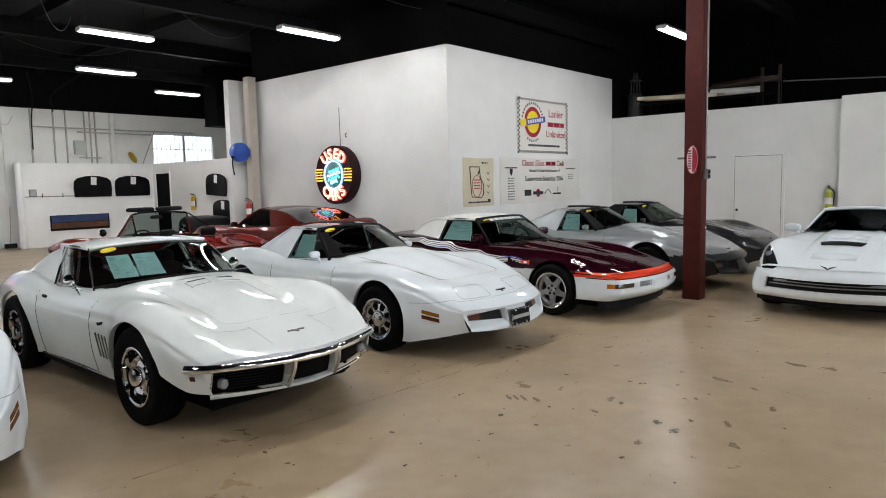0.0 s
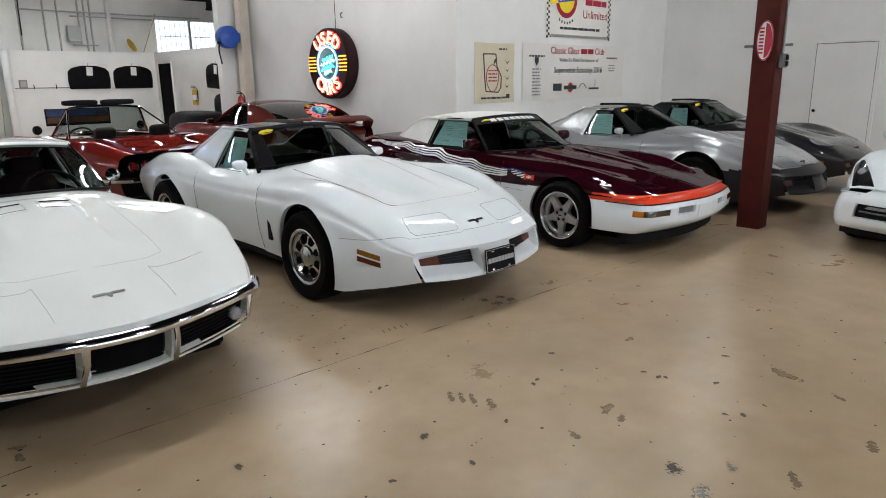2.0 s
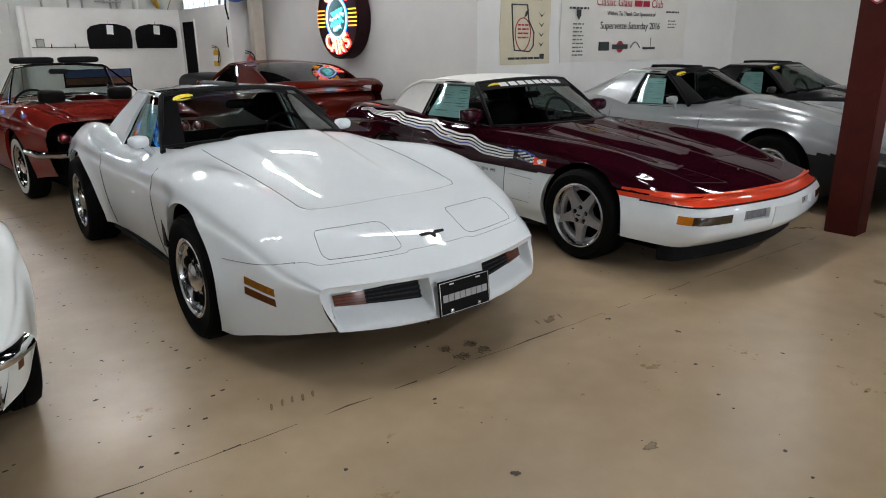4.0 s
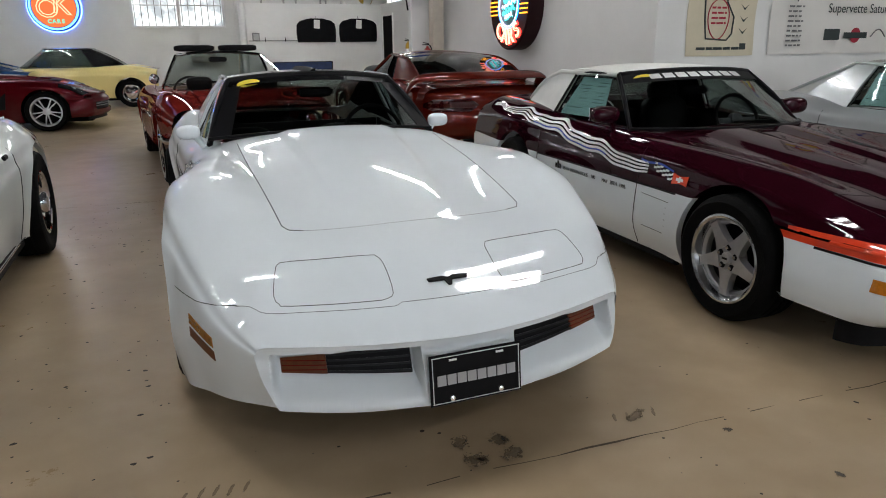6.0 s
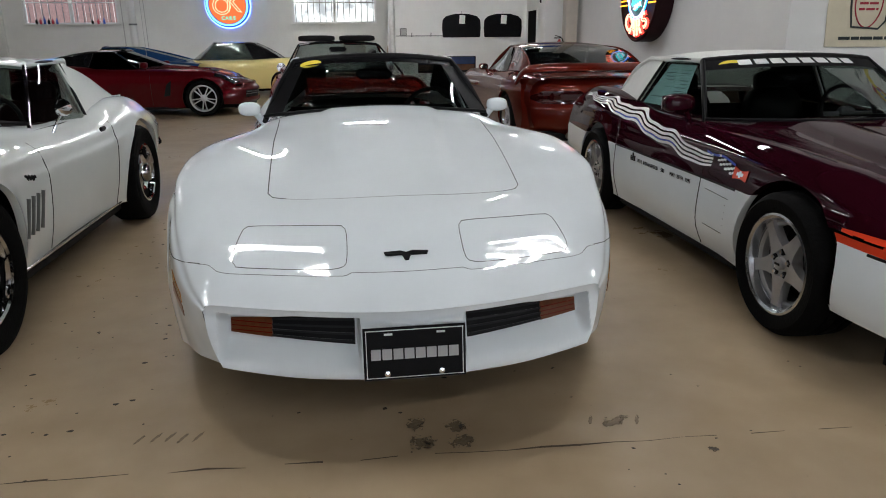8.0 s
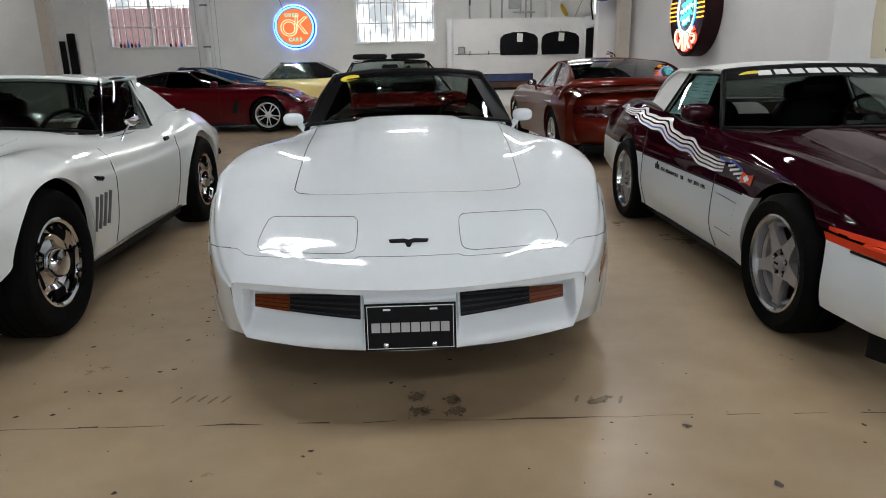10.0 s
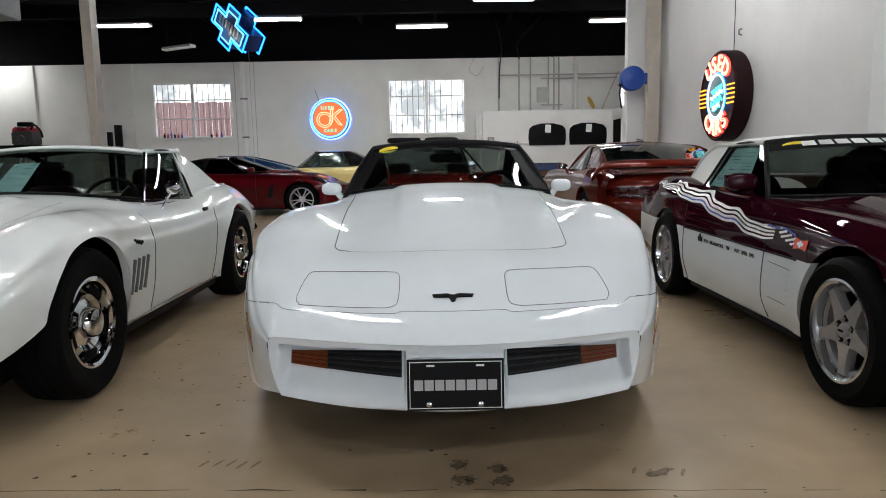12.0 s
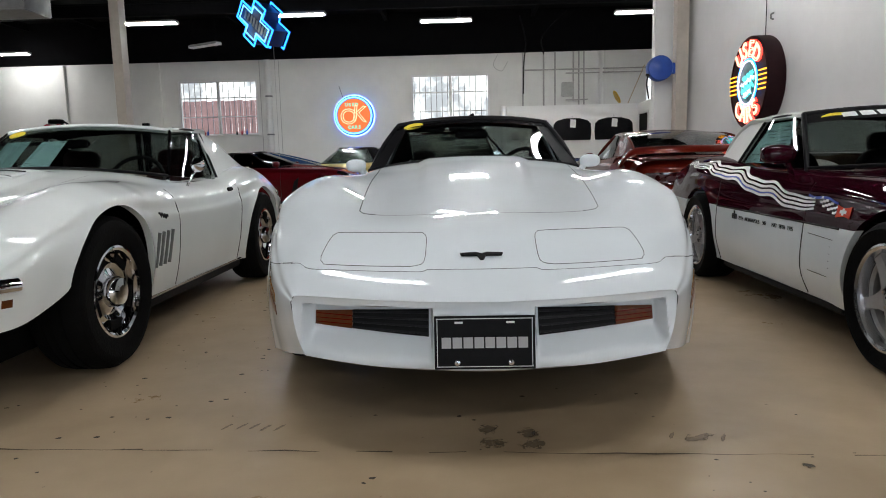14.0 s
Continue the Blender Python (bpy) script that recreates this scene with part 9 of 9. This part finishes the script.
def worn(name, colour, rough, grain, cover, metal=0.0, bump=0.4):
    """A mark that breaks up into grains towards its rim."""
    m = material(name, colour, rough=rough, metal=metal, vary=0.55, scale=grain, bump=bump, bump_scale=grain * 1.5)
    nt = m.node_tree
    co = nt.nodes.new("ShaderNodeTexCoord")
    off = nt.nodes.new("ShaderNodeVectorMath")
    off.operation = "SUBTRACT"
    off.inputs[1].default_value = (0.5, 0.5, 0.5)
    flat = nt.nodes.new("ShaderNodeVectorMath")
    flat.operation = "MULTIPLY"
    flat.inputs[1].default_value = (2, 2, 0)
    size = nt.nodes.new("ShaderNodeVectorMath")
    size.operation = "LENGTH"
    n = nt.nodes.new("ShaderNodeTexNoise")
    n.inputs["Scale"].default_value, n.inputs["Detail"].default_value, n.inputs["Roughness"].default_value = grain, 5, 0.65
    sum_ = nt.nodes.new("ShaderNodeMath")
    sum_.operation = "MULTIPLY_ADD"
    sum_.inputs[1].default_value = 0.42
    edge = nt.nodes.new("ShaderNodeMapRange")
    edge.inputs["From Min"].default_value, edge.inputs["From Max"].default_value = cover, cover + 0.10
    edge.inputs["To Min"].default_value, edge.inputs["To Max"].default_value = 1.0, 0.0
    nt.links.new(co.outputs["Generated"], off.inputs[0])
    nt.links.new(off.outputs[0], flat.inputs[0])
    nt.links.new(flat.outputs[0], size.inputs[0])
    nt.links.new(co.outputs["Object"], n.inputs["Vector"])
    nt.links.new(size.outputs["Value"], sum_.inputs[0])
    nt.links.new(n.outputs["Fac"], sum_.inputs[2])
    nt.links.new(sum_.outputs[0], edge.inputs["Value"])
    nt.links.new(edge.outputs["Result"], nt.nodes["Principled BSDF"].inputs["Alpha"])
    return m


SCUFF = worn("scuffed_concrete", (0.235, 0.172, 0.108), 0.6, 45, 0.68)
BROWN = worn("brown_stain", (0.29, 0.21, 0.13), 0.4, 14, 0.60, bump=0.1)
PIT = material("dark_pit", (0.05, 0.04, 0.03), rough=0.7, vary=0.5, scale=40)
JOINT = material("dirty_joint", (0.10, 0.072, 0.045), rough=0.8, vary=0.5, scale=30)
OIL = worn("old_oil_spot", (0.06, 0.046, 0.032), 0.5, 60, 0.80)
GRIT = worn("dark_crumbled_patch", (0.05, 0.045, 0.035), 0.5, 70, 0.62)
SHINE = worn("silvery_splash", (0.72, 0.70, 0.64), 0.25, 55, 0.60, metal=0.6, bump=0.8)


def floor_mark(name, label, x, y, bm, mat, turn=0.0):
    ob = link_mesh(name, bm, mat, False)
    ob.matrix_basis = pose(x, y, 0, 0, 0, turn)
    return tagged(ob, label, "floor mark")


for i, (x, y) in enumerate(((5.83, 3.92), (5.97, 3.89), (5.84, 3.80), (5.97, 3.79))):
    floor_mark("bolt_scar", "rough crumbled bolt scar in the concrete floor", x, y, stain(0.058, 200 + i, 0.85), SCUFF, 57 * i)
    floor_mark("bolt_hole", "dark pit in the bolt scar", x + 0.012, y - 0.004, stain(0.029, 211 + 3 * i, 0.7), GRIT, 57 * i)
for i, (x, y, r, q, t) in enumerate(((4.53, 2.98, 0.075, 0.25, 0.9), (4.56, 2.93, 0.075, 0.25, 0.9), (4.59, 2.88, 0.075, 0.25, 0.9), (4.62, 2.78, 0.075, 0.35, 0.9), (4.95, 2.23, 0.05, 0.5, 0.2), (4.66, 2.30, 0.05, 0.5, 0.9),
                                     (4.98, 1.45, 0.08, 0.3, 0.5), (5.48, 1.30, 0.07, 0.4, 0.2), (5.90, 1.55, 0.05, 0.4, 0.9), (6.87, 1.52, 0.10, 0.35, 0.9), (6.86, 1.44, 0.09, 0.4, 1.2), (4.30, 1.79, 0.05, 0.6, 0.0))):
    floor_mark("scuff", "dull scuff mark on the concrete floor", x, y, stain(r * 1.25, i, q), SCUFF, 57 * t)
for i, (x, y, r, q) in enumerate(((4.99, 2.33, 0.11, 0.6), (4.63, 1.29, 0.10, 0.6), (6.01, 1.85, 0.17, 0.5), (2.79, 3.94, 0.08, 0.5), (2.64, 3.94, 0.12, 0.5), (2.80, 4.05, 0.07, 0.6), (5.88, 2.74, 0.07, 0.6), (6.52, 3.83, 0.11, 0.4), (7.98, 2.66, 0.07, 0.6))):
    floor_mark("brown_stain", "faint brown stain on the concrete floor", x, y, stain(r, 30 + 3 * i, q), BROWN, 28 * i)
for i, (x, y, r) in enumerate(((4.17, 2.79, 0.030), (4.16, 2.48, 0.020), (5.36, 2.95, 0.022), (5.01, 2.79, 0.018), (4.95, 2.77, 0.020), (5.50, 2.42, 0.020), (5.50, 2.33, 0.022), (5.52, 2.30, 0.018), (6.03, 2.19, 0.022), (5.64, 2.07, 0.022), (5.38, 1.82, 0.024),
                               (5.33, 1.89, 0.018), (4.02, 1.76, 0.024), (4.54, 2.61, 0.020), (6.92, 3.27, 0.020), (6.78, 3.62, 0.020), (4.34, 3.33, 0.018), (3.43, 3.17, 0.026), (3.83, 2.62, 0.018), (3.10, 2.72, 0.02), (2.68, 3.57, 0.024), (2.67, 3.31, 0.022))):
    floor_mark("oil_spot", "small dark oil spot on the concrete floor", x, y, stain(r, 50 + 3 * i, 0.7), OIL, 57 * i)
floor_mark("crumbled_patch", "dark crumbled patch in the concrete floor", 4.73, 1.84, stain(0.085, 81, 0.75), GRIT, 23)
for i, (x, y, r) in enumerate(((4.64, 1.68, 0.10), (4.90, 1.68, 0.065), (5.56, 1.79, 0.03))):
    floor_mark("silver_splash", "shiny silvery splash on the concrete floor", x, y, stain(r, 84 + 3 * i, 0.6), SHINE, 23 * i)
for k in range(5):
    floor_mark("tyre_scuff", "short dark tyre scuff on the floor", 4.89 + 0.048 * k, 3.965 - 0.004 * k, stain(0.062, 90 + 3 * k, 0.20), BROWN, 62)
for k in range(4):
    floor_mark("tyre_scuff", "short faint tyre scuff on the floor", 6.44 + 0.055 * k, 3.845 - 0.006 * k, stain(0.062, 120 + 3 * k, 0.20), BROWN, 62)

# a control joint across the aisle, and one along it
def joint(points, seed):
    rn = random.Random(seed)
    bm = bmesh.new()
    prev = None
    for (x0, y0), (x1, y1) in zip(points, points[1:]):
        n = max(2, int(math.hypot(x1 - x0, y1 - y0) / 0.12))
        d = Vector((x1 - x0, y1 - y0)).normalized()
        nrm = Vector((-d.y, d.x))
        for k in range(n + 1):
            c = Vector((x0 + (x1 - x0) * k / n, y0 + (y1 - y0) * k / n)) + nrm * rn.uniform(-0.006, 0.006)
            w = rn.uniform(0.0008, 0.0028) if rn.random() < 0.92 else 0.0055
            pair = (bm.verts.new((*(c + nrm * w), 0.003)), bm.verts.new((*(c - nrm * w), 0.003)))
            if prev and rn.random() > 0.30:
                bm.faces.new((prev[0], pair[0], pair[1], prev[1]))
            prev = pair
    return bm


ob = link_mesh("floor_joint", joint([(-3.0, 3.95), (3.77, 3.80), (4.67, 3.77), (6.83, 3.69), (9.5, 3.57)], 2), JOINT, False)
tagged(ob, "dark saw-cut joint in the concrete floor", "floor joint", "", "structure")
ob = link_mesh("floor_joint", joint([(-3.0, 8.9), (9.5, 8.55)], 3), JOINT, False)
tagged(ob, "dark saw-cut joint in the concrete floor", "floor joint", "", "structure")


def floor_flecks():
    rn = random.Random(21)
    bm = bmesh.new()
    for k in range(620):
        x, y = rn.uniform(1.0, 10.5), rn.uniform(-0.5, 4.4)
        if rn.random() < 0.25:
            x, y = rn.uniform(4.1, 4.95), rn.uniform(4.0, 9.0)
        r = rn.choice((0.004, 0.005, 0.006, 0.007, 0.009, 0.013))
        n = 6
        a0 = rn.uniform(0, 6)
        bm.faces.new([bm.verts.new((x + r * rn.uniform(0.5, 1.2) * math.cos(a0 + 6.283 * i / n), y + r * rn.uniform(0.4, 1.0) * math.sin(a0 + 6.283 * i / n), 0.003)) for i in range(n)])
    ob = link_mesh("floor_flecks", bm, PIT, False)
    tagged(ob, "scattered dark specks of dirt on the floor", "dirt", "", "stuff")


floor_flecks()
